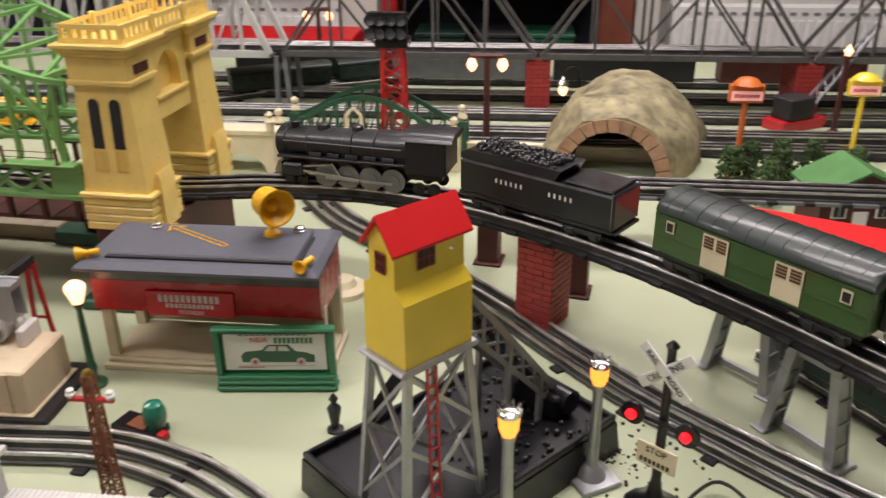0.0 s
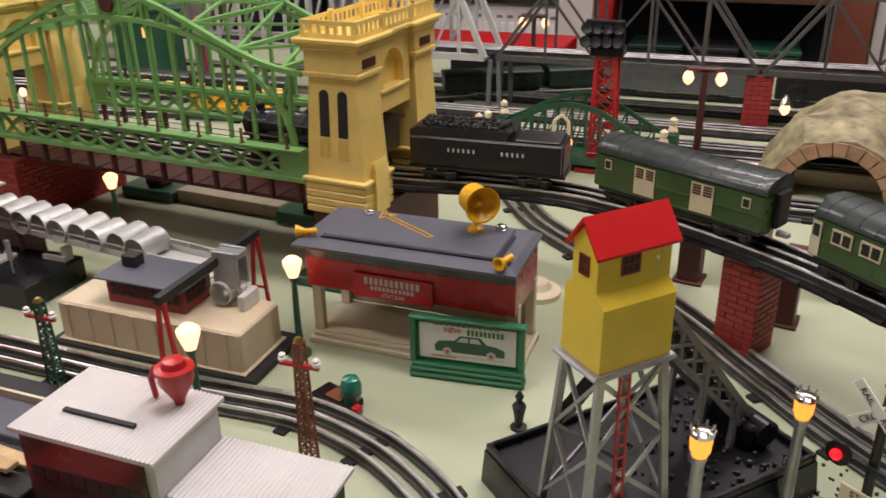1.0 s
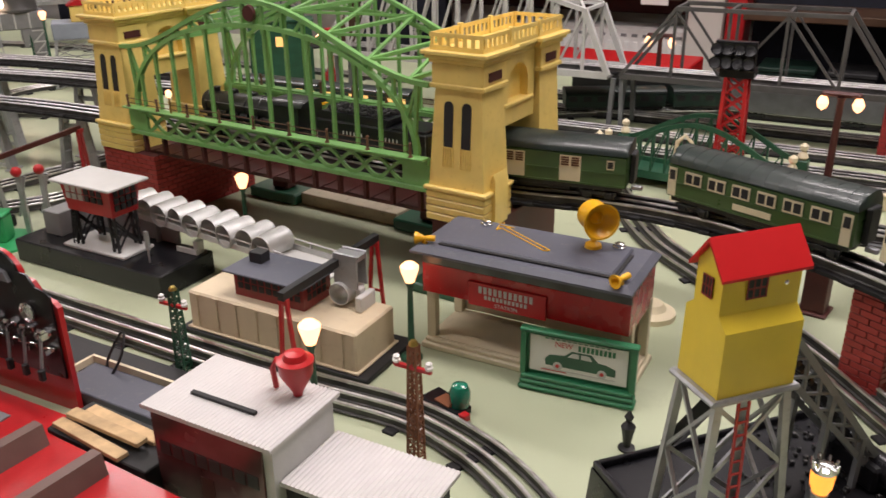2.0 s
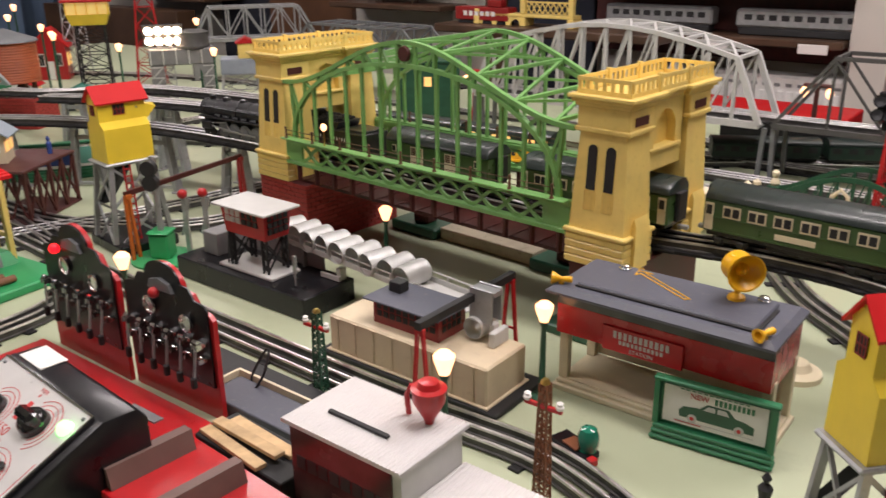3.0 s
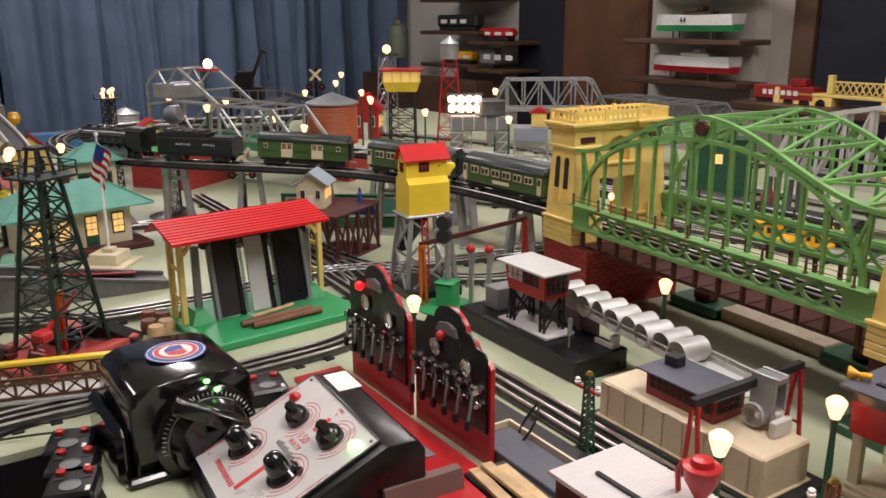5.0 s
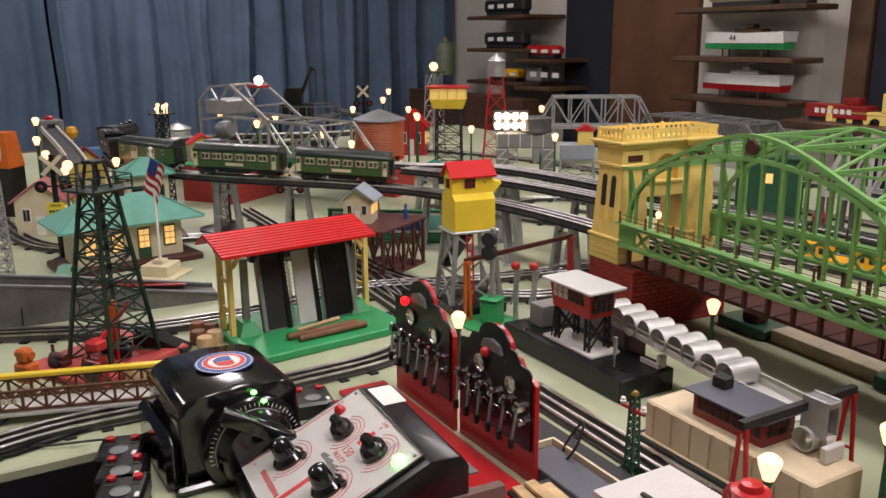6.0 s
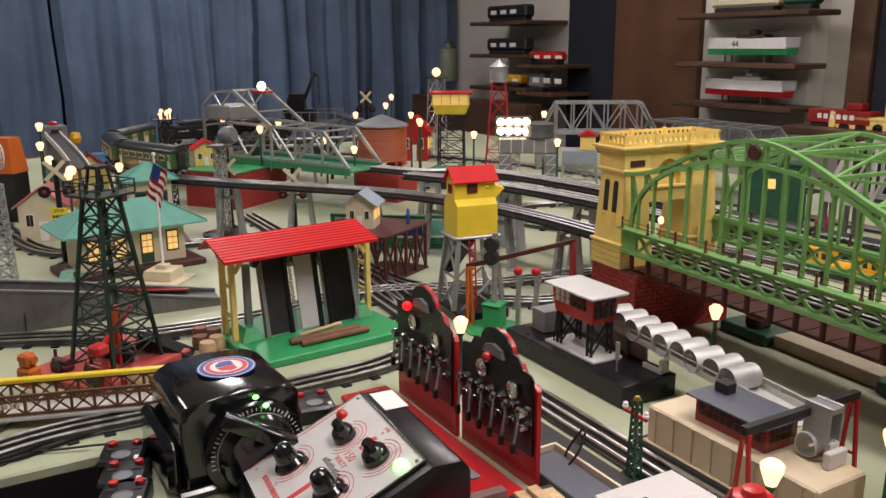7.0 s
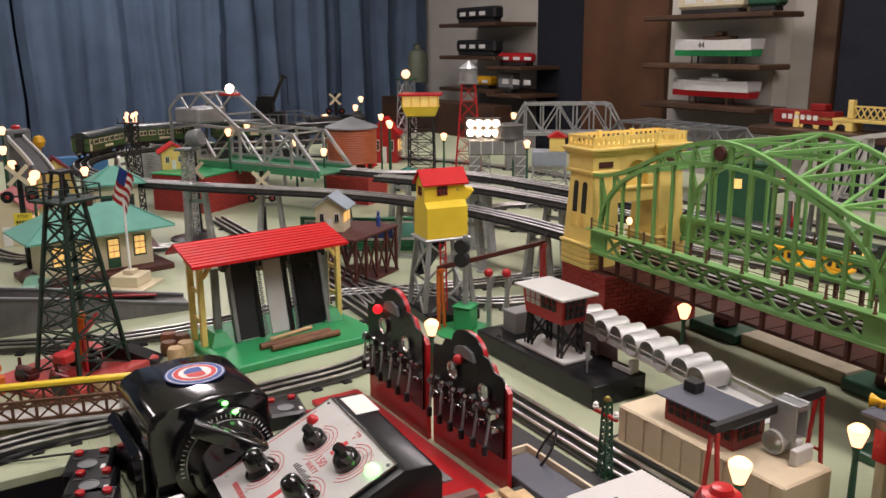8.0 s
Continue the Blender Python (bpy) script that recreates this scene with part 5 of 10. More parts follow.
    for (kx, ky), r, kind in knobs:
        b = NB()
        if kind == "round":
            lathe(b, [(r + 0.0035, 0.0007), (r + 0.0035, 0.003), (r + 0.001, 0.006), (r * 0.95, 0.0075), (r * 0.80, 0.019), (r * 0.66, 0.0222), (r * 0.35, 0.0238), (0.001, 0.0242)], 28, (kx, ky, 0))
            bar(b, (kx + r, ky + r * 0.9, 0.004), (kx + r + 0.004, ky + r + 0.003, 0.004), 0.004)
        else:
            lathe(b, [(r * 1.2, 0.0007), (r * 1.2, 0.004), (r * 1.05, 0.010), (r * 0.8, 0.0125), (0.001, 0.013)], 24, (kx, ky, 0))
            bx(b, kx - r * 1.3, kx + r * 1.15, ky - 0.0052, ky + 0.0052, 0.003, 0.0175, 0.003)
        part("knob", b, GLOSSBLACK, pn, "black bakelite knob")
    b = NB()
    lathe(b, [(0.006, 0.0007), (0.006, 0.002), (0.0045, 0.0055), (0.002, 0.0075), (0.0003, 0.008)], 16, (0.0175, -0.0288, 0))
    part("red_lamp", b, RED, pn, "domed red pilot lens")
    b = NB()
    lathe(b, [(0.007, 0.0007), (0.007, 0.002), (0.005, 0.006), (0.002, 0.008), (0.0003, 0.0085)], 16, (0.1420, -0.0190, 0))
    part("green_lamp", b, GLOWGREEN, pn, "glowing green pilot lens")
    for x, y in ((0.006, -0.006), (W - 0.012, -0.006)):
        b = NB()
        ball(b, (x, y, 0.0008), 0.0018, 8)
        part("screw", b, STEELGREY, pn)


panel_transformer()


def track_controller(x, y, rz):
    t = thing("track_controller", x, y, 0, rz, "small black two-button track controller with red buttons", "controller", "track controllers")
    b = NB()
    bx(b, -0.026, 0.026, -0.022, 0.022, 0, 0.02, 0.003)
    part("case", b, BLACK, t)
    for yy in (-0.012, 0.012):
        b = NB()
        lathe(b, [(0.0045, 0.0), (0.0045, 0.003), (0.0025, 0.0042)], 14, (-0.014, yy, 0.0202))
        part("button", b, RED, t, "red push button")
        b = NB()
        bx(b, -0.006, -0.001, yy - 0.004, yy + 0.004, 0.0202, 0.0206)
        part("contact_plate", b, MATBLACK, t)
    b = NB()
    lathe(b, [(0.0095, 0.0202), (0.0095, 0.0209), (0.0082, 0.0210), (0.0082, 0.0204)], 20, (0.010, 0.0, 0))
    part("badge", b, STEELGREY, t)
    b = NB()
    bx(b, 0.014, 0.022, 0.014, 0.018, 0.0202, 0.0207)
    part("label", b, PAPER, t)
    return t


for x, y, r in ((-0.805, 0.252, -30), (-0.762, 0.238, -30), (-0.724, 0.224, -30), (-0.672, 0.492, -20), (-0.725, 0.480, -20), (-0.785, 0.466, -20)):
    track_controller(x, y, r)


# ---- small lamps and poles ----
def street_lamp(x, y, h, tone="warm", pole=None, z=0.0):
    t = thing("street_lamp", x, y, z, 0, "toy street lamp with a lit frosted globe on a slim post", "toy street lamp", "street lamps")
    b = NB()
    lathe(b, [(0.011, 0), (0.011, 0.003), (0.006, 0.005), (0.0035, 0.009), (0.0030, h * 0.5), (0.0025, h - 0.026), (0.004, h - 0.023), (0.004, h - 0.020)], 12)
    part("post", b, pole or DKGREEN, t)
    b = NB()
    lathe(b, [(0.0045, h - 0.020), (0.0085, h - 0.008), (0.0088, h - 0.004), (0.005, h - 0.0005), (0.001, h)], 14)
    part("globe", b, GLOW if tone == "warm" else GLOWDIM, t, "glowing frosted globe")
    return t


for x, y, h in ((-0.566, 0.952, 0.085), (-0.246, 0.708, 0.103), (-0.722, 0.640, 0.098), (-0.270, 0.548, 0.120)):
    street_lamp(x, y, h)


def signal_pole(x, y, h, material, rz=-10):
    t = thing("telegraph_pole", x, y, 0, rz, "lattice toy telegraph pole with a red crossarm and white insulators", "toy pole", "telegraph poles")
    b = NB()
    w0, w1 = 0.0052, 0.003
    for sx in (-1, 1):
        for sy in (-1, 1):
            bar(b, (sx * w0, sy * w0, 0), (sx * w1, sy * w1, h), 0.0015)
    n = 12
    for k in range(n):
        f0, f1 = k / n, (k + 1) / n
        a, c = w0 + (w1 - w0) * f0, w0 + (w1 - w0) * f1
        z0, z1 = h * f0, h * f1
        for s in (-1, 1):
            bar(b, (-a, s * a, z0), (c, s * c, z1), 0.001)
            bar(b, (a, s * a, z0), (-c, s * c, z1), 0.001)
            bar(b, (s * a, -a, z0), (s * c, c, z1), 0.001)
            bar(b, (s * a, a, z0), (s * c, -c, z1), 0.001)
    part("mast", b, material, t)
    b = NB()
    bar(b, (-0.016, -0.002, h * 0.83), (0.016, -0.002, h * 0.83), 0.003, 0.003)
    part("crossarm", b, RED, t)
    for sx in (-0.014, 0.014):
        b = NB()
        lathe(b, [(0.0026, 0), (0.0034, 0.0025), (0.002, 0.0035), (0.0028, 0.0055), (0.001, 0.007)], 10, (sx, -0.002, h * 0.83 + 0.0016))
        part("insulator", b, WHITE, t)
    b = NB()
    lathe(b, [(0.004, 0), (0.0036, 0.002), (0.002, 0.004)], 10, (0, 0, h))
    part("finial", b, BRASS, t)
    return t


signal_pole(-0.447, 0.624, 0.086, DKGREEN)
signal_pole(-0.187, 0.552, 0.110, RUST)


# ---- the train ----
def wheelset(parent, x, r, name="wheel", y=0.0165, th=0.003):
    for s in (-1, 1):
        b = NB()
        cyl(b, (x, s * y - th / 2, r), (x, s * y + th / 2, r), r, n=18)
        cyl(b, (x, s * (y + 0.0018) - 0.0006, r), (x, s * (y + 0.0018) + 0.0006, r), r * 0.55, n=12)
        part(name, b, STEELGREY if r > 0.008 else MATBLACK, parent)


def bogie(car, x):
    b = NB()
    for s in (-1, 1):
        bx(b, x - 0.020, x + 0.020, s * 0.0195 - 0.0012, s * 0.0195 + 0.0012, 0.006, 0.011, 0.0005)
        for k in (-0.012, 0.012):
            bx(b, x + k - 0.004, x + k + 0.004, s * 0.0205 - 0.0014, s * 0.0205 + 0.0014, 0.004, 0.010, 0.0006)
    bx(b, x - 0.004, x + 0.004, -0.018, 0.018, 0.009, 0.013)
    bg = part("bogie", b, LOCOBLACK, car)
    for k in (-0.012, 0.012):
        wheelset(bg, x + k, 0.0065)


def steam_engine():
    t = thing("steam_locomotive", 0, 0, 0, 0, "satin black die-cast toy steam locomotive", "toy locomotive", "train")
    L = 0.1
    b = NB()
    m = Matrix.Translation((0, 0, 0.041)) @ Matrix.Rotation(radians(90), 4, "Y")
    lathe(b, [(0.004, 0.098), (0.013, 0.097), (0.0165, 0.094), (0.0168, 0.060), (0.0175, 0.0595), (0.0176, 0.02), (0.0185, 0.0195), (0.0192, -0.035), (0.0195, -0.040), (0.0195, -0.052)][::-1], 26, (0, 0, 0), m)
    boiler = part("boiler", b, LOCOBLACK, t)
    for x in (0.085, 0.06, 0.035, 0.01, -0.015):
        b = NB()
        r = 0.0172 if x > 0.03 else 0.0192
        lathe(b, [(r, x - 0.0008), (r + 0.0006, x), (r, x + 0.0008)], 26, (0, 0, 0), m)
        part("boiler_band", b, LOCOBLACK, boiler)
    b = NB()
    lathe(b, [(0.005, 0.055), (0.0048, 0.061), (0.0058, 0.0632), (0.004, 0.064)], 14, (0.078, 0, 0))
    part("chimney", b, LOCOBLACK, t)
    for x, r in ((0.046, 0.0075), (0.008, 0.007)):
        b = NB()
        lathe(b, [(r, 0.053), (r, 0.059), (r * 0.8, 0.0625), (r * 0.3, 0.064)], 14, (x, 0, 0))
        part("dome", b, LOCOBLACK, t)
    b = NB()
    bx(b, -0.092, -0.050, -0.0235, 0.0235, 0.024, 0.058, 0.001)
    cab = part("cab", b, LOCOBLACK, t)
    b = NB()
    prism(b, [(-0.0255, 0.0585), (0.0255, 0.0585), (0.022, 0.0625), (0.012, 0.0655), (-0.012, 0.0655), (-0.022, 0.0625)], 0.047, 0.099, Matrix(((0, -1, 0, 0), (1, 0, 0, 0), (0, 0, 1, 0), (0, 0, 0, 1))))
    part("cab_roof", b, LOCOBLACK, cab)
    for s in (-1, 1):
        b = NB()
        bx(b, -0.083, -0.062, s * 0.0236 - 0.0003, s * 0.0236 + 0.0003, 0.045, 0.055)
        part("cab_window", b, MATBLACK, cab)
        b = NB()
        bx(b, -0.05, 0.09, s * 0.021 - 0.004, s * 0.021 + 0.004, 0.0305, 0.033, 0.0005)
        part("running_board", b, LOCOBLACK, t)
        b = NB()
        bx(b, 0.062, 0.085, s * 0.021 - 0.005, s * 0.021 + 0.005, 0.011, 0.025, 0.002)
        part("cylinder", b, LOCOBLACK, t)
        b = NB()
        bar(b, (-0.035, s * 0.0215, 0.0105), (0.038, s * 0.0215, 0.0115), 0.0012, 0.0028)
        bar(b, (0.0, s * 0.0228, 0.012), (0.066, s * 0.0228, 0.0175), 0.0012, 0.0022)
        bar(b, (0.02, s * 0.0225, 0.012), (0.03, s * 0.0225, 0.028), 0.0012, 0.002)
        bar(b, (0.03, s * 0.0225, 0.026), (0.062, s * 0.0225, 0.022), 0.0012, 0.0016)
        part("side_rod", b, SILVER, t, "dull nickel side rods")
        b = NB()
        tube(b, [(-0.045, s * 0.0205, 0.047), (0.085, s * 0.0178, 0.047)], 0.0006, 5)
        part("handrail", b, STEELGREY, t)
        b = NB()
        for k in range(5):
            cyl(b, (0.055 - k * 0.02, s * 0.0195, 0.0345), (0.042 - k * 0.02, s * 0.0195, 0.0345), 0.003, n=8)
        part("piping", b, LOCOBLACK, t)
    b = NB()
    bx(b, -0.085, 0.09, -0.013, 0.013, 0.014, 0.03, 0.001)
    part("frame", b, LOCOBLACK, t)
    b = NB()
    v = [b.verts.new(c) for c in ((0.088, -0.02, 0.024), (0.088, 0.02, 0.024), (0.088, -0.02, 0.008), (0.088, 0.02, 0.008), (0.107, 0, 0.006), (0.098, -0.008, 0.02), (0.098, 0.008, 0.02))]
    bmesh.ops.convex_hull(b, input=v)
    part("pilot", b, LOCOBLACK, t)
    b = NB()
    lathe(b, [(0.0035, 0.096), (0.004, 0.1), (0.0035, 0.1012)], 12, (0, 0, 0), Matrix.Translation((0, 0, 0.041)) @ Matrix.Rotation(radians(90), 4, "Y"))
    part("headlamp", b, CHROME, t)
    for x in (-0.035, -0.011, 0.014, 0.038):
        wheelset(t, x, 0.0128, "driving_wheel", 0.0175)
    for x in (0.066, 0.08, -0.062, -0.078):
        wheelset(t, x, 0.0065)
    return t


def tender():
    t = thing("coal_tender", 0, 0, 0, 0, "black toy coal tender with white lettering and a coal load", "toy tender", "train")
    b = NB()
    bx(b, -0.084, 0.084, -0.024, 0.024, 0.017, 0.050, 0.002)
    bd = part("body", b, LOCOBLACK, t)
    b = NB()
    prism(b, [(0.084, 0.0502), (-0.022, 0.0502), (-0.028, 0.0602), (0.075, 0.0602), (0.084, 0.056)], -0.022, 0.022)
    part("coal_bunker", b, LOCOBLACK, t)
    c = NB()
    rg = random.Random(8)
    for _ in range(260):
        x, y = rg.uniform(-0.02, 0.074), rg.uniform(-0.019, 0.019)
        r = rg.uniform(0.0016, 0.0034)
        ball(c, (x, y, 0.0605 + 0.004 * (1 - (y / 0.02) ** 2) * rg.random()), r, 5)
    tagged(part("coal_load", c, COAL, t, "heaped coal lumps"), kind="stuff")
    b = NB()
    bx(b, -0.08, -0.032, -0.021, 0.021, 0.0502, 0.053, 0.001)
    part("water_deck", b, LOCOBLACK, t)
    for s in (-1, 1):
        for i in range(2):
            n_bars = (6, 5)[i]
            x = (-0.026 if i == 0 else 0.03) * (-1 if s > 0 else 1)
            for k in range(n_bars):
                g = NB()
                bx(g, -0.0010, 0.0010, -0.0002, 0.0002, -0.0021, 0.0021)
                part("lettering_bar", g, WHITEINK, bd, at=pose(x + (k - (n_bars - 1) / 2) * 0.0056, s * 0.0241, 0.037))
        b = NB()
        tube(b, [(-0.082, s * 0.0245, 0.02), (-0.082, s * 0.0245, 0.052)], 0.0006, 5)
        part("handrail", b, STEELGREY, bd)
    b = NB()
    bx(b, -0.086, 0.086, -0.022, 0.022, 0.0135, 0.0168, 0.0005)
    part("frame", b, LOCOBLACK, t)
    for x in (-0.052, 0.052):
        bogie(t, x)
    return t


def carriage(kind):
    t = thing("baggage_car" if kind == "bag" else "passenger_coach", 0, 0, 0, 0, "two-tone green toy baggage car with cream doors" if kind == "bag" else "green toy passenger coach with cream-framed windows", "toy carriage", "train")
    H = 0.0915 if kind == "bag" else 0.097
    W = 0.0245
    b = NB()
    bx(b, -H, H, -W, W, 0.017, 0.052, 0.0015)
    bd = part("body", b, CARGREEN, t, "green painted body")
    b = NB()
    X = Matrix(((0, 1, 0, 0), (1, 0, 0, 0), (0, 0, 1, 0), (0, 0, 0, 1)))
    prof = [(-W - 0.0015, 0.0522), (W + 0.0015, 0.0522)] + [((W + 0.001) * math.cos(a), 0.0535 + 0.0125 * math.sin(a)) for a in [math.pi * i / 12 for i in range(1, 12)]]
    prism(b, prof, -H - 0.001, H + 0.001, X)
    bmesh.ops.bevel(b, geom=[e for e in b.edges if abs(e.verts[0].co.x - e.verts[1].co.x) < 1e-6 and e.verts[0].co.z > 0.054], offset=0.006, segments=2, affect="EDGES", profile=0.5)
    rf = part("roof", b, CARROOF, t, "dull blackish green roof")
    for k in range(12):
        b = NB()
        x = -H + 0.012 + k * (2 * H - 0.024) / 11
        pts = [(x, (W + 0.0012) * math.cos(a), 0.0537 + 0.0127 * math.sin(a)) for a in [math.pi * i / 10 for i in range(11)]]
        tube(b, pts, 0.0002, 4)
        part("roof_seam", b, CARROOF, rf)
    for s in (-1, 1):
        b = NB()
        bx(b, -H + 0.002, H - 0.002, s * (W + 0.0006) - 0.0005, s * (W + 0.0006) + 0.0005, 0.049, 0.0505)
        bx(b, -H + 0.002, H - 0.002, s * (W + 0.0006) - 0.0005, s * (W + 0.0006) + 0.0005, 0.0185, 0.020)
        bx(b, -H + 0.002, H - 0.002, s * (W + 0.0006) - 0.0005, s * (W + 0.0006) + 0.0005, 0.0325, 0.0335)
        part("side_strip", b, CARGREEN, bd)
        if kind == "bag":
            for x in (-0.031, 0.031):
                b = NB()
                bx(b, x - 0.0115, x + 0.0115, s * (W + 0.0008) - 0.0006, s * (W + 0.0008) + 0.0006, 0.0205, 0.0485)
                dr = part("door", b, CREAM, bd, "cream sliding door")
                for q in (-0.0056, 0.0056):
                    for r in range(4):
                        w = NB()
                        bx(w, x + q - 0.0042, x + q + 0.0042, s * (W + 0.0016) - 0.0003, s * (W + 0.0016) + 0.0003, 0.0375 + r * 0.0026, 0.0393 + r * 0.0026)
                        part("slat_gap", w, BROWN, dr)
            for x in (-0.074, 0.074):
                b = NB()
                bx(b, x - 0.004, x + 0.004, s * (W + 0.0008) - 0.0005, s * (W + 0.0008) + 0.0005, 0.037, 0.047)
                part("window", b, CREAM, bd)
                w = NB()
                bx(w, x - 0.0028, x + 0.0028, s * (W + 0.0015) - 0.0003, s * (W + 0.0015) + 0.0003, 0.0385, 0.0455)
                part("window_pane", w, MATBLACK, bd)
        else:
            for k in range(6):
                x = -0.066 + k * 0.0264
                b = NB()
                bx(b, x - 0.0095, x + 0.0095, s * (W + 0.0008) - 0.0006, s * (W + 0.0008) + 0.0006, 0.0345, 0.0475)
                wd = part("window", b, CREAM, bd, "cream window frame")
                for q in (-0.0045, 0.0045):
                    w = NB()
                    bx(w, x + q - 0.0034, x + q + 0.0034, s * (W + 0.0016) - 0.0003, s * (W + 0.0016) + 0.0003, 0.0365, 0.0455)
                    part("window_pane", w, MATBLACK, wd)
            for x in (-0.09, 0.09):
                b = NB()
                bx(b, x - 0.0045, x + 0.0045, s * (W + 0.0008) - 0.0006, s * (W + 0.0008) + 0.0006, 0.019, 0.0485)
                dr = part("door", b, CREAM, bd, "cream vestibule door")
                w = NB()
                bx(w, x - 0.003, x + 0.003, s * (W + 0.0016) - 0.0003, s * (W + 0.0016) + 0.0003, 0.036, 0.046)
                part("window_pane", w, MATBLACK, dr)
            b = NB()
            bx(b, -0.02, 0.02, s * (W + 0.0008) - 0.0004, s * (W + 0.0008) + 0.0004, 0.0225, 0.0285)
            part("name_plate", b, CREAM, bd)
    for e in (-1, 1):
        b = NB()
        bx(b, e * (H + 0.003) - 0.0028, e * (H + 0.003) + 0.0028, -0.010, 0.010, 0.019, 0.052, 0.001)
        part("vestibule", b, MATBLACK, t)
        b = NB()
        bx(b, e * (H + 0.008) - 0.006, e * (H + 0.008) + 0.006, -0.003, 0.003, 0.010, 0.015, 0.001)
        part("coupler", b, SILVER, t)
    b = NB()
    bx(b, -H + 0.004, H - 0.004, -0.021, 0.021, 0.012, 0.0168, 0.0005)
    bx(b, -0.03, 0.03, -0.016, 0.016, 0.006, 0.0118, 0.001)
    part("underframe", b, LOCOBLACK, t)
    for x in (-H + 0.03, H - 0.03):
        bogie(t, x)
    return t


TRAIN = [(steam_engine(), 0.1, 0.05), (tender(), 0.3045, 0.052), (carriage("bag"), 0.5255, 0.062), (carriage("coach"), 0.7655, 0.068), (carriage("coach"), 0.9935, 0.068)]


# ---- the far side: viaduct, tunnel, signals ----
def truss_span(x, y, z, rz, length, depth, height, material, panels, label, pent=True):
    """A through-truss toy bridge along x, its deck at z."""
    t = thing("truss_bridge", x, y, z, rz, label, "toy bridge", "truss bridges")
    h2 = depth / 2
    pw = length / panels
    for s in (-1, 1):
        b = NB()
        bar(b, (-length / 2, s * h2, 0), (length / 2, s * h2, 0), 0.007, 0.010)
        bar(b, (-length / 2 + pw, s * h2, height), (length / 2 - pw, s * h2, height), 0.007, 0.007)
        bar(b, (-length / 2, s * h2, 0), (-length / 2 + pw, s * h2, height), 0.007, 0.006)
        bar(b, (length / 2, s * h2, 0), (length / 2 - pw, s * h2, height), 0.007, 0.006)
        part("side_frame", b, material, t)
        for k in range(1, panels):
            b = NB()
            xx = -length / 2 + k * pw
            bar(b, (xx, s * h2, 0.003), (xx, s * h2, height - 0.003), 0.005, 0.004)
            part("upright", b, material, t)
            if k < panels - 1:
                b = NB()
                up = k % 2 == 0
                bar(b, (xx, s * h2, 0.004 if up else height - 0.004), (xx + pw, s * h2, height - 0.004 if up else 0.004), 0.005, 0.004)
                part("diagonal", b, material, t)
    for k in range(1, panels):
        b = NB()
        xx = -length / 2 + k * pw
        bar(b, (xx, -h2, height), (xx, h2, height), 0.005)
        part("top_strut", b, material, t)
    b = NB()
    bx(b, -length / 2, length / 2, -h2 + 0.004, h2 - 0.004, -0.006, -0.002)
    part("deck", b, material, t)
    return t


# long grey viaduct along the back
for k in range(4):
    p = room(-0.20 + k * 0.47, 1.60).translation
    truss_span(p.x, p.y, 0.105, ROOM, 0.46, 0.09, 0.125, DARKSTEEL, 5, "grey painted steel truss span of a long toy viaduct")
p = room(-1.15, 1.60).translation
q = room(1.44, 1.60).translation
railway([(p.x, p.y, 0.116), tuple((Vector(p) + Vector(q)) / 2 + Vector((0, 0, 0.116))), (q.x, q.y, 0.116)], "straight toy track on the grey viaduct", 0.04)
for s in (-0.435, 0.035, 0.505, 0.975, 1.445):
    p = room(s, 1.60).translation
    t = thing("viaduct_pier", p.x, p.y, 0, ROOM, "dark red brick toy viaduct pier" if s > 0 else "grey metal viaduct leg frame", "bridge pier", "viaduct piers")
    if s > 0:
        brick_pier(t, -0.022, 0.022, -0.045, 0.045, 0, 0.0985, 12)
    else:
        for sy in (-0.04, 0.04):
            b = NB()
            bar(b, (-0.012, sy, 0), (-0.008, sy, 0.0985), 0.008)
            bar(b, (0.012, sy, 0), (0.008, sy, 0.0985), 0.008)
            part("leg", b, STEELGREY, t)
# low grey retaining deck below the viaduct with cars on it
for k, mt in enumerate((MATBLACK, STEELGREY, MATBLACK, MAROON, MIDGREY)):
    p = room(-0.45 + k * 0.33, 1.78).translation
    t = thing("freight_car", p.x, p.y, 0.0, ROOM, "dark toy freight car standing on a siding", "toy wagon", "freight cars")
    b = NB()
    bx(b, -0.14, 0.14, -0.024, 0.024, 0.014, 0.075, 0.002)
    part("body", b, mt, t)
    b = NB()
    bx(b, -0.142, 0.142, -0.026, 0.026, 0.0752, 0.079, 0.001)
    part("roof", b, STEELGREY, t)
    for x in (-0.09, 0.09):
        bogie(t, x)
for d, l in ((1.42, "three-rail toy track beside the viaduct"), (1.35, "three-rail toy track beside a cream fence"), (1.78, "toy track on the far siding"), (1.53, "three-rail toy track in the shade of the viaduct"), (1.66, "three-rail toy track under the viaduct")):
    p, m, q = (room(s, d).translation for s in (-0.75, 0.3, 1.5))
    railway([(p.x, p.y, 0.0145), (m.x, m.y, 0.0145), (q.x, q.y, 0.0145)], l, 0.04, TIE)


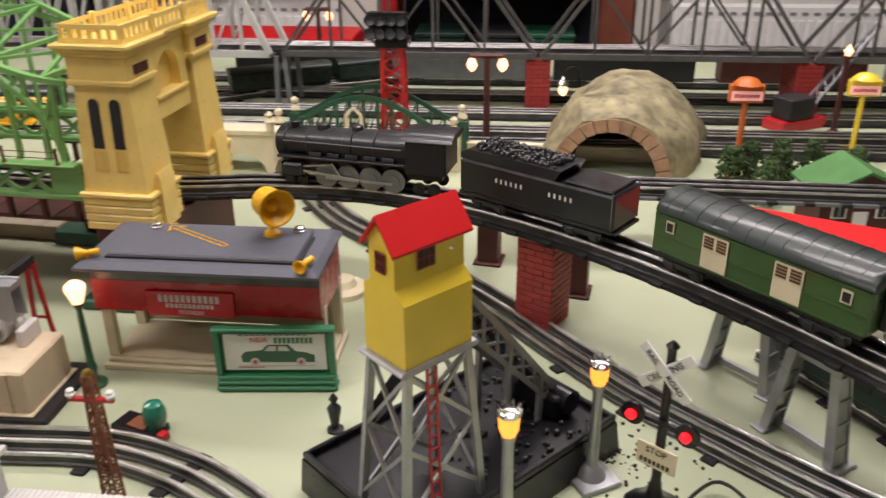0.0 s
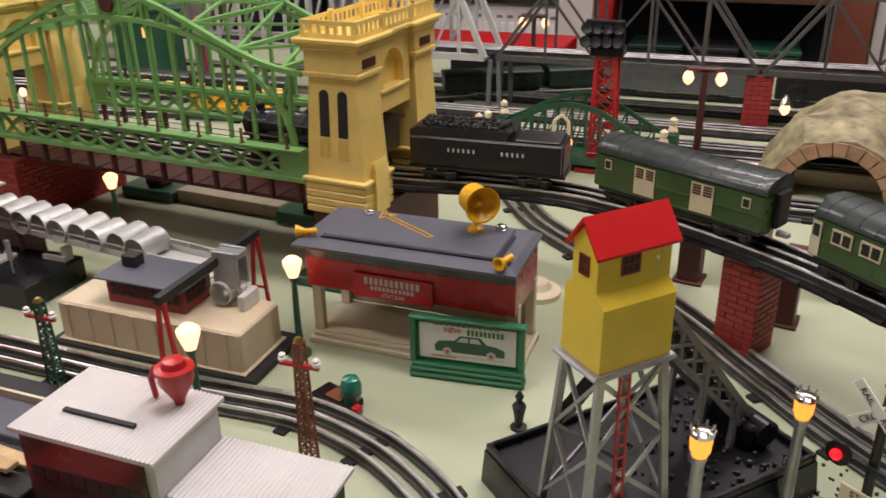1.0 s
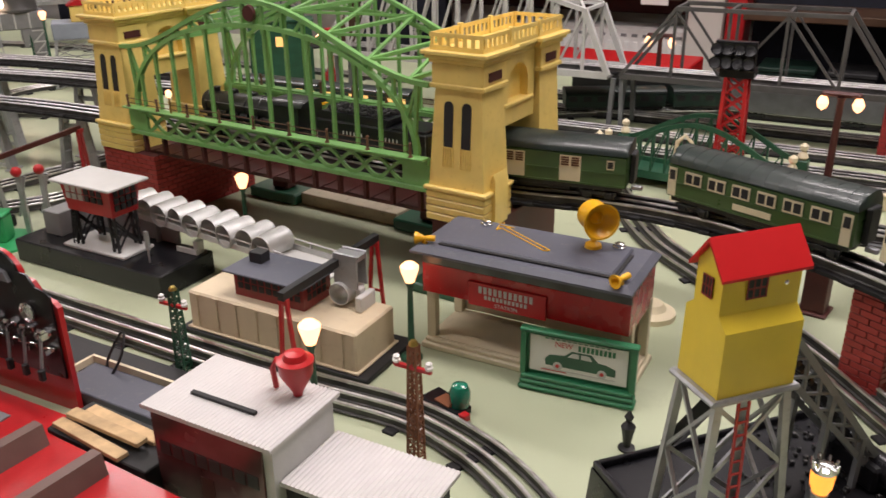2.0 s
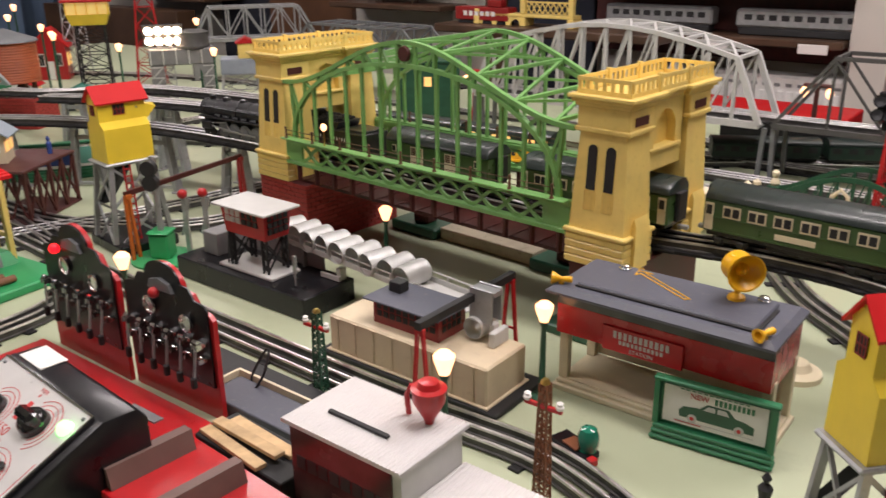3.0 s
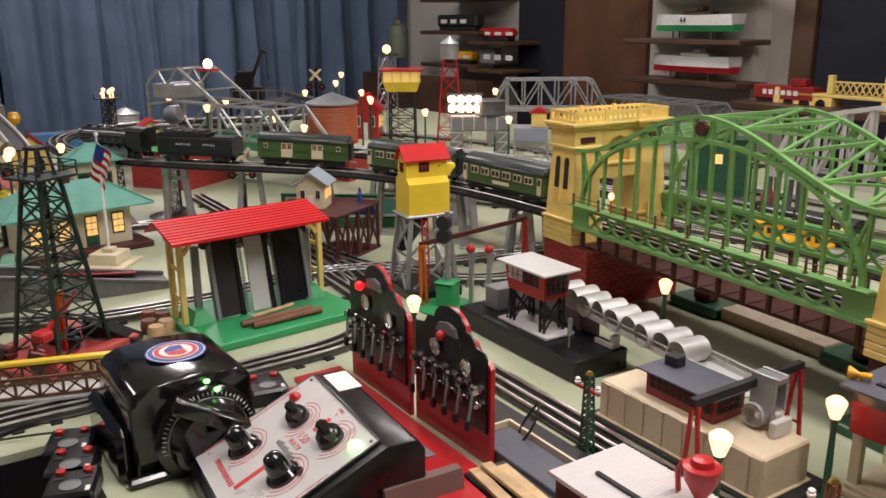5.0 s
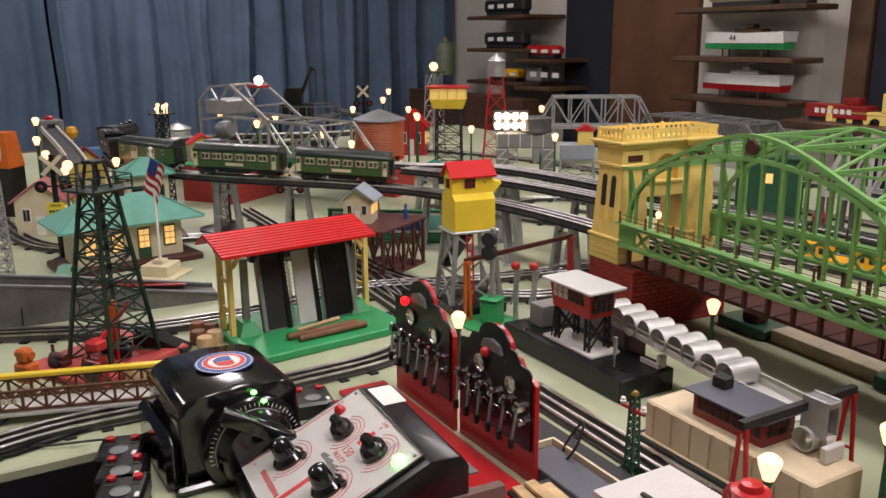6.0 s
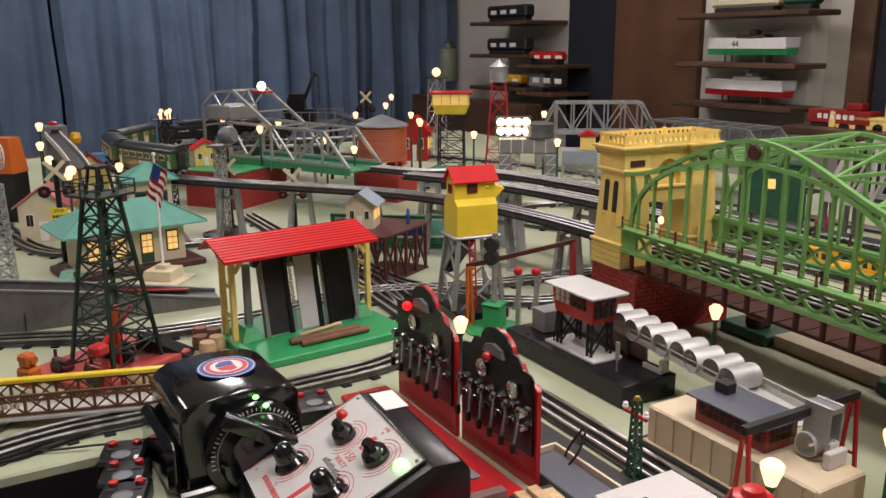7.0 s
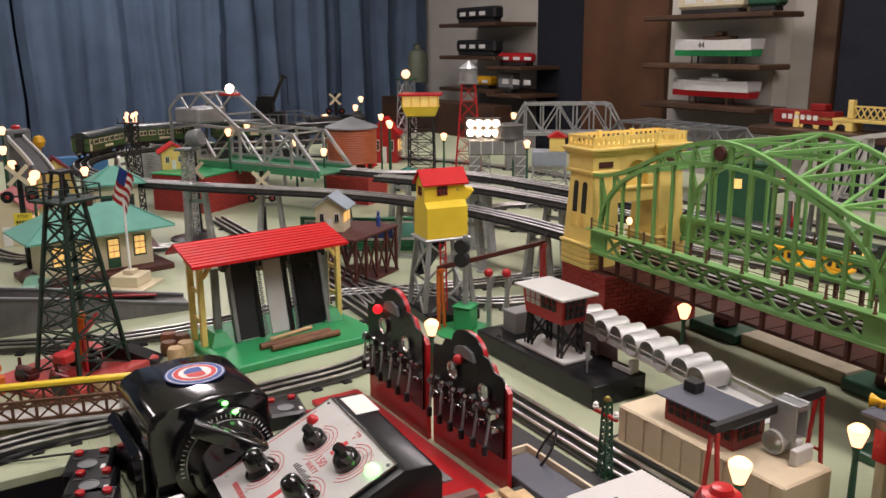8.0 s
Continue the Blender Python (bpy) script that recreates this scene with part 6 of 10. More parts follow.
def tunnel():
    t = thing("tunnel_portal", 0.350, 1.185, 0, -24, "painted plaster rock tunnel with a tan stone arch", "toy tunnel")
    n = 18
    b = NB()
    rg = random.Random(3)
    L = 0.20
    rows = 9
    rings = []
    for j in range(rows + 1):
        y = L * j / rows
        ring = []
        for i in range(n + 1):
            a = math.pi * i / n
            r = 0.090 + 0.014 * noise.noise(Vector((math.cos(a) * 3, math.sin(a) * 3, y * 22))) + 0.026 * math.sin(min(1, j / 4) * math.pi / 2)
            ring.append((r * math.cos(a), y, max(0.0, r * 1.0 * math.sin(a))))
        rings.append([b.verts.new(c) for c in ring])
    inner_ = [[b.verts.new((0.066 * math.cos(math.pi * i / n), L * j / rows, 0.07 * math.sin(math.pi * i / n))) for i in range(n + 1)] for j in range(rows + 1)]
    for R, flip in ((rings, False), (inner_, True)):
        for A, B in zip(R, R[1:]):
            for i in range(n):
                b.faces.new((A[i], A[i + 1], B[i + 1], B[i]))
    # black inner shell: the shade inside the tunnel, put into its colour
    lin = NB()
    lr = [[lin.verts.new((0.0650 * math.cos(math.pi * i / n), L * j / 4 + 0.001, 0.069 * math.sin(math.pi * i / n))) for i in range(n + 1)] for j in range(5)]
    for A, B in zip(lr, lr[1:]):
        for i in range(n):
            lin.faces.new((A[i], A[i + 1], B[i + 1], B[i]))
    for A, B in ((rings[0], inner_[0]), (rings[-1], inner_[-1])):
        for i in range(n):
            b.faces.new((A[i], A[i + 1], B[i + 1], B[i]))
    for R0, R1 in ((0, 0), (n, n)):
        for j in range(rows):
            b.faces.new((rings[j][R0], rings[j + 1][R0], inner_[j + 1][R0], inner_[j][R0]))
    part("rock_shell", b, ROCK, t)
    part("lining", lin, MATBLACK, t, "black inner shell that paints the tunnel's inside dark")
    k = 13
    for i in range(k):
        a0, a1 = math.pi * i / k + 0.012, math.pi * (i + 1) / k - 0.012
        b = NB()
        r0, r1 = 0.066, 0.088
        v = [b.verts.new((r * math.cos(a), y, r * math.sin(a) * (1.0 if r > 0.08 else 1.05))) for r in (r0, r1) for a in (a0, a1) for y in (-0.004, -0.0002)]
        bmesh.ops.convex_hull(b, input=v)
        part("arch_stone", b, ROCKFACE, t)


tunnel()


def mast():
    t = thing("floodlight_mast", 0.042, 1.30, 0, -10, "red lattice toy mast with a bank of black floodlights", "toy mast")
    h = 0.175
    b = NB()
    bx(b, -0.035, 0.035, -0.03, 0.03, 0, 0.008, 0.001)
    bx(b, -0.022, 0.022, -0.02, 0.02, 0.0082, 0.03, 0.001)
    part("base", b, RED, t)
    for sx in (-1, 1):
        for sy in (-1, 1):
            b = NB()
            bar(b, (sx * 0.018, sy * 0.016, 0.03), (sx * 0.014, sy * 0.013, h), 0.005)
            part("leg", b, RED, t)
    b = NB()
    for k in range(6):
        z0, z1 = 0.03 + k * 0.024, 0.054 + k * 0.024
        for s in (-1, 1):
            bar(b, (-0.016, s * 0.0145, z0), (0.016, s * 0.0145, z1), 0.0025)
            bar(b, (0.016, s * 0.0145, z0), (-0.016, s * 0.0145, z1), 0.0025)
            bar(b, (s * 0.016, -0.0145, z0), (s * 0.016, 0.0145, z1), 0.0025)
    part("bracing", b, RED, t)
    b = NB()
    bx(b, -0.024, 0.024, -0.018, 0.018, h + 0.0002, h + 0.012, 0.001)
    part("head", b, BLACK, t)
    for i in range(4):
        for j in range(2):
            b = NB()
            m = Matrix.Translation((-0.03 + i * 0.015, -0.022 + 0.006 * j, h + 0.02 + j * 0.018)) @ Matrix.Rotation(radians(65), 4, "X")
            lathe(b, [(0.003, -0.012), (0.007, -0.006), (0.0085, 0.0), (0.0088, 0.004), (0.007, 0.002), (0.001, 0.0015)], 14, (0, 0, 0), m)
            part("floodlight", b, BLACK, t)
    b = NB()
    bx(b, -0.034, 0.022, -0.012, 0.0, h + 0.0122, h + 0.05, 0.001)
    part("lamp_rack", b, BLACK, t)


mast()


def foot_bridge():
    t = thing("foot_bridge", 0.005, 1.31, 0, -16, "dark green arched toy bridge with cream finials", "toy bridge")
    for sy in (-0.035, 0.035):
        b = NB()
        n = 24
        pts = [(-0.13 + 0.26 * i / n, sy, 0.055 + 0.05 * math.sin(math.pi * i / n) ** 1.4) for i in range(n + 1)]
        for p, q in zip(pts, pts[1:]):
            bar(b, p, q, 0.004, 0.007)
        bar(b, (-0.13, sy, 0.02), (0.13, sy, 0.02), 0.004, 0.012)
        part("arch_rib", b, DKGREEN, t)
        for i in range(2, n - 1, 2):
            b = NB()
            bar(b, (pts[i][0], sy, 0.026), pts[i], 0.003)
            part("upright", b, DKGREEN, t)
        for i in range(2, n - 1, 2):
            b = NB()
            bar(b, (pts[i][0], sy, 0.026), pts[min(i + 2, n)], 0.002)
            part("brace", b, DKGREEN, t)
        for x in (-0.136, 0.136):
            b = NB()
            bx(b, x - 0.009, x + 0.009, sy - 0.009, sy + 0.009, 0, 0.058, 0.001)
            p_ = part("post", b, DKGREEN if sy > 0 else CREAM, t)
            b = NB()
            lathe(b, [(0.005, 0), (0.008, 0.004), (0.006, 0.009), (0.003, 0.012), (0.006, 0.016), (0.006, 0.021), (0.001, 0.025)], 12, (x, sy, 0.0582))
            part("finial", b, CREAM, p_, "turned cream finial")
    b = NB()
    bx(b, -0.127, 0.127, -0.03, 0.03, 0.012, 0.02)
    part("deck", b, DKGREEN, t)
    t = thing("approach_ramp", -0.183, 1.29, 0, -10, "cream arched approach wall of a toy bridge", "toy bridge")
    b = NB()
    prism(b, [(-0.05, 0), (-0.05, 0.058), (0.05, 0.058), (0.05, 0.0), (0.036, 0.0)] + [(0.036 * math.cos(math.pi * i / 8), 0.03 * math.sin(math.pi * i / 8)) for i in range(1, 8)] + [(-0.036, 0.0)], -0.03, 0.03)
    part("arch_wall", b, CREAM, t)
    b = NB()
    bx(b, -0.052, 0.052, -0.032, -0.027, 0.0582, 0.066, 0.001)
    part("kerb", b, CREAM, t)
    for x in (-0.047, 0.047):
        b = NB()
        lathe(b, [(0.006, 0), (0.006, 0.012), (0.008, 0.014), (0.004, 0.019), (0.006, 0.024), (0.001, 0.029)], 12, (x, -0.03, 0.0662))
        part("finial", b, CREAM, t)


foot_bridge()
# long cream fence rail beyond the tracks
p = room(0.12, 1.255).translation
b = NB()
bx(b, -0.19, 0.19, -0.004, 0.004, 0.0, 0.02, 0.001)
bx(b, -0.19, 0.19, -0.006, 0.006, 0.0202, 0.024, 0.001)
single("parapet_wall", b, CREAM, "low cream parapet wall beside the tracks", "low wall", at=pose(0.31, 1.27, 0, 0, 0, -12))


def double_lamp(x, y):
    t = thing("double_lamp", x, y, 0, -10, "red toy lamp post with two lit hanging bulbs", "toy street lamp", "street lamps")
    b = NB()
    lathe(b, [(0.013, 0), (0.013, 0.004), (0.006, 0.01), (0.0045, 0.135), (0.007, 0.14)], 12)
    part("post", b, MAROON, t)
    b = NB()
    bx(b, -0.028, 0.028, -0.005, 0.005, 0.1402, 0.148, 0.003)
    part("arm", b, MAROON, t)
    for s in (-1, 1):
        b = NB()
        lathe(b, [(0.001, -0.021), (0.006, -0.017), (0.0085, -0.010), (0.006, -0.003), (0.004, 0)], 12, (s * 0.024, 0, 0.14))
        part("bulb", b, GLOW, t, "lit frosted bulb")


double_lamp(0.19, 1.36)
double_lamp(-0.10, 1.85)


def gooseneck_lamp(x, y, rz=0):
    t = thing("gooseneck_lamp", x, y, 0, rz, "black gooseneck toy lamp with a lit bulb", "toy street lamp", "street lamps")
    b = NB()
    bx(b, -0.02, 0.02, -0.02, 0.02, 0, 0.006, 0.001)
    part("base", b, SILVER, t)
    b = NB()
    cyl(b, (0.012, 0, 0.006), (0.012, 0, 0.085), 0.0028, n=8)
    tube(b, [(0.012 - 0.014 + 0.014 * math.cos(a), 0, 0.085 + 0.014 * math.sin(a)) for a in [math.pi * i / 8 for i in range(9)]], 0.0024, 8)
    part("neck", b, BLACK, t)
    b = NB()
    lathe(b, [(0.001, 0.05), (0.006, 0.054), (0.0085, 0.062), (0.005, 0.070), (0.0035, 0.073)], 12, (-0.016, 0, 0))
    part("bulb", b, GLOW, t, "lit bulb")
    b = NB()
    lathe(b, [(0.011, 0.069), (0.0095, 0.074), (0.004, 0.080), (0.002, 0.086)], 14, (-0.016, 0, 0))
    part("shade", b, CHROME, t)


gooseneck_lamp(0.352, 1.46)


def sign_lamp(x, y, h, post, top, label):
    t = thing("station_sign", x, y, 0, -10, label, "toy sign", "lit station signs")
    b = NB()
    lathe(b, [(0.012, 0), (0.012, 0.003), (0.0045, 0.008), (0.004, h - 0.03)], 10)
    part("post", b, post, t)
    b = NB()
    bx(b, -0.024, 0.024, -0.005, 0.005, h - 0.03, h - 0.004, 0.002)
    bd = part("sign_box", b, top, t)
    b = NB()
    bx(b, -0.021, 0.021, -0.0062, -0.0051, h - 0.026, h - 0.013)
    sg = part("sign_face", b, mat("pink_lit_sign_face", (0.9, 0.42, 0.38), 0.5, glow=0.45), bd, "glowing pinkish sign face")
    b = NB()
    for i in range(7):
        bx(b, -0.017 + i * 0.005, -0.0135 + i * 0.005, -0.0068, -0.0063, h - 0.022, h - 0.017)
    part("lettering", b, REDINK, sg)
    b = NB()
    lathe(b, [(0.02, h - 0.0038), (0.012, h + 0.004), (0.001, h + 0.007)], 12)
    part("cap", b, top, t)


sign_lamp(0.528, 1.165, 0.142, ORANGE, ORANGE, "orange toy station sign with a glowing face")
sign_lamp(0.745, 1.24, 0.125, YEL2, YEL2, "yellow toy station sign with a glowing face")


def fire_lamp(x, y, h, z=0.0):
    t = thing("beacon_lamp", x, y, z, 0, "dark toy lamp post with a bright lit bulb on top", "toy street lamp", "street lamps")
    b = NB()
    lathe(b, [(0.012, 0), (0.012, 0.003), (0.005, 0.008), (0.0042, h - 0.02), (0.009, h - 0.017), (0.009, h - 0.014)], 10)
    part("post", b, MAROON, t)
    b = NB()
    lathe(b, [(0.004, h - 0.0138), (0.007, h - 0.006), (0.003, h), (0.0005, h + 0.004)], 10)
    part("bulb", b, GLOW, t, "bright lit bulb")
    return t


p = room(0.53, 1.47).translation
fire_lamp(p.x, p.y, 0.145)


def cottage(x, y, rz, w, d, h, wall, roof, label):
    t = thing("toy_house", x, y, 0, rz, label, "toy house", "toy houses")
    b = NB()
    prism(b, [(-w / 2, 0), (w / 2, 0), (w / 2, h), (0, h * 1.45), (-w / 2, h)], -d / 2, d / 2)
    wl = part("wall", b, wall, t)
    for s in (-1, 1):
        b = NB()
        v = [b.verts.new(c) for c in ((0, -d / 2 - 0.008, h * 1.47), (0, d / 2 + 0.008, h * 1.47), (s * (w / 2 + 0.01), -d / 2 - 0.008, h * 0.93), (s * (w / 2 + 0.01), d / 2 + 0.008, h * 0.93), (0, -d / 2 - 0.008, h * 1.53), (0, d / 2 + 0.008, h * 1.53), (s * (w / 2 + 0.01), -d / 2 - 0.008, h * 0.98), (s * (w / 2 + 0.01), d / 2 + 0.008, h * 0.98))]
        bmesh.ops.convex_hull(b, input=v)
        part("roof_slope", b, roof, t)
    for xx in (-w * 0.27, w * 0.27):
        b = NB()
        bx(b, xx - w * 0.09, xx + w * 0.09, -d / 2 - 0.0012, -d / 2 - 0.0002, h * 0.4, h * 0.78)
        wd = part("window", b, WHITE, wl)
        b = NB()
        bx(b, xx - w * 0.07, xx - w * 0.005, -d / 2 - 0.0018, -d / 2 - 0.0013, h * 0.43, h * 0.75)
        bx(b, xx + w * 0.005, xx + w * 0.07, -d / 2 - 0.0018, -d / 2 - 0.0013, h * 0.43, h * 0.75)
        part("window_pane", b, MATBLACK, wd)
    b = NB()
    bx(b, -w * 0.09, w * 0.09, -d / 2 - 0.0012, -d / 2 - 0.0002, 0.001, h * 0.55)
    part("door", b, WHITE, wl)
    for yy in (-d / 4, d / 4):
        b = NB()
        bx(b, w / 2 + 0.0002, w / 2 + 0.0012, yy - 0.01, yy + 0.01, h * 0.4, h * 0.78)
        part("window", b, GLOWWIN, wl)
    return t


cottage(0.60, 0.99, -5, 0.10, 0.07, 0.055, MAROON, mat("leaf_green_roof", (0.07, 0.20, 0.055), 0.5, var=0.2), "dark red toy house with a green gable roof")
rg = random.Random(11)
for x, y in ((0.525, 1.06), (0.565, 1.10), (0.50, 1.12), (0.535, 1.14), (0.585, 1.15), (0.63, 1.14), (0.67, 1.10)):
    t = thing("toy_bush", x, y, 0, 0, "green foam toy bush beside a house", "toy bush", "bushes")
    b = NB()
    cyl(b, (0, 0, 0), (0, 0, 0.03), 0.002, n=6)
    part("trunk", b, BROWN, t)
    b = NB()
    for _ in range(260):
        a, z = rg.uniform(0, 6.3), rg.uniform(0.006, 0.062)
        r = rg.uniform(0.2, 1) * 0.026 * (1.1 - z * 11)  if z > 0.03 else rg.uniform(0.2, 1) * 0.022
        k = rg.uniform(0.0016, 0.0036)
        ball(b, (r * math.cos(a), r * math.sin(a), z), k, 4)
    part("crown", b, LEAF, t)


def crane_toy():
    t = thing("crane_car", 0.73, 1.40, 0, 20, "red toy crane with a long grey lattice boom", "toy crane")
    b = NB()
    bx(b, -0.05, 0.05, -0.024, 0.024, 0.0, 0.018, 0.001)
    part("base", b, RED, t)
    b = NB()
    bx(b, -0.035, 0.02, -0.022, 0.022, 0.0182, 0.055, 0.002)
    part("cab", b, MATBLACK, t)
    b = NB()
    for s in (-1, 1):
        bar(b, (0.02, s * 0.012, 0.03), (0.16, s * 0.004, 0.16), 0.004)
    for k in range(9):
        f0, f1 = k / 9, (k + 1) / 9
        bar(b, (0.02 + 0.14 * f0, -0.012 + 0.008 * f0, 0.03 + 0.13 * f0), (0.02 + 0.14 * f1, 0.012 - 0.008 * f1, 0.03 + 0.13 * f1), 0.002)
    part("boom", b, STEELGREY, t)


crane_toy()

# elevated side line on the right, coming out over the house
railway([(0.16, 0.975, 0.085), (0.30, 0.945, 0.085), (0.45, 0.915, 0.085), (0.62, 0.88, 0.085), (0.9, 0.82, 0.085)], "elevated side track on posts", 0.04, STEELGREY)
for x, y in ((0.22, 0.962), (0.42, 0.922), (0.66, 0.872)):
    t = thing("trestle_post", x, y, 0, -10, "pale grey plastic track support post", "track support", "track supports")
    b = NB()
    bx(b, -0.012, 0.012, -0.02, 0.02, 0.0, 0.004, 0.001)
    bx(b, -0.007, 0.007, -0.012, 0.012, 0.0042, 0.066, 0.002)
    bx(b, -0.01, 0.01, -0.022, 0.022, 0.0662, 0.0705, 0.001)
    part("column", b, LIGHTGREY, t)
# red-roofed platform next to the line
t = thing("platform_shelter", 0.475, 0.74, 0, -33, "toy platform shelter with a flat bright red roof", "toy shelter")
b = NB()
bx(b, -0.13, 0.13, -0.04, 0.04, 0.088, 0.093, 0.001)
part("roof", b, BRIGHTRED, t)
for x in (-0.11, 0.11):
    b = NB()
    bx(b, x - 0.006, x + 0.006, -0.02, 0.02, 0, 0.0878, 0.001)
    part("post", b, MAROON, t)

# supports of the main line
t = thing("brick_pier", 0.172, 0.786, 0, -40, "red painted brick pier under the elevated track", "brick pier", "brick piers")
brick_pier(t, -0.02, 0.02, -0.02, 0.02, 0, 0.0975, 15)


def a_frame(x, y, rz, h=0.097, label="grey metal A-frame trestle under the elevated track"):
    t = thing("trestle", x, y, 0, rz, label, "track trestle", "trestles")
    for s in (-1, 1):
        b = NB()
        v = [b.verts.new((x, s * (y + e), z)) for x, y, z, e in [(q * w, y, z, e) for q in (-1, 1) for e in (-0.002, 0.002) for w, y, z in ((0.0095, 0.031, 0.003), (0.0065, 0.018, h - 0.004))]]
        bmesh.ops.convex_hull(b, input=v)
        for q in (-1, 1):
            bar(b, (q * 0.0088, s * 0.030, 0.003), (q * 0.0062, s * 0.0175, h - 0.004), 0.002, 0.008)
        for f in (0.2, 0.4, 0.6, 0.8):
            bar(b, (-0.008, s * (0.0305 - 0.013 * f), h * f), (0.008, s * (0.0305 - 0.013 * f), h * f), 0.008, 0.002)
        part("leg", b, SILVER, t)
        b = NB()
        bx(b, -0.015, 0.015, s * 0.032 - 0.007, s * 0.032 + 0.007, 0, 0.003, 0.001)
        part("foot", b, SILVER, t)
    b = NB()
    bar(b, (0.004, -0.030, 0.006), (0.004, 0.030, 0.006), 0.004, 0.006)
    part("foot_bar", b, SILVER, t)
    b = NB()
    bar(b, (0, -0.022, h * 0.82), (0, 0.022, h * 0.82), 0.004, 0.008)
    part("brace", b, SILVER, t)
    b = NB()
    bx(b, -0.008, 0.008, -0.026, 0.026, h - 0.004, h, 0.001)
    part("cap", b, SILVER, t)
    return t


a_frame(0.338, 0.568, 26)
a_frame(0.327, 0.665, 32, 0.097)
a_frame(0.06, 0.868, 60)
for x, y, r, h in ((-0.95, 1.098, -4, 0.102), (-1.12, 1.094, 8, 0.108), (-1.26, 1.055, 20, 0.114), (-1.39, 0.98, 35, 0.12), (-1.50, 0.884, 42, 0.127), (-1.63, 0.786, 35, 0.13), (-1.8, 0.707, 15, 0.132), (-2.0, 0.691, 0, 0.132), (-2.2, 0.765, -35, 0.132), (-2.31, 0.9, -70, 0.132), (-2.31, 1.15, -100, 0.132), (-2.2, 1.32, -130, 0.132)):
    a_frame(x, y, r + 90, h)


# ---- the level crossing in front ----
def crossing(x, y, rz):
    t = thing("crossing_signal", x, y, 0, rz, "black toy crossing signal with crossbuck and lit red lenses", "crossing signal")
    b = NB()
    lathe(b, [(0.022, 0), (0.022, 0.004), (0.012, 0.010), (0.006, 0.016), (0.0035, 0.03), (0.003, 0.135), (0.0045, 0.138), (0.001, 0.142)], 14)
    part("post", b, BLACK, t)
    for s in (-1, 1):
        b = NB()
        m = Matrix.Translation((0, -0.006, 0.121)) @ Matrix.Rotation(radians(s * 42), 4, "Y")
        bx(b, -0.0235, 0.0235, -0.0008 - 0.0009 * s, 0.0004 - 0.0009 * s, -0.0038, 0.0038, 0, m)
        bd = part("crossbuck_blade", b, WHITE, t, "white crossbuck blade lettered in black")
        if s > 0:
            words("lettering", "RAIL      ROAD", 0.0056, BLACKINK, bd, m @ pose(0, -0.002, 0, 90, 0, 0))
        else:
            words("lettering", "CROSSING", 0.0064, BLACKINK, bd, m @ pose(0, -0.001, 0, 90, 0, 0))
        b = NB()
        bar(b, (0, -0.004, 0.080), (s * 0.020, -0.004, 0.080), 0.003)
        m = Matrix.Translation((s * 0.020, -0.006, 0.080)) @ Matrix.Rotation(radians(90), 4, "X")
        lathe(b, [(0.0085, -0.002), (0.0085, 0.001), (0.005, 0.0012)], 18, (0, 0, 0), m)
        hd = part("lamp_disc", b, BLACK, t)
        b = NB()
        lathe(b, [(0.0036, 0.0014), (0.0036, 0.004), (0.002, 0.0056), (0.0003, 0.006)], 14, (0, 0, 0), m)
        part("lens", b, GLOWRED, hd, "glowing red lens")
    b = NB()
    bx(b, -0.0145, 0.0145, -0.0052, -0.0038, 0.042, 0.060)
    sg = part("stop_plate", b, CREAM, t, "small cream plate lettered in black")
    words("lettering", "STOP", 0.0066, BLACKINK, sg, pose(0, -0.0054, 0.0555, 90, 0, 0))
    b = NB()
    for i in range(7):
        bx(b, -0.0115 + i * 0.0033, -0.0095 + i * 0.0033, -0.0057, -0.0053, 0.0445, 0.048)
    part("lettering", b, BLACKINK, sg)


crossing(0.198, 0.507, -46)


def amber_lamp(x, y, h):
    t = thing("street_lamp", x, y, 0, 20, "grey toy street lamp with a glowing amber glass and crown", "toy street lamp", "street lamps")
    b = NB()
    bx(b, -0.017, 0.017, -0.017, 0.017, 0, 0.004, 0.001)
    lathe(b, [(0.011, 0.004), (0.009, 0.010), (0.0045, 0.014), (0.0036, h - 0.028), (0.005, h - 0.0208)], 12)
    part("post", b, SILVER, t)
    b = NB()
    lathe(b, [(0.0042, h - 0.0205), (0.0062, h - 0.016), (0.0067, h - 0.008), (0.0064, h - 0.006)], 14)
    part("globe", b, GLOWDIM, t, "glowing amber glass")
    b = NB()
    lathe(b, [(0.0070, h - 0.0058), (0.0072, h - 0.003), (0.0035, h - 0.001)], 14)
    for k in range(8):
        a = math.pi * k / 4
        cyl(b, (0.0063 * math.cos(a), 0.0063 * math.sin(a), h - 0.004), (0.0074 * math.cos(a), 0.0074 * math.sin(a), h + 0.0005), 0.0014, 0.0008, 6)
    part("crown", b, CHROME, t)


amber_lamp(0.163, 0.545, 0.106)
amber_lamp(0.086, 0.468, 0.126)


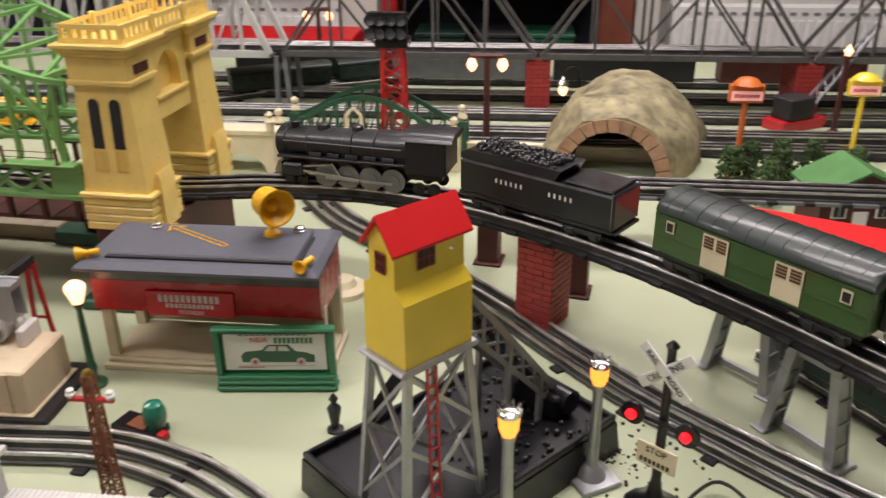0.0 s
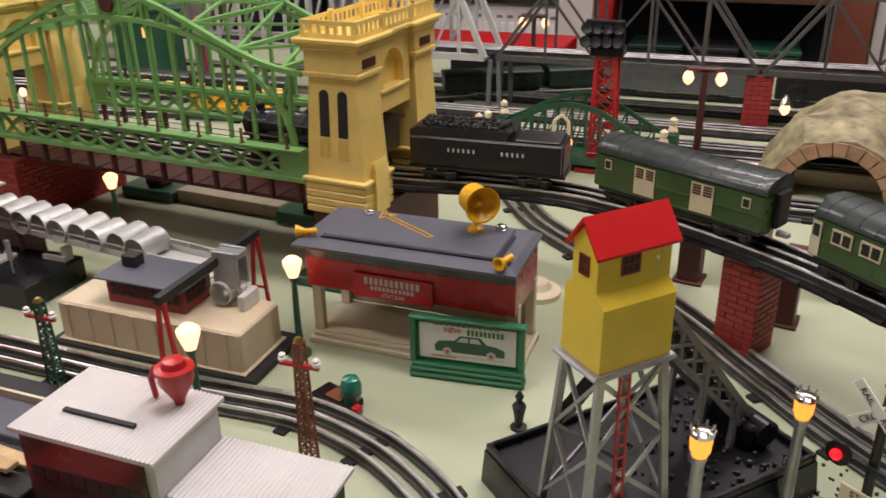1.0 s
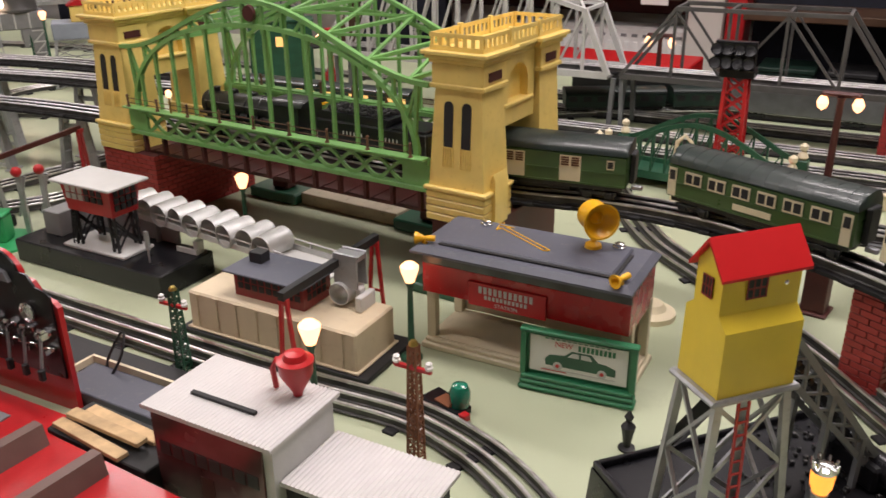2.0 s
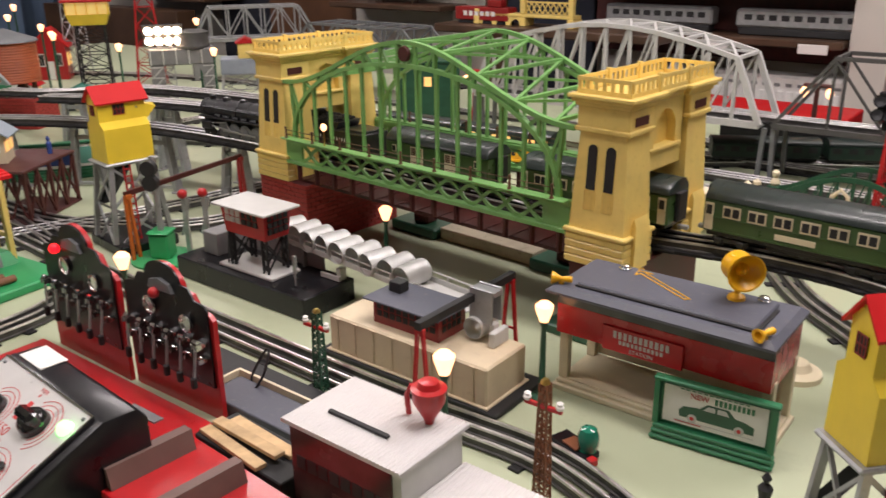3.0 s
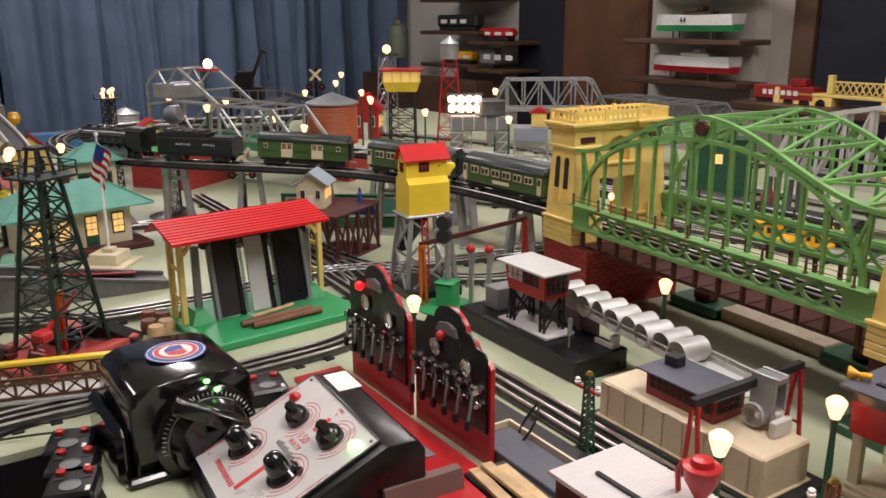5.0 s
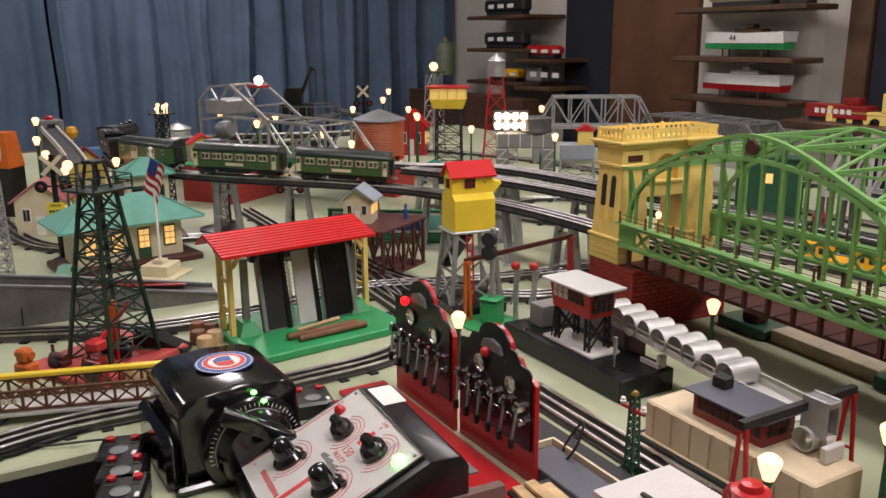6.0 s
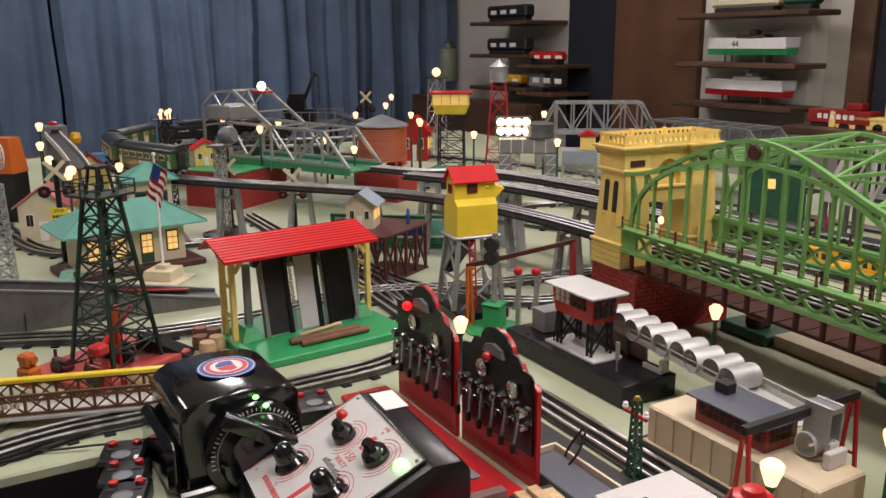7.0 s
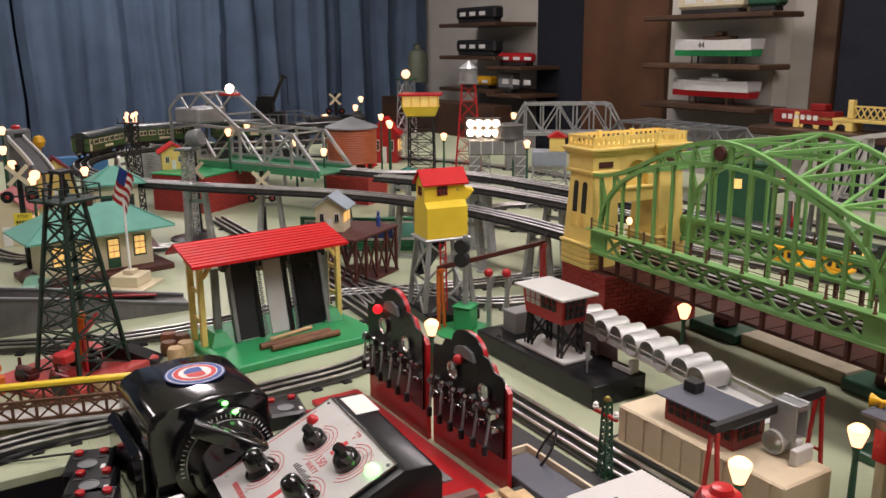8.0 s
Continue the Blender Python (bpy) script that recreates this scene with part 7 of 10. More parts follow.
# inclined coal elevator behind the near tower
def conveyor():
    t = thing("coal_conveyor", 0.0345, 0.503, 0.0304, -53, "dark grey lattice coal elevator rising behind the coaling tower", "toy conveyor")
    p, q = Vector((0, 0.036, 0.150)), Vector((0, 0.152, 0.006))
    drop = Vector((0, -0.016, -0.014))
    for x in (-0.036, -0.006):
        o = Vector((x, 0, 0))
        b = NB()
        bar(b, p + o, q + o, 0.0035, 0.005)
        bar(b, p + o + drop, q + o + drop * 0.4, 0.003, 0.004)
        bar(b, p.lerp(q, 0.45) + o, (x, 0.085, 0.0), 0.004)
        bar(b, p.lerp(q, 0.75) + o, (x, 0.122, 0.0), 0.004)
        part("side_rail", b, STEELGREY, t)
        n = 9
        for k in range(n):
            b = NB()
            u, v = p.lerp(q, k / n) + o, p.lerp(q, (k + 1) / n) + o
            bar(b, u, v + drop * (1 - 0.6 * (k + 1) / n), 0.002)
            bar(b, u + drop * (1 - 0.6 * k / n), v, 0.002)
            part("lattice_bar", b, STEELGREY, t)
    n = 12
    for k in range(n + 1):
        b = NB()
        u = p.lerp(q, k / n)
        bar(b, u + Vector((-0.036, 0, 0.001)), u + Vector((-0.006, 0, 0.001)), 0.0022)
        if k < n:
            bar(b, u + Vector((-0.036, 0, 0.001)), p.lerp(q, (k + 1) / n) + Vector((-0.006, 0, 0.001)), 0.0016)
        part("cross_strut", b, STEELGREY, t)
    b = NB()
    for k in range(26):
        c = p.lerp(q, k / 26) + Vector((-0.021, -0.004, -0.005))
        bx(b, -0.010, 0.010, -0.0025, 0.0025, -0.003, 0.003, 0, Matrix.Translation(c) @ Matrix.Rotation(radians(50), 4, "X"))
    tagged(part("bucket_chain", b, BLACK, t, "chain of small black buckets"), kind="stuff")
    b = NB()
    bx(b, -0.048, 0.006, 0.128, 0.150, 0.0, 0.020, 0.002)
    cyl(b, (-0.052, 0.142, 0.014), (0.010, 0.142, 0.014), 0.010, n=16)
    part("motor_housing", b, BLACK, t)


conveyor()


# ---- log loader with a long red roof ----
def log_loader():
    t = thing("log_loader", -1.018, 0.607, 0, -5, "green-based toy log loader with a red roof on yellow posts", "toy building")
    b = NB()
    bx(b, -0.10, 0.085, -0.118, 0.122, 0, 0.012, 0.002)
    part("base", b, BRGREEN, t, "bright green base")
    for y in (-0.095, 0.085):
        b = NB()
        v = [b.verts.new(c) for c in ((-0.06, y - 0.012, 0.0122), (0.0, y - 0.012, 0.0122), (-0.06, y + 0.022, 0.0122), (0.0, y + 0.022, 0.0122), (-0.05, y - 0.002, 0.03), (-0.01, y - 0.002, 0.03), (-0.05, y + 0.014, 0.03), (-0.01, y + 0.014, 0.03))]
        bmesh.ops.convex_hull(b, input=v)
        part("post_foot", b, BRGREEN, t)
    for x in (-0.055, -0.018):
        for y in (-0.110, 0.108):
            b = NB()
            bx(b, x - 0.004, x + 0.004, y - 0.004, y + 0.004, 0.012, 0.136, 0.0008)
            part("post", b, YEL, t, "yellow post")
    for y in (-0.110, 0.108):
        for z in (0.045, 0.088):
            b = NB()
            bx(b, -0.0505, -0.0225, y - 0.002, y + 0.002, z, z + 0.006)
            part("tie_bar", b, YEL, t)
        b = NB()
        s = 1 if y < 0 else -1
        bar(b, (-0.018, y + s * 0.004, 0.111), (-0.018, y + s * 0.022, 0.135), 0.005)
        part("bracket", b, YEL, t)
    b = NB()
    bx(b, -0.022, -0.014, -0.130, 0.100, 0.1362, 0.142, 0.001)
    part("beam", b, YEL, t)
    # roof, sloping to the front in ribbed courses
    n = 9
    for k in range(n):
        f0, f1 = k / n, (k + 1) / n
        b = NB()
        x0, x1 = -0.036 + 0.068 * f0, -0.036 + 0.068 * f1
        z0, z1 = 0.160 - 0.019 * f0, 0.160 - 0.019 * f1
        v = [b.verts.new(c) for y in (-0.137, 0.100) for c in ((x0, y, z0 - 0.003), (x1, y, z1 - 0.003), (x0, y, z0), (x1, y, z1 + 0.0012))]
        bmesh.ops.convex_hull(b, input=v)
        part("roof_board", b, BRIGHTRED, t)
    b = NB()
    prism(b, [(-0.0365, 0.157), (-0.070, 0.139), (-0.070, 0.142), (-0.0365, 0.161)], -0.137, 0.100)
    part("back_slope", b, BRIGHTRED, t)
    # conveyor rack with dark panels and chains
    tilt = Matrix.Translation((-0.004, 0.0, 0.014)) @ Matrix.Rotation(radians(-12), 4, "Y")
    for y0, y1, m_ in ((-0.062, -0.032, MATBLACK), (-0.012, 0.016, LIGHTGREY), (0.038, 0.078, BLACK)):
        b = NB()
        bx(b, -0.003, 0.0, y0, y1, 0.0, 0.108)
        part("panel", b, m_, t, at=tilt)
    for y in (-0.066, -0.028, 0.020, 0.034, 0.080):
        b = NB()
        bx(b, -0.006, 0.004, y - 0.003, y + 0.003, -0.002, 0.112, 0.0006)
        part("rack_rail", b, BLACK if abs(y) < 0.05 else MIDGREY, t, at=tilt)
    for y in (-0.022, 0.027):
        b = NB()
        for k in range(34):
            bx(b, 0.003, 0.0062, y - 0.0024 + 0.001 * (k % 2), y + 0.0014 + 0.001 * (k % 2), 0.001 + k * 0.0032, 0.0031 + k * 0.0032)
        tagged(part("chain", b, STEELGREY, t, "steel link chain", at=tilt), kind="stuff")
    b = NB()
    bar(b, (-0.03, -0.075, 0.122), (-0.03, 0.088, 0.122), 0.006)
    part("drive_shaft", b, BLACK, t)
    for y in (-0.070, -0.020, 0.028, 0.084):
        b = NB()
        bx(b, -0.036, -0.022, y - 0.006, y + 0.006, 0.113, 0.130, 0.001)
        part("gear_box", b, BLACK, t)
    b = NB()
    bx(b, -0.034, -0.030, -0.064, 0.076, 0.104, 0.116, 0.0005)
    part("cream_board", b, CREAM, t)
    for y in (-0.084, 0.092):
        b = NB()
        bx(b, -0.034, -0.026, y - 0.005, y + 0.005, 0.0125, 0.118, 0.0006)
        part("rack_post", b, MIDGREY, t)
    for p, q, r in (((0.045, -0.055, 0.017), (0.045, 0.055, 0.017), 0.0048), ((0.060, -0.045, 0.017), (0.060, 0.062, 0.017), 0.0048), ((0.025, -0.03, 0.0165), (0.038, 0.03, 0.026), 0.0032)):
        lg = NB()
        cyl(lg, p, q, r, n=12)
        o = single("toy_log", lg, WOODLOG if r > 0.004 else WOODLIGHT, "plain turned wooden toy log lying on the green base" if r > 0.004 else "pale slim wooden stick leaning on the logs", "toy log", "toy logs", at=t.matrix_basis.copy())


log_loader()


# ---- crossing gate, signal mast and red gantry by the small tower ----
t = thing("pipe_gantry", -0.895, 0.81, 0, 0, "orange-red toy gantry with a long dark arm", "toy gantry")
for y in (0.0, 0.235):
    b = NB()
    bar(b, (0.004, y - 0.006, 0), (0, y - 0.003, 0.094), 0.004)
    bar(b, (0.004, y + 0.006, 0), (0, y + 0.003, 0.094), 0.004)
    bar(b, (0.002, y - 0.005, 0.094), (0.002, y + 0.005, 0.094), 0.006)
    part("frame", b, ORANGE if y == 0 else RED, t)
b = NB()
bar(b, (0, -0.004, 0.098), (0, 0.239, 0.098), 0.004, 0.007)
part("arm", b, MAROON, t)
t = thing("signal_bridge", -0.862, 0.832, 0, 20, "green-based toy signal with a grey mast and red lights", "toy signal")
b = NB()
lathe(b, [(0.045, 0), (0.045, 0.003), (0.03, 0.005), (0.001, 0.0055)], 28)
part("base", b, BRGREEN, t)
b = NB()
bx(b, -0.014, 0.014, -0.014, 0.014, 0.005, 0.040, 0.002)
bx(b, -0.016, 0.016, -0.016, 0.016, 0.0402, 0.044, 0.002)
part("cabinet", b, BRGREEN, t, "green relay cabinet")
b = NB()
cyl(b, (0, 0, 0.044), (0, 0, 0.150), 0.0045, 0.004, 12)
part("mast", b, SILVER, t)
for z in (0.115, 0.135):
    b = NB()
    cyl(b, (0.0, -0.016, z), (0.0, -0.006, z), 0.011, n=18)
    part("lamp_disc", b, MATBLACK, t)
for k, (x, y) in enumerate(((0.03, 0.02), (0.055, 0.03))):
    b = NB()
    bar(b, (x, y, 0.004), (x, y, 0.085), 0.006)
    bar(b, (x - 0.008, y, 0.03), (x + 0.008, y, 0.085), 0.003)
    part("lever_arm", b, SILVER, t)
    b = NB()
    ball(b, (x, y - 0.003, 0.092), 0.007, 12)
    part("red_target", b, RED, t)
b = NB()
bx(b, -0.05, 0.05, -0.045, 0.045, 0, 0.016, 0.002)
single("black_plinth", b, BLACK, "black moulded plinth under the small coaling tower", "toy plinth", at=pose(-0.951, 0.864, 0, 0, 0, -18))


# ---- brown trestle with a little cream shack ----
t = thing("coal_trestle", -1.235, 0.915, 0, 20, "dark red-brown lattice toy trestle deck", "toy trestle")
b = NB()
bx(b, -0.05, 0.05, -0.09, 0.06, 0.085, 0.09, 0.001)
part("deck", b, MAROON, t)
b = NB()
bx(b, -0.05, 0.05, -0.09, 0.06, 0.0, 0.004, 0.001)
part("floor_plate", b, MAROON, t)
for y in (-0.085, -0.05, -0.015, 0.02, 0.055):
    for x in (-0.046, 0.046):
        b = NB()
        bar(b, (x, y, 0.004), (x, y, 0.085), 0.005)
        part("post", b, MAROON, t)
for x in (-0.046, 0.046):
    for k in range(4):
        y = -0.085 + 0.035 * k
        b = NB()
        bar(b, (x, y, 0.006), (x, y + 0.035, 0.084), 0.003)
        bar(b, (x, y + 0.035, 0.006), (x, y, 0.084), 0.003)
        part("cross_brace", b, MAROON, t)
for k in range(3):
    x = -0.046 + 0.0307 * k
    b = NB()
    bar(b, (x, -0.088, 0.006), (x + 0.0307, -0.088, 0.084), 0.003)
    bar(b, (x + 0.0307, -0.088, 0.006), (x, -0.088, 0.084), 0.003)
    part("cross_brace", b, MAROON, t)
c = cottage(-1.262, 0.875, 40, 0.052, 0.05, 0.045, CREAM, mat("pale_blue_grey_roof", (0.30, 0.36, 0.42), 0.5), "tiny cream toy shack with a blue-grey roof on a trestle")
c.matrix_basis = pose(-1.262, 0.875, 0.0902, 0, 0, 40)
b = NB()
lathe(b, [(0.004, 0), (0.0045, 0.012), (0.005, 0.018), (0.002, 0.021), (0.0035, 0.025), (0.001, 0.03)], 10)
single("toy_figurine", b, BLUEINK, "tiny blue painted metal toy figurine on the trestle", "figurine", at=pose(-1.222, 0.95, 0.0902))
b = NB()
lathe(b, [(0.007, 0), (0.007, 0.002), (0.003, 0.003), (0.0045, 0.014), (0.006, 0.022), (0.002, 0.027), (0.004, 0.031), (0.001, 0.036)], 10)
single("toy_figurine", b, MATBLACK, "small dark metal toy figurine standing on the board", "figurine", at=pose(-0.03, 0.622, 0))
billboard(-1.372, 1.045, 42, 1.15, "blue")
billboard(-1.318, 1.11, 46, 1.15, "teal")
billboard(-1.44, 0.985, 38, 1.15, "teal")


# ---- passenger station with a hipped green roof ----
def hip_house(name, x, y, z, rz, w, d, h, over, rise, wall, roof, label, lit, chimney=True, base=True):
    t = thing(name, x, y, z, rz, label, "toy station", "stations")
    if base:
        b = NB()
        bx(b, -w / 2 - 0.03, w / 2 + 0.03, -d / 2 - 0.03, d / 2 + 0.02, 0, 0.012, 0.002)
        part("base", b, MAROON, t)
    b = NB()
    bx(b, -w / 2, w / 2, -d / 2, d / 2, 0.0122, h)
    wl = part("wall", b, wall, t)
    b = NB()
    k = min(w, d) / 2 + over
    rx, ry = w / 2 + over, d / 2 + over
    v = [b.verts.new(c) for c in ((-rx, -ry, h), (rx, -ry, h), (rx, ry, h), (-rx, ry, h), (-rx, -ry, h + 0.003), (rx, -ry, h + 0.003), (rx, ry, h + 0.003), (-rx, ry, h + 0.003), (-rx + k, 0, h + rise), (rx - k, 0, h + rise))]
    bmesh.ops.convex_hull(b, input=v)
    rf = part("roof", b, roof, t, "hipped sea-green roof")
    for sx, sy in ((-1, -1), (1, -1)):
        r = NB()
        bar(r, (sx * rx, sy * ry, h + 0.004), (sx * (rx - k), 0, h + rise + 0.001), 0.0025)
        part("ridge_strip", r, roof, rf)
    if chimney:
        b = NB()
        bx(b, -0.008, 0.008, -0.006, 0.006, h + rise * 0.5, h + rise + 0.018, 0.001)
        part("chimney", b, MAROON, rf)
    n = max(2, int(w / 0.042))
    for i in range(n):
        cx = -w / 2 + w * (i + 0.5) / n
        door = i == n // 2
        b = NB()
        z0 = 0.014 if door else h * 0.36
        bx(b, cx - 0.012, cx + 0.012, -d / 2 - 0.0016, -d / 2 - 0.0002, z0, h * 0.85)
        wd = part("door" if door else "window", b, DKGREEN, wl, "dark green framed")
        for a in range(2):
            for e in range(3):
                zz = h * 0.40 + e * h * 0.145
                b = NB()
                bx(b, cx - 0.0095 + a * 0.0100, cx - 0.0005 + a * 0.0100, -d / 2 - 0.0024, -d / 2 - 0.0017, zz, zz + h * 0.125)
                part("pane", b, GLOWWIN if lit else MATBLACK, wd)
    return t


hip_house("station_house", -1.605, 0.552, 0, 88, 0.20, 0.085, 0.085, 0.035, 0.05, CREAM, AQUA, "cream toy station with a sea-green hipped roof and lit windows", True)
hip_house("signal_house", -1.765, 0.666, 0, 75, 0.085, 0.07, 0.145, 0.014, 0.035, CREAM, AQUA, "tall cream toy signal house with a sea-green roof", False, False)

# flag on its stone base
t = thing("flagpole", -1.462, 0.565, 0, 40, "white toy flagpole with a striped flag on a cream base", "toy flagpole")
b = NB()
bx(b, -0.042, 0.042, -0.042, 0.042, 0, 0.005, 0.001)
bx(b, -0.026, 0.026, -0.026, 0.026, 0.0052, 0.024, 0.001)
bx(b, -0.010, 0.010, -0.010, 0.010, 0.0242, 0.032, 0.001)
part("base", b, CREAM, t)
b = NB()
cyl(b, (0, 0, 0.032), (0, 0, 0.232), 0.0026, 0.0018, 8)
ball(b, (0, 0, 0.234), 0.004, 8)
part("pole", b, WHITE, t)


def drape(bm, f0, f1, g0, g1):
    """A patch of hanging cloth, from the pole outwards (f) and downwards (g)."""
    n = 6
    grid = []
    for i in range(n + 1):
        f = f0 + (f1 - f0) * i / n
        row = []
        for g in (g0, g1):
            row.append(bm.verts.new((0.002 + 0.026 * f - 0.020 * g, -0.005 * math.sin(f * 7) - 0.004, 0.222 - 0.024 * f - 0.056 * g - 0.008 * f * g)))
        grid.append(row)
    for a, c in zip(grid, grid[1:]):
        bm.faces.new((a[0], c[0], c[1], a[1]))
    bmesh.ops.solidify(bm, geom=bm.faces[:], thickness=0.0006)


for k in range(9):
    b = NB()
    drape(b, 0.0 if k > 3 else 0.5, 1.0, k / 9, (k + 1) / 9)
    part("stripe", b, RED if k % 2 == 0 else WHITE, t)
b = NB()
drape(b, 0.0, 0.5, 0.0, 4 / 9)
part("canton", b, BLUEINK, t)


t = thing("toy_car", -1.545, 0.425, 0, 140, "pale mint green toy saloon car parked by the station", "toy car")
b = NB()
prism(b, [(-0.034, 0.005), (0.034, 0.005), (0.035, 0.013), (0.030, 0.017), (-0.028, 0.018), (-0.035, 0.013)], -0.013, 0.013)
MINT = mat("mint_green_paint", (0.22, 0.45, 0.33), 0.3, var=0.08, coat=0.4)
cb = part("body", b, MINT, t)
b = NB()
v = [b.verts.new(c) for c in ((-0.020, -0.0125, 0.0178), (0.016, -0.0125, 0.0178), (0.016, 0.0125, 0.0178), (-0.020, 0.0125, 0.0178), (-0.012, -0.010, 0.029), (0.009, -0.010, 0.029), (0.009, 0.010, 0.029), (-0.012, 0.010, 0.029))]
bmesh.ops.convex_hull(b, input=v)
part("cabin", b, MINT, t)
for sy in (-1, 1):
    for x in (-0.021, 0.021):
        b = NB()
        cyl(b, (x, sy * 0.0105, 0.0055), (x, sy * 0.0138, 0.0055), 0.0055, n=14)
        part("wheel", b, MATBLACK, t)
    b = NB()
    prism(b, [(-0.014, 0.0195), (0.010, 0.0195), (0.006, 0.0265), (-0.009, 0.0265)], sy * 0.0122 - 0.0006, sy * 0.0122 + 0.0006)
    part("side_window", b, MATBLACK, t)

# ---- lattice masts and the oil derrick ----
def lattice_mast(name, x, y, h, w0, w1, material, label, category, n=9, rz=20, z0=0.0):
    t = thing(name, x, y, 0, rz, label, category, "lattice masts")
    for sx in (-1, 1):
        for sy in (-1, 1):
            b = NB()
            bar(b, (sx * w0, sy * w0, z0), (sx * w1, sy * w1, h), max(0.0022, w0 * 0.11))
            part("leg", b, material, t)
    for k in range(n):
        f0, f1 = k / n, (k + 1) / n
        a, c = w0 + (w1 - w0) * f0, w0 + (w1 - w0) * f1
        p, q = z0 + (h - z0) * f0, z0 + (h - z0) * f1
        for s in (-1, 1):
            for u, v, r in (((-a, s * a, p), (c, s * c, q), 0.002), ((a, s * a, p), (-c, s * c, q), 0.002), ((s * a, -a, p), (s * c, c, q), 0.002), ((s * a, a, p), (s * c, -c, q), 0.002), ((-c, s * c, q), (c, s * c, q), 0.0022), ((s * c, -c, q), (s * c, c, q), 0.0022)):
                b = NB()
                bar(b, u, v, r)
                part("brace", b, material, t)
    return t


dk = lattice_mast("oil_derrick", -1.088, 0.347, 0.235, 0.040, 0.015, DERRICK, "blackish green toy oil derrick with a railed top platform", "toy derrick", 8, 21, 0.012)
b = NB()
bx(b, -0.03, 0.03, -0.03, 0.03, 0.235, 0.238)
part("platform", b, DERRICK, dk)
b = NB()
for s in (-1, 1):
    for z in (0.246, 0.255):
        bar(b, (-0.03, s * 0.03, z), (0.03, s * 0.03, z), 0.0014)
        bar(b, (s * 0.03, -0.03, z), (s * 0.03, 0.03, z), 0.0014)
    for q in (-1, 0, 1):
        bar(b, (q * 0.03, s * 0.03, 0.238), (q * 0.03, s * 0.03, 0.255), 0.0016)
part("railing", b, DERRICK, dk)
b = NB()
for s in (-1, 1):
    bar(b, (-0.012, s * 0.012, 0.238), (-0.008, s * 0.008, 0.27), 0.003)
    bar(b, (0.012, s * 0.012, 0.238), (0.008, s * 0.008, 0.27), 0.003)
bx(b, -0.011, 0.011, -0.011, 0.011, 0.27, 0.274)
part("crown_block", b, MATBLACK, dk)
b = NB()
bx(b, -0.075, 0.06, -0.085, 0.075, 0, 0.012, 0.002)
part("base", b, mat("faded_red_base", (0.42, 0.055, 0.05), 0.5, var=0.15), dk, "faded red base plate")
b = NB()
cyl(b, (0, 0, 0.012), (0, 0, 0.085), 0.0065, n=14)
cyl(b, (0, 0, 0.078), (0, 0, 0.086), 0.009, n=14)
part("pump_column", b, ORANGE, dk, "orange pump column")
b = NB()
for x, y, r in ((0.016, 0.0, 0.011), (-0.016, 0.004, 0.011), (0.0, 0.018, 0.009)):
    cyl(b, (x, y, 0.0122), (x, y, 0.024), r, n=14)
    cyl(b, (x, y, 0.024), (x, y, 0.030), r * 0.5, n=10)
bar(b, (-0.03, 0.004, 0.021), (0.03, -0.002, 0.021), 0.005)
part("valve_block", b, BLACK, dk, "black pump valves")
b = NB()
bar(b, (0.045, -0.06, 0.055), (0.0, 0.03, 0.075), 0.004, 0.006)
bar(b, (0.02, -0.012, 0.0122), (0.022, -0.014, 0.064), 0.004)
bx(b, 0.038, 0.058, -0.075, -0.055, 0.048, 0.062, 0.003)
part("walking_beam", b, RED, dk, "red walking beam")
for x, y, m_, h in ((0.03, -0.055, DKRED, 0.036), (0.052, -0.070, DKRED, 0.040), (-0.03, -0.06, MAROON, 0.030), (0.0, 0.05, BLACK, 0.024)):
    b = NB()
    bx(b, x - 0.013, x + 0.013, y - 0.008, y + 0.008, 0.0122, h * 0.7, 0.002)
    cyl(b, (x - 0.016, y, h * 0.75), (x + 0.012, y, h * 0.75), h * 0.2, n=14)
    bar(b, (x - 0.014, y, 0.013), (x - 0.014, y, h + 0.008), 0.003)
    pe = part("pump_engine", b, m_, dk)
    b = NB()
    cyl(b, (x, y - 0.0125, h * 0.62), (x, y - 0.0095, h * 0.62), h * 0.33, n=18)
    part("flywheel", b, BLACK, pe)
for k, (x, y) in enumerate(((-1.005, 0.342), (-0.982, 0.36), (-1.081, 0.462), (-1.064, 0.479), (-1.116, 0.478), (-1.098, 0.49), (-1.05, 0.458))):
    b = NB()
    lathe(b, [(0.010, 0), (0.0115, 0.004), (0.012, 0.010), (0.0115, 0.016), (0.010, 0.020), (0.0098, 0.0195), (0.001, 0.0195)], 16)
    single("toy_barrel", b, (WOODLIGHT, RUST, WOODLOG)[k % 3], "small hooped wooden toy barrel", "toy barrel", "barrels", at=pose(x, y, 0.0))
# brown lattice girder with a yellow top rail, on a flat car
t = thing("girder_flatcar", -0.968, 0.245, 0, 62, "toy flat car with brown lattice sides and a yellow rail", "toy wagon")
b = NB()
bx(b, -0.16, 0.11, -0.022, 0.022, 0.010, 0.015, 0.001)
part("floor", b, LIGHTGREY, t)
for s in (-1, 1):
    b = NB()
    bar(b, (-0.16, s * 0.02, 0.040), (0.11, s * 0.02, 0.040), 0.003)
    bar(b, (-0.16, s * 0.02, 0.018), (0.11, s * 0.02, 0.018), 0.003)
    for k in range(11):
        x = -0.16 + k * 0.0245
        bar(b, (x, s * 0.02, 0.018), (x, s * 0.02, 0.040), 0.003)
        bar(b, (x, s * 0.02, 0.018), (x + 0.0245, s * 0.02, 0.040), 0.002)
        bar(b, (x, s * 0.02, 0.040), (x + 0.0245, s * 0.02, 0.018), 0.002)
    part("lattice_side", b, BROWN, t)
b = NB()
bx(b, -0.16, 0.112, 0.014, 0.024, 0.0418, 0.047, 0.001)
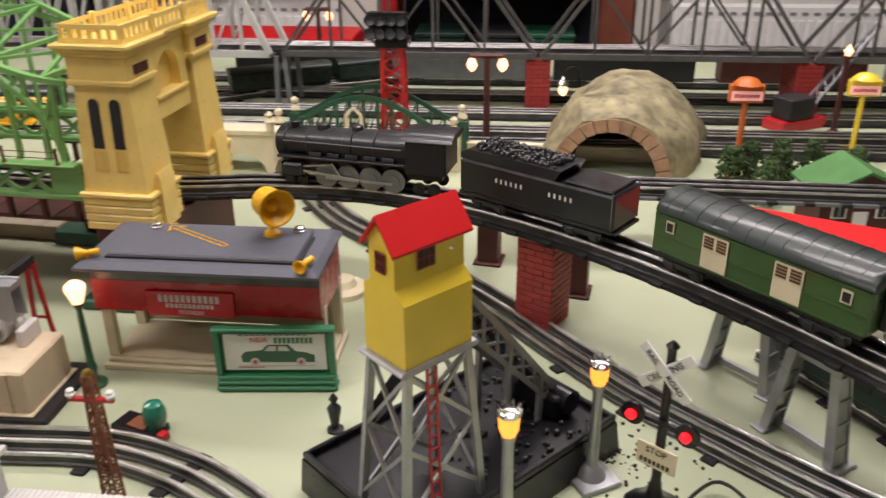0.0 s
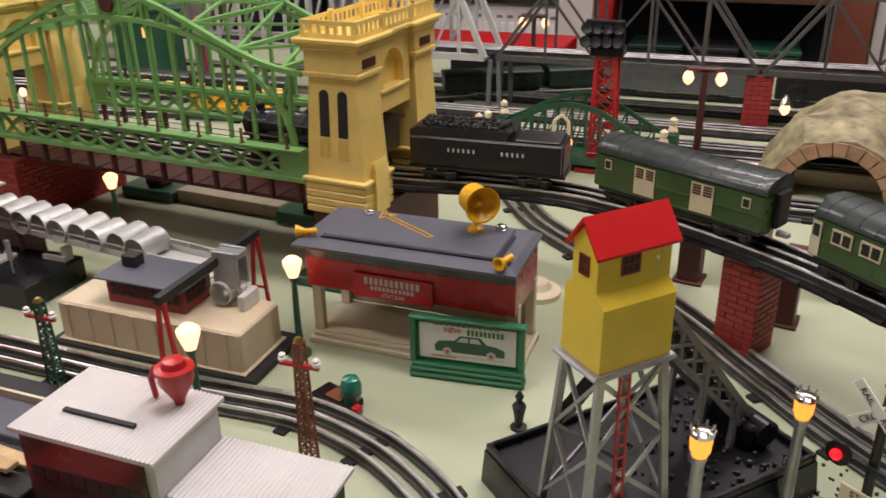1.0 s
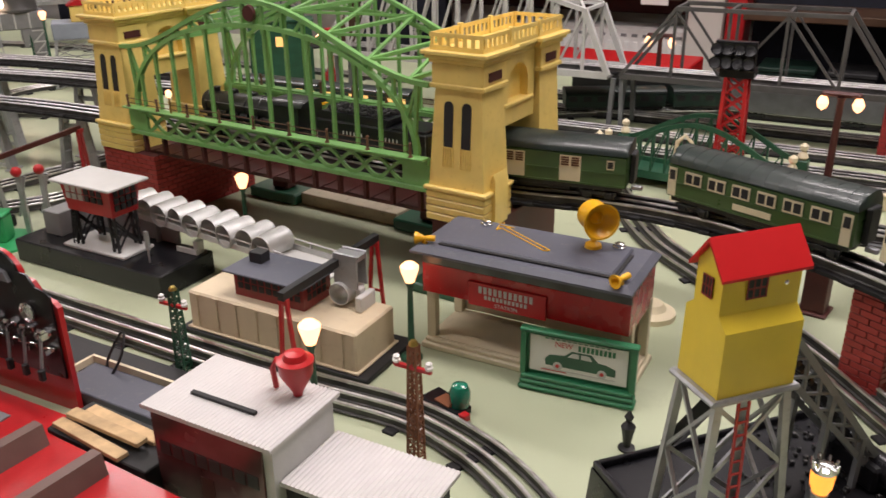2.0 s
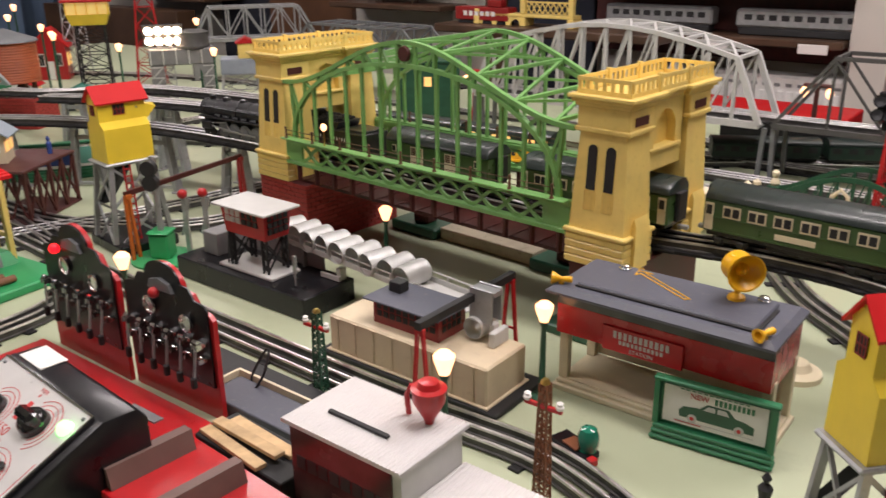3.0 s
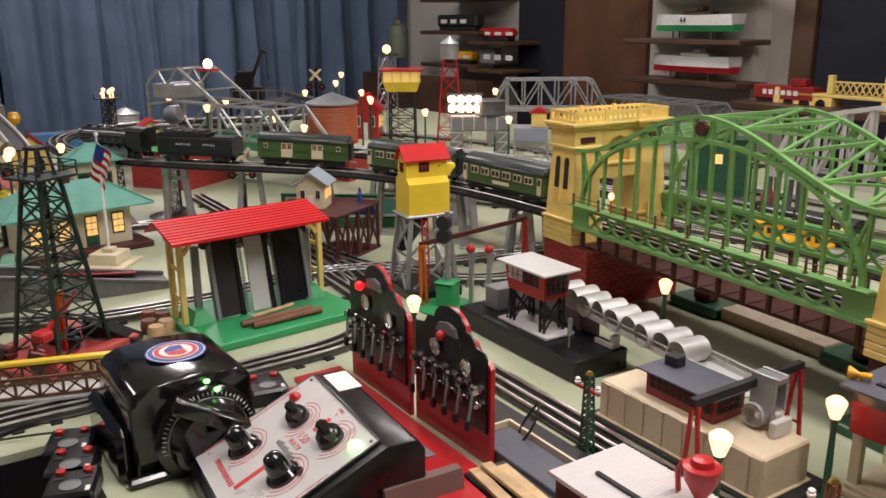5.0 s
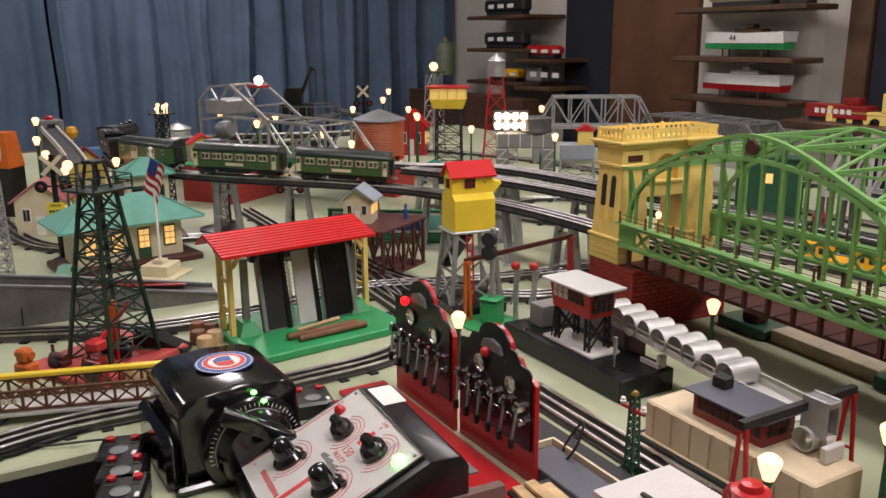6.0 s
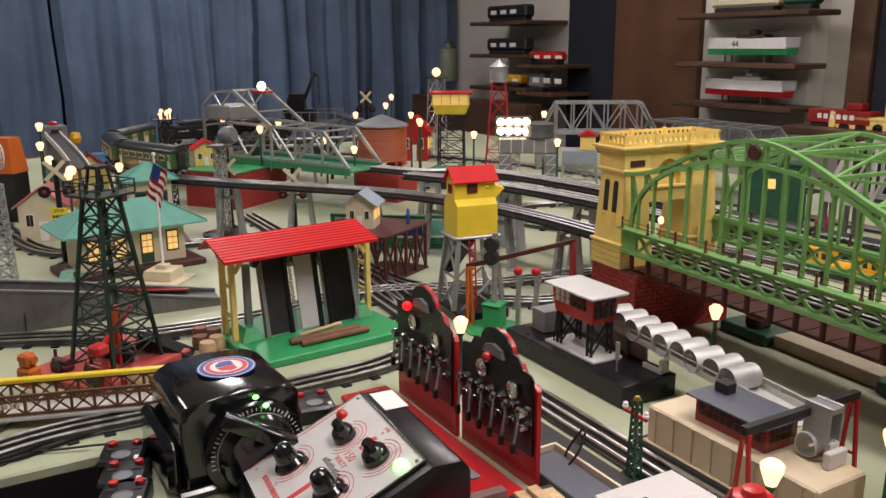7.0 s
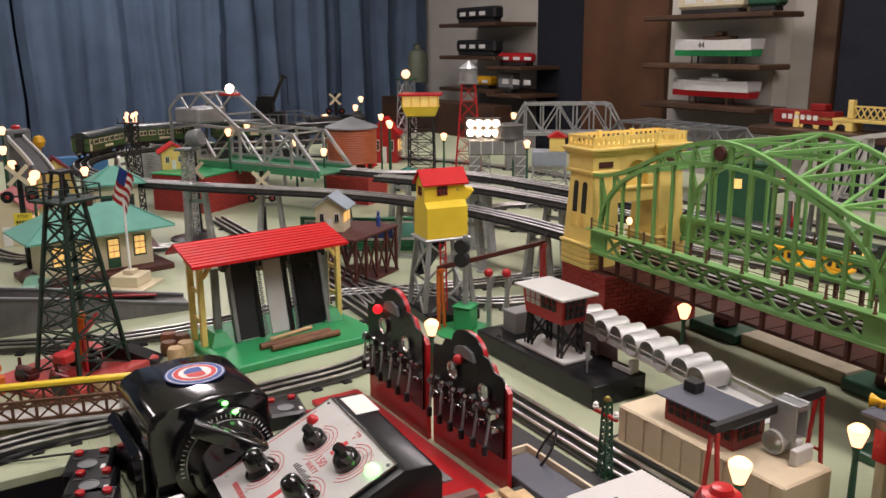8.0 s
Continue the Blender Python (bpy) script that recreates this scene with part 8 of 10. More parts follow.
part("top_rail", b, YEL2, t)
for x in (-0.12, 0.07):
    bogie(t, x)
for k in range(6):
    b = NB()
    bx(b, -0.002, 0.002, -0.0003, 0.0003, -0.003, 0.003)
    part("lettering_bar", b, CREAM, t, at=pose(-0.075 + 0.006 * k, -0.0219, 0.029))

# long grey loading ramp
GUNMETAL = mat("dull_gunmetal_paint", (0.13, 0.128, 0.122), 0.45, metal=0.2, var=0.2, dirt=(0.085, 0.083, 0.08))
t = thing("loading_ramp", -1.297, 0.42, 0, 75.7, "long dull grey metal toy ramp sloping to the board", "toy ramp")
for y in (0.0, 0.062):
    b = NB()
    prism(b, [(-0.21, 0.0), (0.165, 0.0), (0.165, 0.010), (-0.05, 0.050), (-0.21, 0.076)], y - 0.004, y)
    sd = part("side_plate", b, GUNMETAL, t)
    b = NB()
    bar(b, (-0.21, y - 0.003, 0.0775), (-0.05, y - 0.003, 0.0515), 0.006, 0.003)
    bar(b, (-0.05, y - 0.003, 0.0515), (0.165, y - 0.003, 0.0115), 0.006, 0.003)
    part("edge_trim", b, STEELGREY, sd)
    for x in (-0.13, -0.05, 0.03):
        b = NB()
        bx(b, x - 0.001, x + 0.001, y - 0.0052, y - 0.0042, 0.002, 0.030)
        part("plate_seam", b, MATBLACK, sd)
b = NB()
prism(b, [(-0.21, 0.045), (0.165, 0.003), (0.165, 0.0065), (-0.21, 0.0485)], 0.0002, 0.0578)
part("ramp_floor", b, GUNMETAL, t)
b = NB()
prism(b, [(-0.02, 0.0345), (0.12, 0.0185), (0.12, 0.0205), (-0.02, 0.0365)], 0.044, 0.0577)
part("red_strip", b, DKRED, t, "dark red strip on the ramp")

lm = lattice_mast("searchlight_mast", -1.745, 0.825, 0.20, 0.0115, 0.0095, SILVER, "silver lattice toy mast with a searchlight on top", "toy mast", 10, 30)
b = NB()
bx(b, -0.02, 0.02, -0.02, 0.02, 0.2002, 0.206, 0.001)
lathe(b, [(0.004, 0), (0.016, 0.004), (0.02, 0.012), (0.02, 0.03), (0.016, 0.036)], 18, (0, 0, 0), Matrix.Translation((0.012, -0.01, 0.225)) @ Matrix.Rotation(radians(80), 4, "Y"))
part("searchlight", b, STEELGREY, lm)
b = NB()
lathe(b, [(0.05, 0), (0.05, 0.004), (0.03, 0.008), (0.001, 0.0085)], 24)
part("foot", b, BLACK, lm)
lattice_mast("searchlight_mast", -1.59, 0.33, 0.19, 0.015, 0.011, SILVER, "grey lattice toy mast beside a station", "toy mast", 9, 10)


# ---- brick abutment and the raised-arm bascule bridge ----
ab = t = thing("bridge_abutment", -1.985, 0.983, 0, 25, "red brick abutment under a silver bascule bridge", "brick pier", "brick piers")
brick_pier(t, -0.175, 0, 0, 0.22, 0, 0.096, 11)
t = thing("bridge_abutment", -1.87, 1.38, 0, 20, "red brick block beside the elevated track", "brick pier", "brick piers")
brick_pier(t, -0.07, 0.07, -0.05, 0.05, 0, 0.075, 9)
b = NB()
bx(b, -0.178, 0.003, -0.003, 0.223, 0.0962, 0.1005, 0.001)
part("green_cap", b, BRGREEN, ab, "green painted cap slab")
bs = thing("bascule_bridge", -2.149, 1.072, 0, 14.3, "silver bascule toy bridge with a green deck and counterweight frame", "toy bridge")
BD = 0.125
DECKGREEN = mat("dull_green_deck", (0.05, 0.24, 0.12), 0.45)
b = NB()
bx(b, -0.03, 0.414, 0.004, BD - 0.004, 0.104, 0.109, 0.001)
part("deck", b, DECKGREEN, bs, "dull green deck")
for y in (0.0, BD):
    b = NB()
    bx(b, -0.03, 0.416, y - 0.004, y + 0.0035, 0.098, 0.1175, 0.001)
    part("deck_girder", b, DECKGREEN, bs)
    for x in (0.136, 0.225, 0.322, 0.405):
        b = NB()
        bx(b, x - 0.004, x + 0.004, y - 0.007, y - 0.0042, 0.090, 0.117, 0.001)
        part("girder_rib", b, DECKGREEN, bs)
    b = NB()
    bar(b, (-0.032, y, 0.213), (0.328, y, 0.205), 0.007, 0.007)
    bar(b, (0.328, y, 0.205), (0.412, y, 0.116), 0.008, 0.008)
    bar(b, (-0.03, y, 0.121), (0.41, y, 0.121), 0.006, 0.006)
    part("truss_chord", b, SILVER, bs)
    for x0, z0, x1, z1 in ((0.136, 0.121, 0.136, 0.209), (0.225, 0.121, 0.225, 0.207), (0.322, 0.121, 0.322, 0.205), (-0.028, 0.212, 0.040, 0.124), (0.040, 0.124, 0.130, 0.208), (0.140, 0.208, 0.218, 0.124), (0.232, 0.124, 0.316, 0.204)):
        b = NB()
        bar(b, (x0, y, z0), (x1, y, z1), 0.006, 0.0055)
        part("truss_member", b, SILVER, bs)
    for x0, z0, x1, z1, w in ((-0.137, 0.10, -0.137, 0.255, 0.007), (-0.137, 0.255, -0.091, 0.294, 0.006), (-0.091, 0.294, -0.006, 0.301, 0.006), (-0.006, 0.301, 0.139, 0.208, 0.008), (-0.091, 0.294, -0.062, 0.258, 0.005), (-0.006, 0.301, -0.055, 0.258, 0.005), (-0.032, 0.213, -0.137, 0.20, 0.006), (-0.032, 0.213, -0.032, 0.10, 0.007), (-0.137, 0.11, -0.032, 0.205, 0.004)):
        b = NB()
        bar(b, (x0, y, z0), (x1, y, z1), w)
        part("counter_frame_bar", b, SILVER, bs)
b = NB()
bx(b, -0.130, -0.036, 0.008, BD - 0.008, 0.216, 0.257, 0.004)
part("counterweight", b, SILVER, bs, "dull silver counterweight box")
for x, z in ((-0.091, 0.294), (-0.006, 0.301), (0.08, 0.246), (0.139, 0.208), (0.225, 0.207), (0.322, 0.205)):
    b = NB()
    bar(b, (x, 0.004, z), (x, BD - 0.004, z), 0.0045)
    part("cross_strut", b, SILVER, bs)
b = NB()
bx(b, 0.02, 0.065, BD / 2 - 0.02, BD / 2 + 0.02, 0.292, 0.299, 0.001)
part("lamp_stage", b, RED, bs)
b = NB()
bar(b, (-0.006, BD / 2, 0.302), (0.065, BD / 2, 0.290), 0.005)
part("stage_arm", b, SILVER, bs)
b = NB()
ball(b, (0.042, BD / 2, 0.3115), 0.0125, 12)
part("beacon", b, mat("bright_beacon_glass", (1.0, 0.80, 0.6), 0.3, glow=7), bs, "bright lit globe")


# ---- tank, towers and lights in the far field ----
t = thing("water_tank", -1.90, 1.39, 0, 0, "round terracotta ribbed water tank with a grey cone roof", "toy water tank")
prof = []
for k in range(16):
    z = 0.105 + 0.095 * k / 15
    prof += [(0.068, z), (0.0695, z + 0.003)]
b = NB()
lathe(b, prof, 36)
part("tank", b, TANK, t)
b = NB()
lathe(b, [(0.078, 0.2015), (0.076, 0.205), (0.002, 0.232)], 10)
part("roof", b, STEELGREY, t)
for k in range(6):
    a = math.pi * k / 3
    b = NB()
    bar(b, (0.05 * math.cos(a), 0.05 * math.sin(a), 0), (0.05 * math.cos(a), 0.05 * math.sin(a), 0.104), 0.008)
    part("leg", b, BROWN, t)
b = NB()
for k in range(6):
    a, c = math.pi * k / 3, math.pi * (k + 1) / 3
    bar(b, (0.05 * math.cos(a), 0.05 * math.sin(a), 0.01), (0.05 * math.cos(c), 0.05 * math.sin(c), 0.1), 0.004)
    bar(b, (0.05 * math.cos(c), 0.05 * math.sin(c), 0.01), (0.05 * math.cos(a), 0.05 * math.sin(a), 0.1), 0.004)
part("bracing", b, BROWN, t)

ct = lattice_mast("control_tower", -2.04, 1.77, 0.205, 0.042, 0.038, MATBLACK, "black lattice toy control tower with a yellow lit cabin", "toy tower", 5, 45)
b = NB()
v = [b.verts.new(c) for c in ((-0.046, -0.04, 0.2052), (0.046, -0.04, 0.2052), (0.046, 0.04, 0.2052), (-0.046, 0.04, 0.2052), (-0.058, -0.05, 0.235), (0.058, -0.05, 0.235), (0.058, 0.05, 0.235), (-0.058, 0.05, 0.235))]
bmesh.ops.convex_hull(b, input=v)
part("cabin", b, YEL2, ct)
b = NB()
bx(b, -0.055, 0.055, -0.047, 0.047, 0.2352, 0.268)
part("glazing", b, mat("dim_amber_glazing", (0.9, 0.62, 0.2), 0.3, glow=0.35), ct)
for x in (-0.056, -0.028, 0.0, 0.028, 0.056):
    b = NB()
    bar(b, (x, -0.049, 0.235), (x, -0.049, 0.268), 0.003)
    part("mullion", b, YEL2, ct)
b = NB()
bx(b, -0.068, 0.068, -0.06, 0.06, 0.2682, 0.275, 0.002)
part("roof", b, RED, ct)
b = NB()
bx(b, -0.06, 0.06, -0.055, 0.055, 0, 0.008, 0.002)
part("base", b, MIDGREY, ct)

wt = lattice_mast("water_tower", -2.08, 2.02, 0.295, 0.045, 0.022, RED, "red lattice water tower with a silver tank", "toy water tower", 5, 45)
b = NB()
lathe(b, [(0.034, 0.2952), (0.034, 0.3), (0.030, 0.301), (0.030, 0.345), (0.034, 0.346), (0.001, 0.372)], 24)
part("tank", b, SILVER, wt)

fl = lattice_mast("floodlight_tower", -1.69, 1.70, 0.165, 0.022, 0.018, SILVER, "grey lattice tower with a blazing bank of eight floodlights", "toy mast", 6, 45)
b = NB()
bx(b, -0.052, 0.052, -0.004, 0.010, 0.165, 0.222, 0.002)
part("rack", b, MATBLACK, fl)
for i in range(4):
    for j in range(2):
        b = NB()
        ball(b, (-0.036 + 0.024 * i, -0.012, 0.180 + 0.026 * j), 0.0105, 12)
        part("floodlight_bulb", b, mat("floodlight_glass", (1.0, 0.72, 0.5), 0.3, glow=22) if i + j == 0 else bpy.data.materials["floodlight_glass"], fl, "glaring lit bulb")
t = thing("coal_hopper", -1.665, 1.735, 0, 45, "grey ribbed metal toy coal hopper on an open frame", "toy hopper")
b = NB()
bx(b, -0.085, 0.085, -0.035, 0.035, 0.118, 0.160, 0.003)
part("bin", b, MIDGREY, t)
for k in range(6):
    b = NB()
    bx(b, -0.083 + k * 0.0325, -0.079 + k * 0.0325, -0.038, -0.0352, 0.12, 0.158, 0.0008)
    part("bin_rib", b, LIGHTGREY, t)
for x in (-0.066, 0.066):
    b = NB()
    k = 1 if x > 0 else -1
    prism(b, [(x - 0.017, 0), (x + 0.017, 0), (x + 0.017, 0.1178), (x - 0.017 - 0.012 * (k > 0), 0.1178), (x - 0.017, 0.09)], -0.033, 0.033)
    lg = part("leg", b, MIDGREY, t)
    for i in range(4):
        b = NB()
        bar(b, (x - 0.014, -0.0345, 0.006 + i * 0.027), (x + 0.014, -0.0345, 0.033 + i * 0.027), 0.003)
        bar(b, (x - 0.016, -0.0345, 0.033 + i * 0.027), (x + 0.016, -0.0345, 0.033 + i * 0.027), 0.003)
        part("leg_brace", b, LIGHTGREY, lg)
b = NB()
lathe(b, [(0.044, 0.1602), (0.045, 0.166), (0.043, 0.170), (0.043, 0.198), (0.045, 0.200), (0.03, 0.205), (0.001, 0.206)], 24, (0.03, 0.0, 0))
part("drum", b, DARKSTEEL, t, "dark round drum")
st = lattice_mast("silver_tower", -1.45, 1.71, 0.11, 0.055, 0.04, SILVER, "silver lattice toy tower with a grey bin", "toy tower", 3, 40)
b = NB()
bx(b, -0.045, 0.045, -0.04, 0.04, 0.1102, 0.148, 0.002)
part("bin", b, mat("blue_grey_paint", (0.25, 0.28, 0.33), 0.45), st)
b = NB()
bx(b, 0.0, 0.04, -0.03, 0.02, 0.1482, 0.185, 0.001)
part("cabin", b, YEL, st)
b = NB()
prism(b, [(-0.006, 0.1852), (0.046, 0.1852), (0.02, 0.20)], -0.034, 0.024)
part("cabin_roof", b, RED, st)

truss_span(-1.86, 2.28, 0.125, 46, 0.40, 0.10, 0.10, SILVER, 7, "silver toy truss bridge on the far side")
truss_span(-1.33, 2.14, 0.135, -12, 0.50, 0.12, 0.06, STEELGREY, 8, "dark grey low toy truss bridge")
p = room(-1.9, 1.9).translation
hip_house("teal_shed", -1.93, 1.62, -0.02, 40, 0.11, 0.11, 0.05, 0.02, 0.035, CREAM, mat("deep_teal_roof", (0.03, 0.17, 0.13), 0.5), "low toy shed with a deep teal hipped roof", False, False, False)
cottage(-2.17, 1.62, 30, 0.07, 0.06, 0.045, WHITE, BRIGHTRED, "white toy cottage with a red roof and lit window")
t = cottage(-2.185, 0.99, 70, 0.06, 0.07, 0.046, YEL, BRIGHTRED, "small yellow toy house with a red roof on a brick abutment")
t.location.z = 0.1008
t = thing("radar_station", -2.26, 0.505, 0, 40, "red toy radar tower with a white open-work dish", "toy radar")
b = NB()
bx(b, -0.035, 0.035, -0.03, 0.03, 0, 0.12, 0.002)
part("base", b, MATBLACK, t)
b = NB()
v = [b.verts.new(c) for c in ((-0.036, -0.03, 0.1202), (0.036, -0.03, 0.1202), (0.036, 0.03, 0.1202), (-0.036, 0.03, 0.1202), (-0.028, -0.022, 0.206), (0.028, -0.022, 0.206), (0.028, 0.022, 0.206), (-0.028, 0.022, 0.206))]
bmesh.ops.convex_hull(b, input=v)
part("cabin", b, ORANGE, t, "orange-red cabin")
for k in range(9):
    a = math.pi * (k / 8 - 0.5)
    b = NB()
    pts = [(0.030 * math.sin(a) * math.cos(c), -0.046 + 0.014 * math.sin(c) ** 2, 0.165 + 0.034 * math.sin(c)) for c in [math.pi * (i / 8 - 0.5) for i in range(9)]]
    tube(b, pts, 0.0012, 5)
    part("dish_rib", b, WHITE, t)
for k in (-2, -1, 0, 1, 2):
    b = NB()
    c = 0.42 * k
    tube(b, [(0.030 * math.sin(math.pi * (i / 8 - 0.5)) * math.cos(c), -0.046 + 0.014 * math.sin(c) ** 2, 0.165 + 0.034 * math.sin(c)) for i in range(9)], 0.0012, 5)
    part("dish_hoop", b, WHITE, t)
b = NB()
cyl(b, (0, -0.044, 0.165), (0, -0.028, 0.165), 0.004, n=8)
part("dish_mount", b, MATBLACK, t)
cottage(-1.99, 0.515, 60, 0.10, 0.08, 0.080, CREAM, mat("pink_roof", (0.5, 0.16, 0.17), 0.5), "cream toy house with a dusty pink roof")
cottage(-2.37, 0.735, 75, 0.09, 0.06, 0.092, YEL, DKRED, "yellow toy house with a red roof")
cottage(-2.45, 1.95, 40, 0.10, 0.08, 0.11, RED, BRIGHTRED, "red toy engine house behind the control tower")
b = NB()
lathe(b, [p_ for k in range(22) for p_ in ((0.038, 0.157 * k / 22), (0.0395, 0.157 * k / 22 + 0.0035))] + [(0.043, 0.158), (0.003, 0.176), (0.003, 0.184)], 20)
single("silo", b, SILVER, "silver ribbed toy silo with a cone roof", "toy silo", at=pose(-2.49, 1.055, 0))
b = NB()
bx(b, -0.05, 0.05, -0.03, 0.03, 0, 0.04, 0.002)
bx(b, -0.03, 0.02, -0.02, 0.02, 0.0402, 0.09, 0.002)
bar(b, (0.01, 0, 0.05), (0.055, 0, 0.155), 0.013, 0.010)
bar(b, (0.052, 0, 0.150), (0.066, 0, 0.146), 0.006)
cyl(b, (0.066, 0, 0.146), (0.066, 0, 0.06), 0.0014, n=5)
cyl(b, (-0.035, 0.012, 0.04), (-0.035, 0.012, 0.075), 0.007, n=10)
single("toy_derrick", b, BLACK, "black toy crane with a raised boom", "toy crane", at=pose(-2.385, 1.415, 0.180, 0, 0, 48))
t = thing("crane_stage", -2.372, 1.43, 0.05, 48, "dark railed stage under a toy crane", "toy stage")
b = NB()
bx(b, -0.11, 0.11, -0.08, 0.08, 0.12, 0.1298, 0.002)
part("deck", b, MATBLACK, t)
for x in (-0.09, 0.09):
    for y in (-0.06, 0.06):
        b = NB()
        bar(b, (x, y, -0.05), (x, y, 0.12), 0.01)
        part("leg", b, MATBLACK, t)
b = NB()
for s in (-1, 1):
    for k in range(9):
        x = -0.108 + 0.027 * k
        bar(b, (x, s * 0.078, 0.13), (x, s * 0.078, 0.165), 0.003)
    bar(b, (-0.11, s * 0.078, 0.165), (0.11, s * 0.078, 0.165), 0.003)
part("railing", b, STEELGREY, t)
t = lattice_mast("lookout_lamp", -2.395, 2.005, 0.30, 0.030, 0.02, SILVER, "grey lattice beacon mast with a bright globe", "toy mast", 5, 10)
b = NB()
ball(b, (0, 0, 0.322), 0.016, 12)
part("globe", b, GLOW, t, "bright lit globe")
b = NB()
bx(b, -0.03, 0.03, -0.03, 0.03, 0.3, 0.305)
part("platform", b, DKGREEN, t)

# crossbuck signals in the far field
for x, y, rz, h in ((-1.689, 0.46, 62, 0.211), (-1.602, 0.926, 50, 0.16), (-1.785, 0.862, 52, 0.169), (-2.356, 1.66, 45, 0.269)):
    t = thing("crossing_signal", x, y, 0, rz, "toy crossing signal with a pale crossbuck and dark lamps", "crossing signal", "far crossing signals")
    b = NB()
    lathe(b, [(0.02, 0), (0.02, 0.006), (0.006, 0.012), (0.005, h)], 10)
    part("post", b, BLACK, t)
    for s in (-1, 1):
        b = NB()
        bx(b, -0.026, 0.026, -0.007 - 0.001 * s, -0.0055 - 0.001 * s, -0.0038, 0.0038, 0, Matrix.Translation((0, 0, h - 0.02)) @ Matrix.Rotation(radians(45 * s), 4, "Y"))
        part("crossbuck_blade", b, CREAM, t)
        b = NB()
        cyl(b, (s * 0.022, -0.010, h - 0.060), (s * 0.022, -0.004, h - 0.060), 0.0115 if h > 0.2 else 0.0085, n=16)
        bar(b, (0, -0.004, h - 0.060), (s * 0.022, -0.004, h - 0.060), 0.003)
        dc = part("lamp_disc", b, BLACK, t)
        b = NB()
        ball(b, (s * 0.022, -0.0105, h - 0.060), 0.0042, 10)
        part("lens", b, DKRED, dc, "dark red lens")
    b = NB()
    if h > 0.2 and x > -2:
        bx(b, -0.016, 0.016, -0.008, -0.006, h * 0.46, h * 0.46 + 0.022)
        sp = part("stop_plate", b, YEL2, t, "yellow plate lettered in black")
        words("lettering", "STOP", 0.008, BLACKINK, sp, pose(0, -0.0082, h * 0.46 + 0.016, 90, 0, 0))
        b = NB()
        for i in range(5):
            bx(b, -0.012 + i * 0.005, -0.0085 + i * 0.005, -0.0085, -0.0081, h * 0.46 + 0.003, h * 0.46 + 0.008)
        part("lettering", b, BLACKINK, sp)
    else:
        bx(b, -0.006, 0.006, -0.006, 0.006, 0.006, 0.03, 0.001)
        part("relay_box", b, BLACK, t)

# freight on the near left siding
for k, (x, y, m_) in enumerate(((-2.9, 0.95, mat("blue_barrel_paint", (0.05, 0.17, 0.38), 0.4)), (-2.75, 1.38, MATBLACK), (-2.6, 1.55, MATBLACK))):
    t = thing("freight_car", x, y, 0, 75, "toy freight car standing far back on a siding", "toy wagon", "freight cars")
    b = NB()
    bx(b, -0.12, 0.12, -0.025, 0.025, 0.014, 0.07, 0.002)
    part("body", b, m_, t)
    for xx in (-0.08, 0.08):
        bogie(t, xx)
# the grey conveyor head with its curved ramp by the left lamps
t = thing("coal_ramp", 0, 0, 0, 0, "grey curved toy conveyor ramp running down from a dark tower", "toy ramp")
cp = curve_points([Vector(p) for p in ((-2.39, 0.655, 0.196), (-2.30, 0.640, 0.190), (-2.18, 0.622, 0.182), (-2.06, 0.605, 0.170), (-1.96, 0.592, 0.152))], 0.012)
for s in (-1, 1):
    b = NB()
    sweep(b, cp, [(-0.002, -0.008), (0.002, -0.008), (0.002, 0.006), (-0.002, 0.006)], s * 0.018)
    part("side_plate", b, LIGHTGREY, t)
b = NB()
sweep(b, cp, [(-0.015, -0.004), (0.015, -0.004), (0.015, -0.001), (-0.015, -0.001)])
part("belt", b, MATBLACK, t)
for x, y, z in ((-2.18, 0.622, 0.172), (-2.0, 0.597, 0.148)):
    b = NB()
    bar(b, (x - 0.012, y, 0), (x, y, z), 0.006)
    bar(b, (x + 0.012, y, 0), (x, y, z), 0.006)
    part("trestle", b, STEELGREY, t)
b = NB()
bx(b, -2.44, -2.392, 0.635, 0.695, 0, 0.215, 0.003)
part("tower", b, STEELGREY, t)
b = NB()
bx(b, -2.3915, -2.389, 0.652, 0.678, 0.175, 0.205)
part("opening", b, MATBLACK, t)
b = NB()
lathe(b, [(0.012, 0.2152), (0.012, 0.222), (0.004, 0.226)], 14, (-2.415, 0.665, 0))
part("button", b, RED, t)
b = NB()
cyl(b, (-2.0, 0.575, 0.158), (-1.965, 0.568, 0.150), 0.011, 0.013, 14)
part("spotlight", b, MATBLACK, t)
b = NB()
cyl(b, (-1.9648, 0.568, 0.150), (-1.958, 0.5668, 0.1485), 0.0115, 0.010, 14)
part("spotlight_lens", b, GLOW, t, "lit round lens")
b = NB()
lathe(b, [(0.014, 0), (0.012, 0.004), (0.003, 0.008), (0.003, 0.160), (0.012, 0.165), (0.017, 0.178), (0.012, 0.192), (0.002, 0.195)], 16)
single("yellow_target", b, ORANGEYEL, "round orange-yellow ball on a slim post", "toy signal", at=pose(-2.40, 0.715, 0))


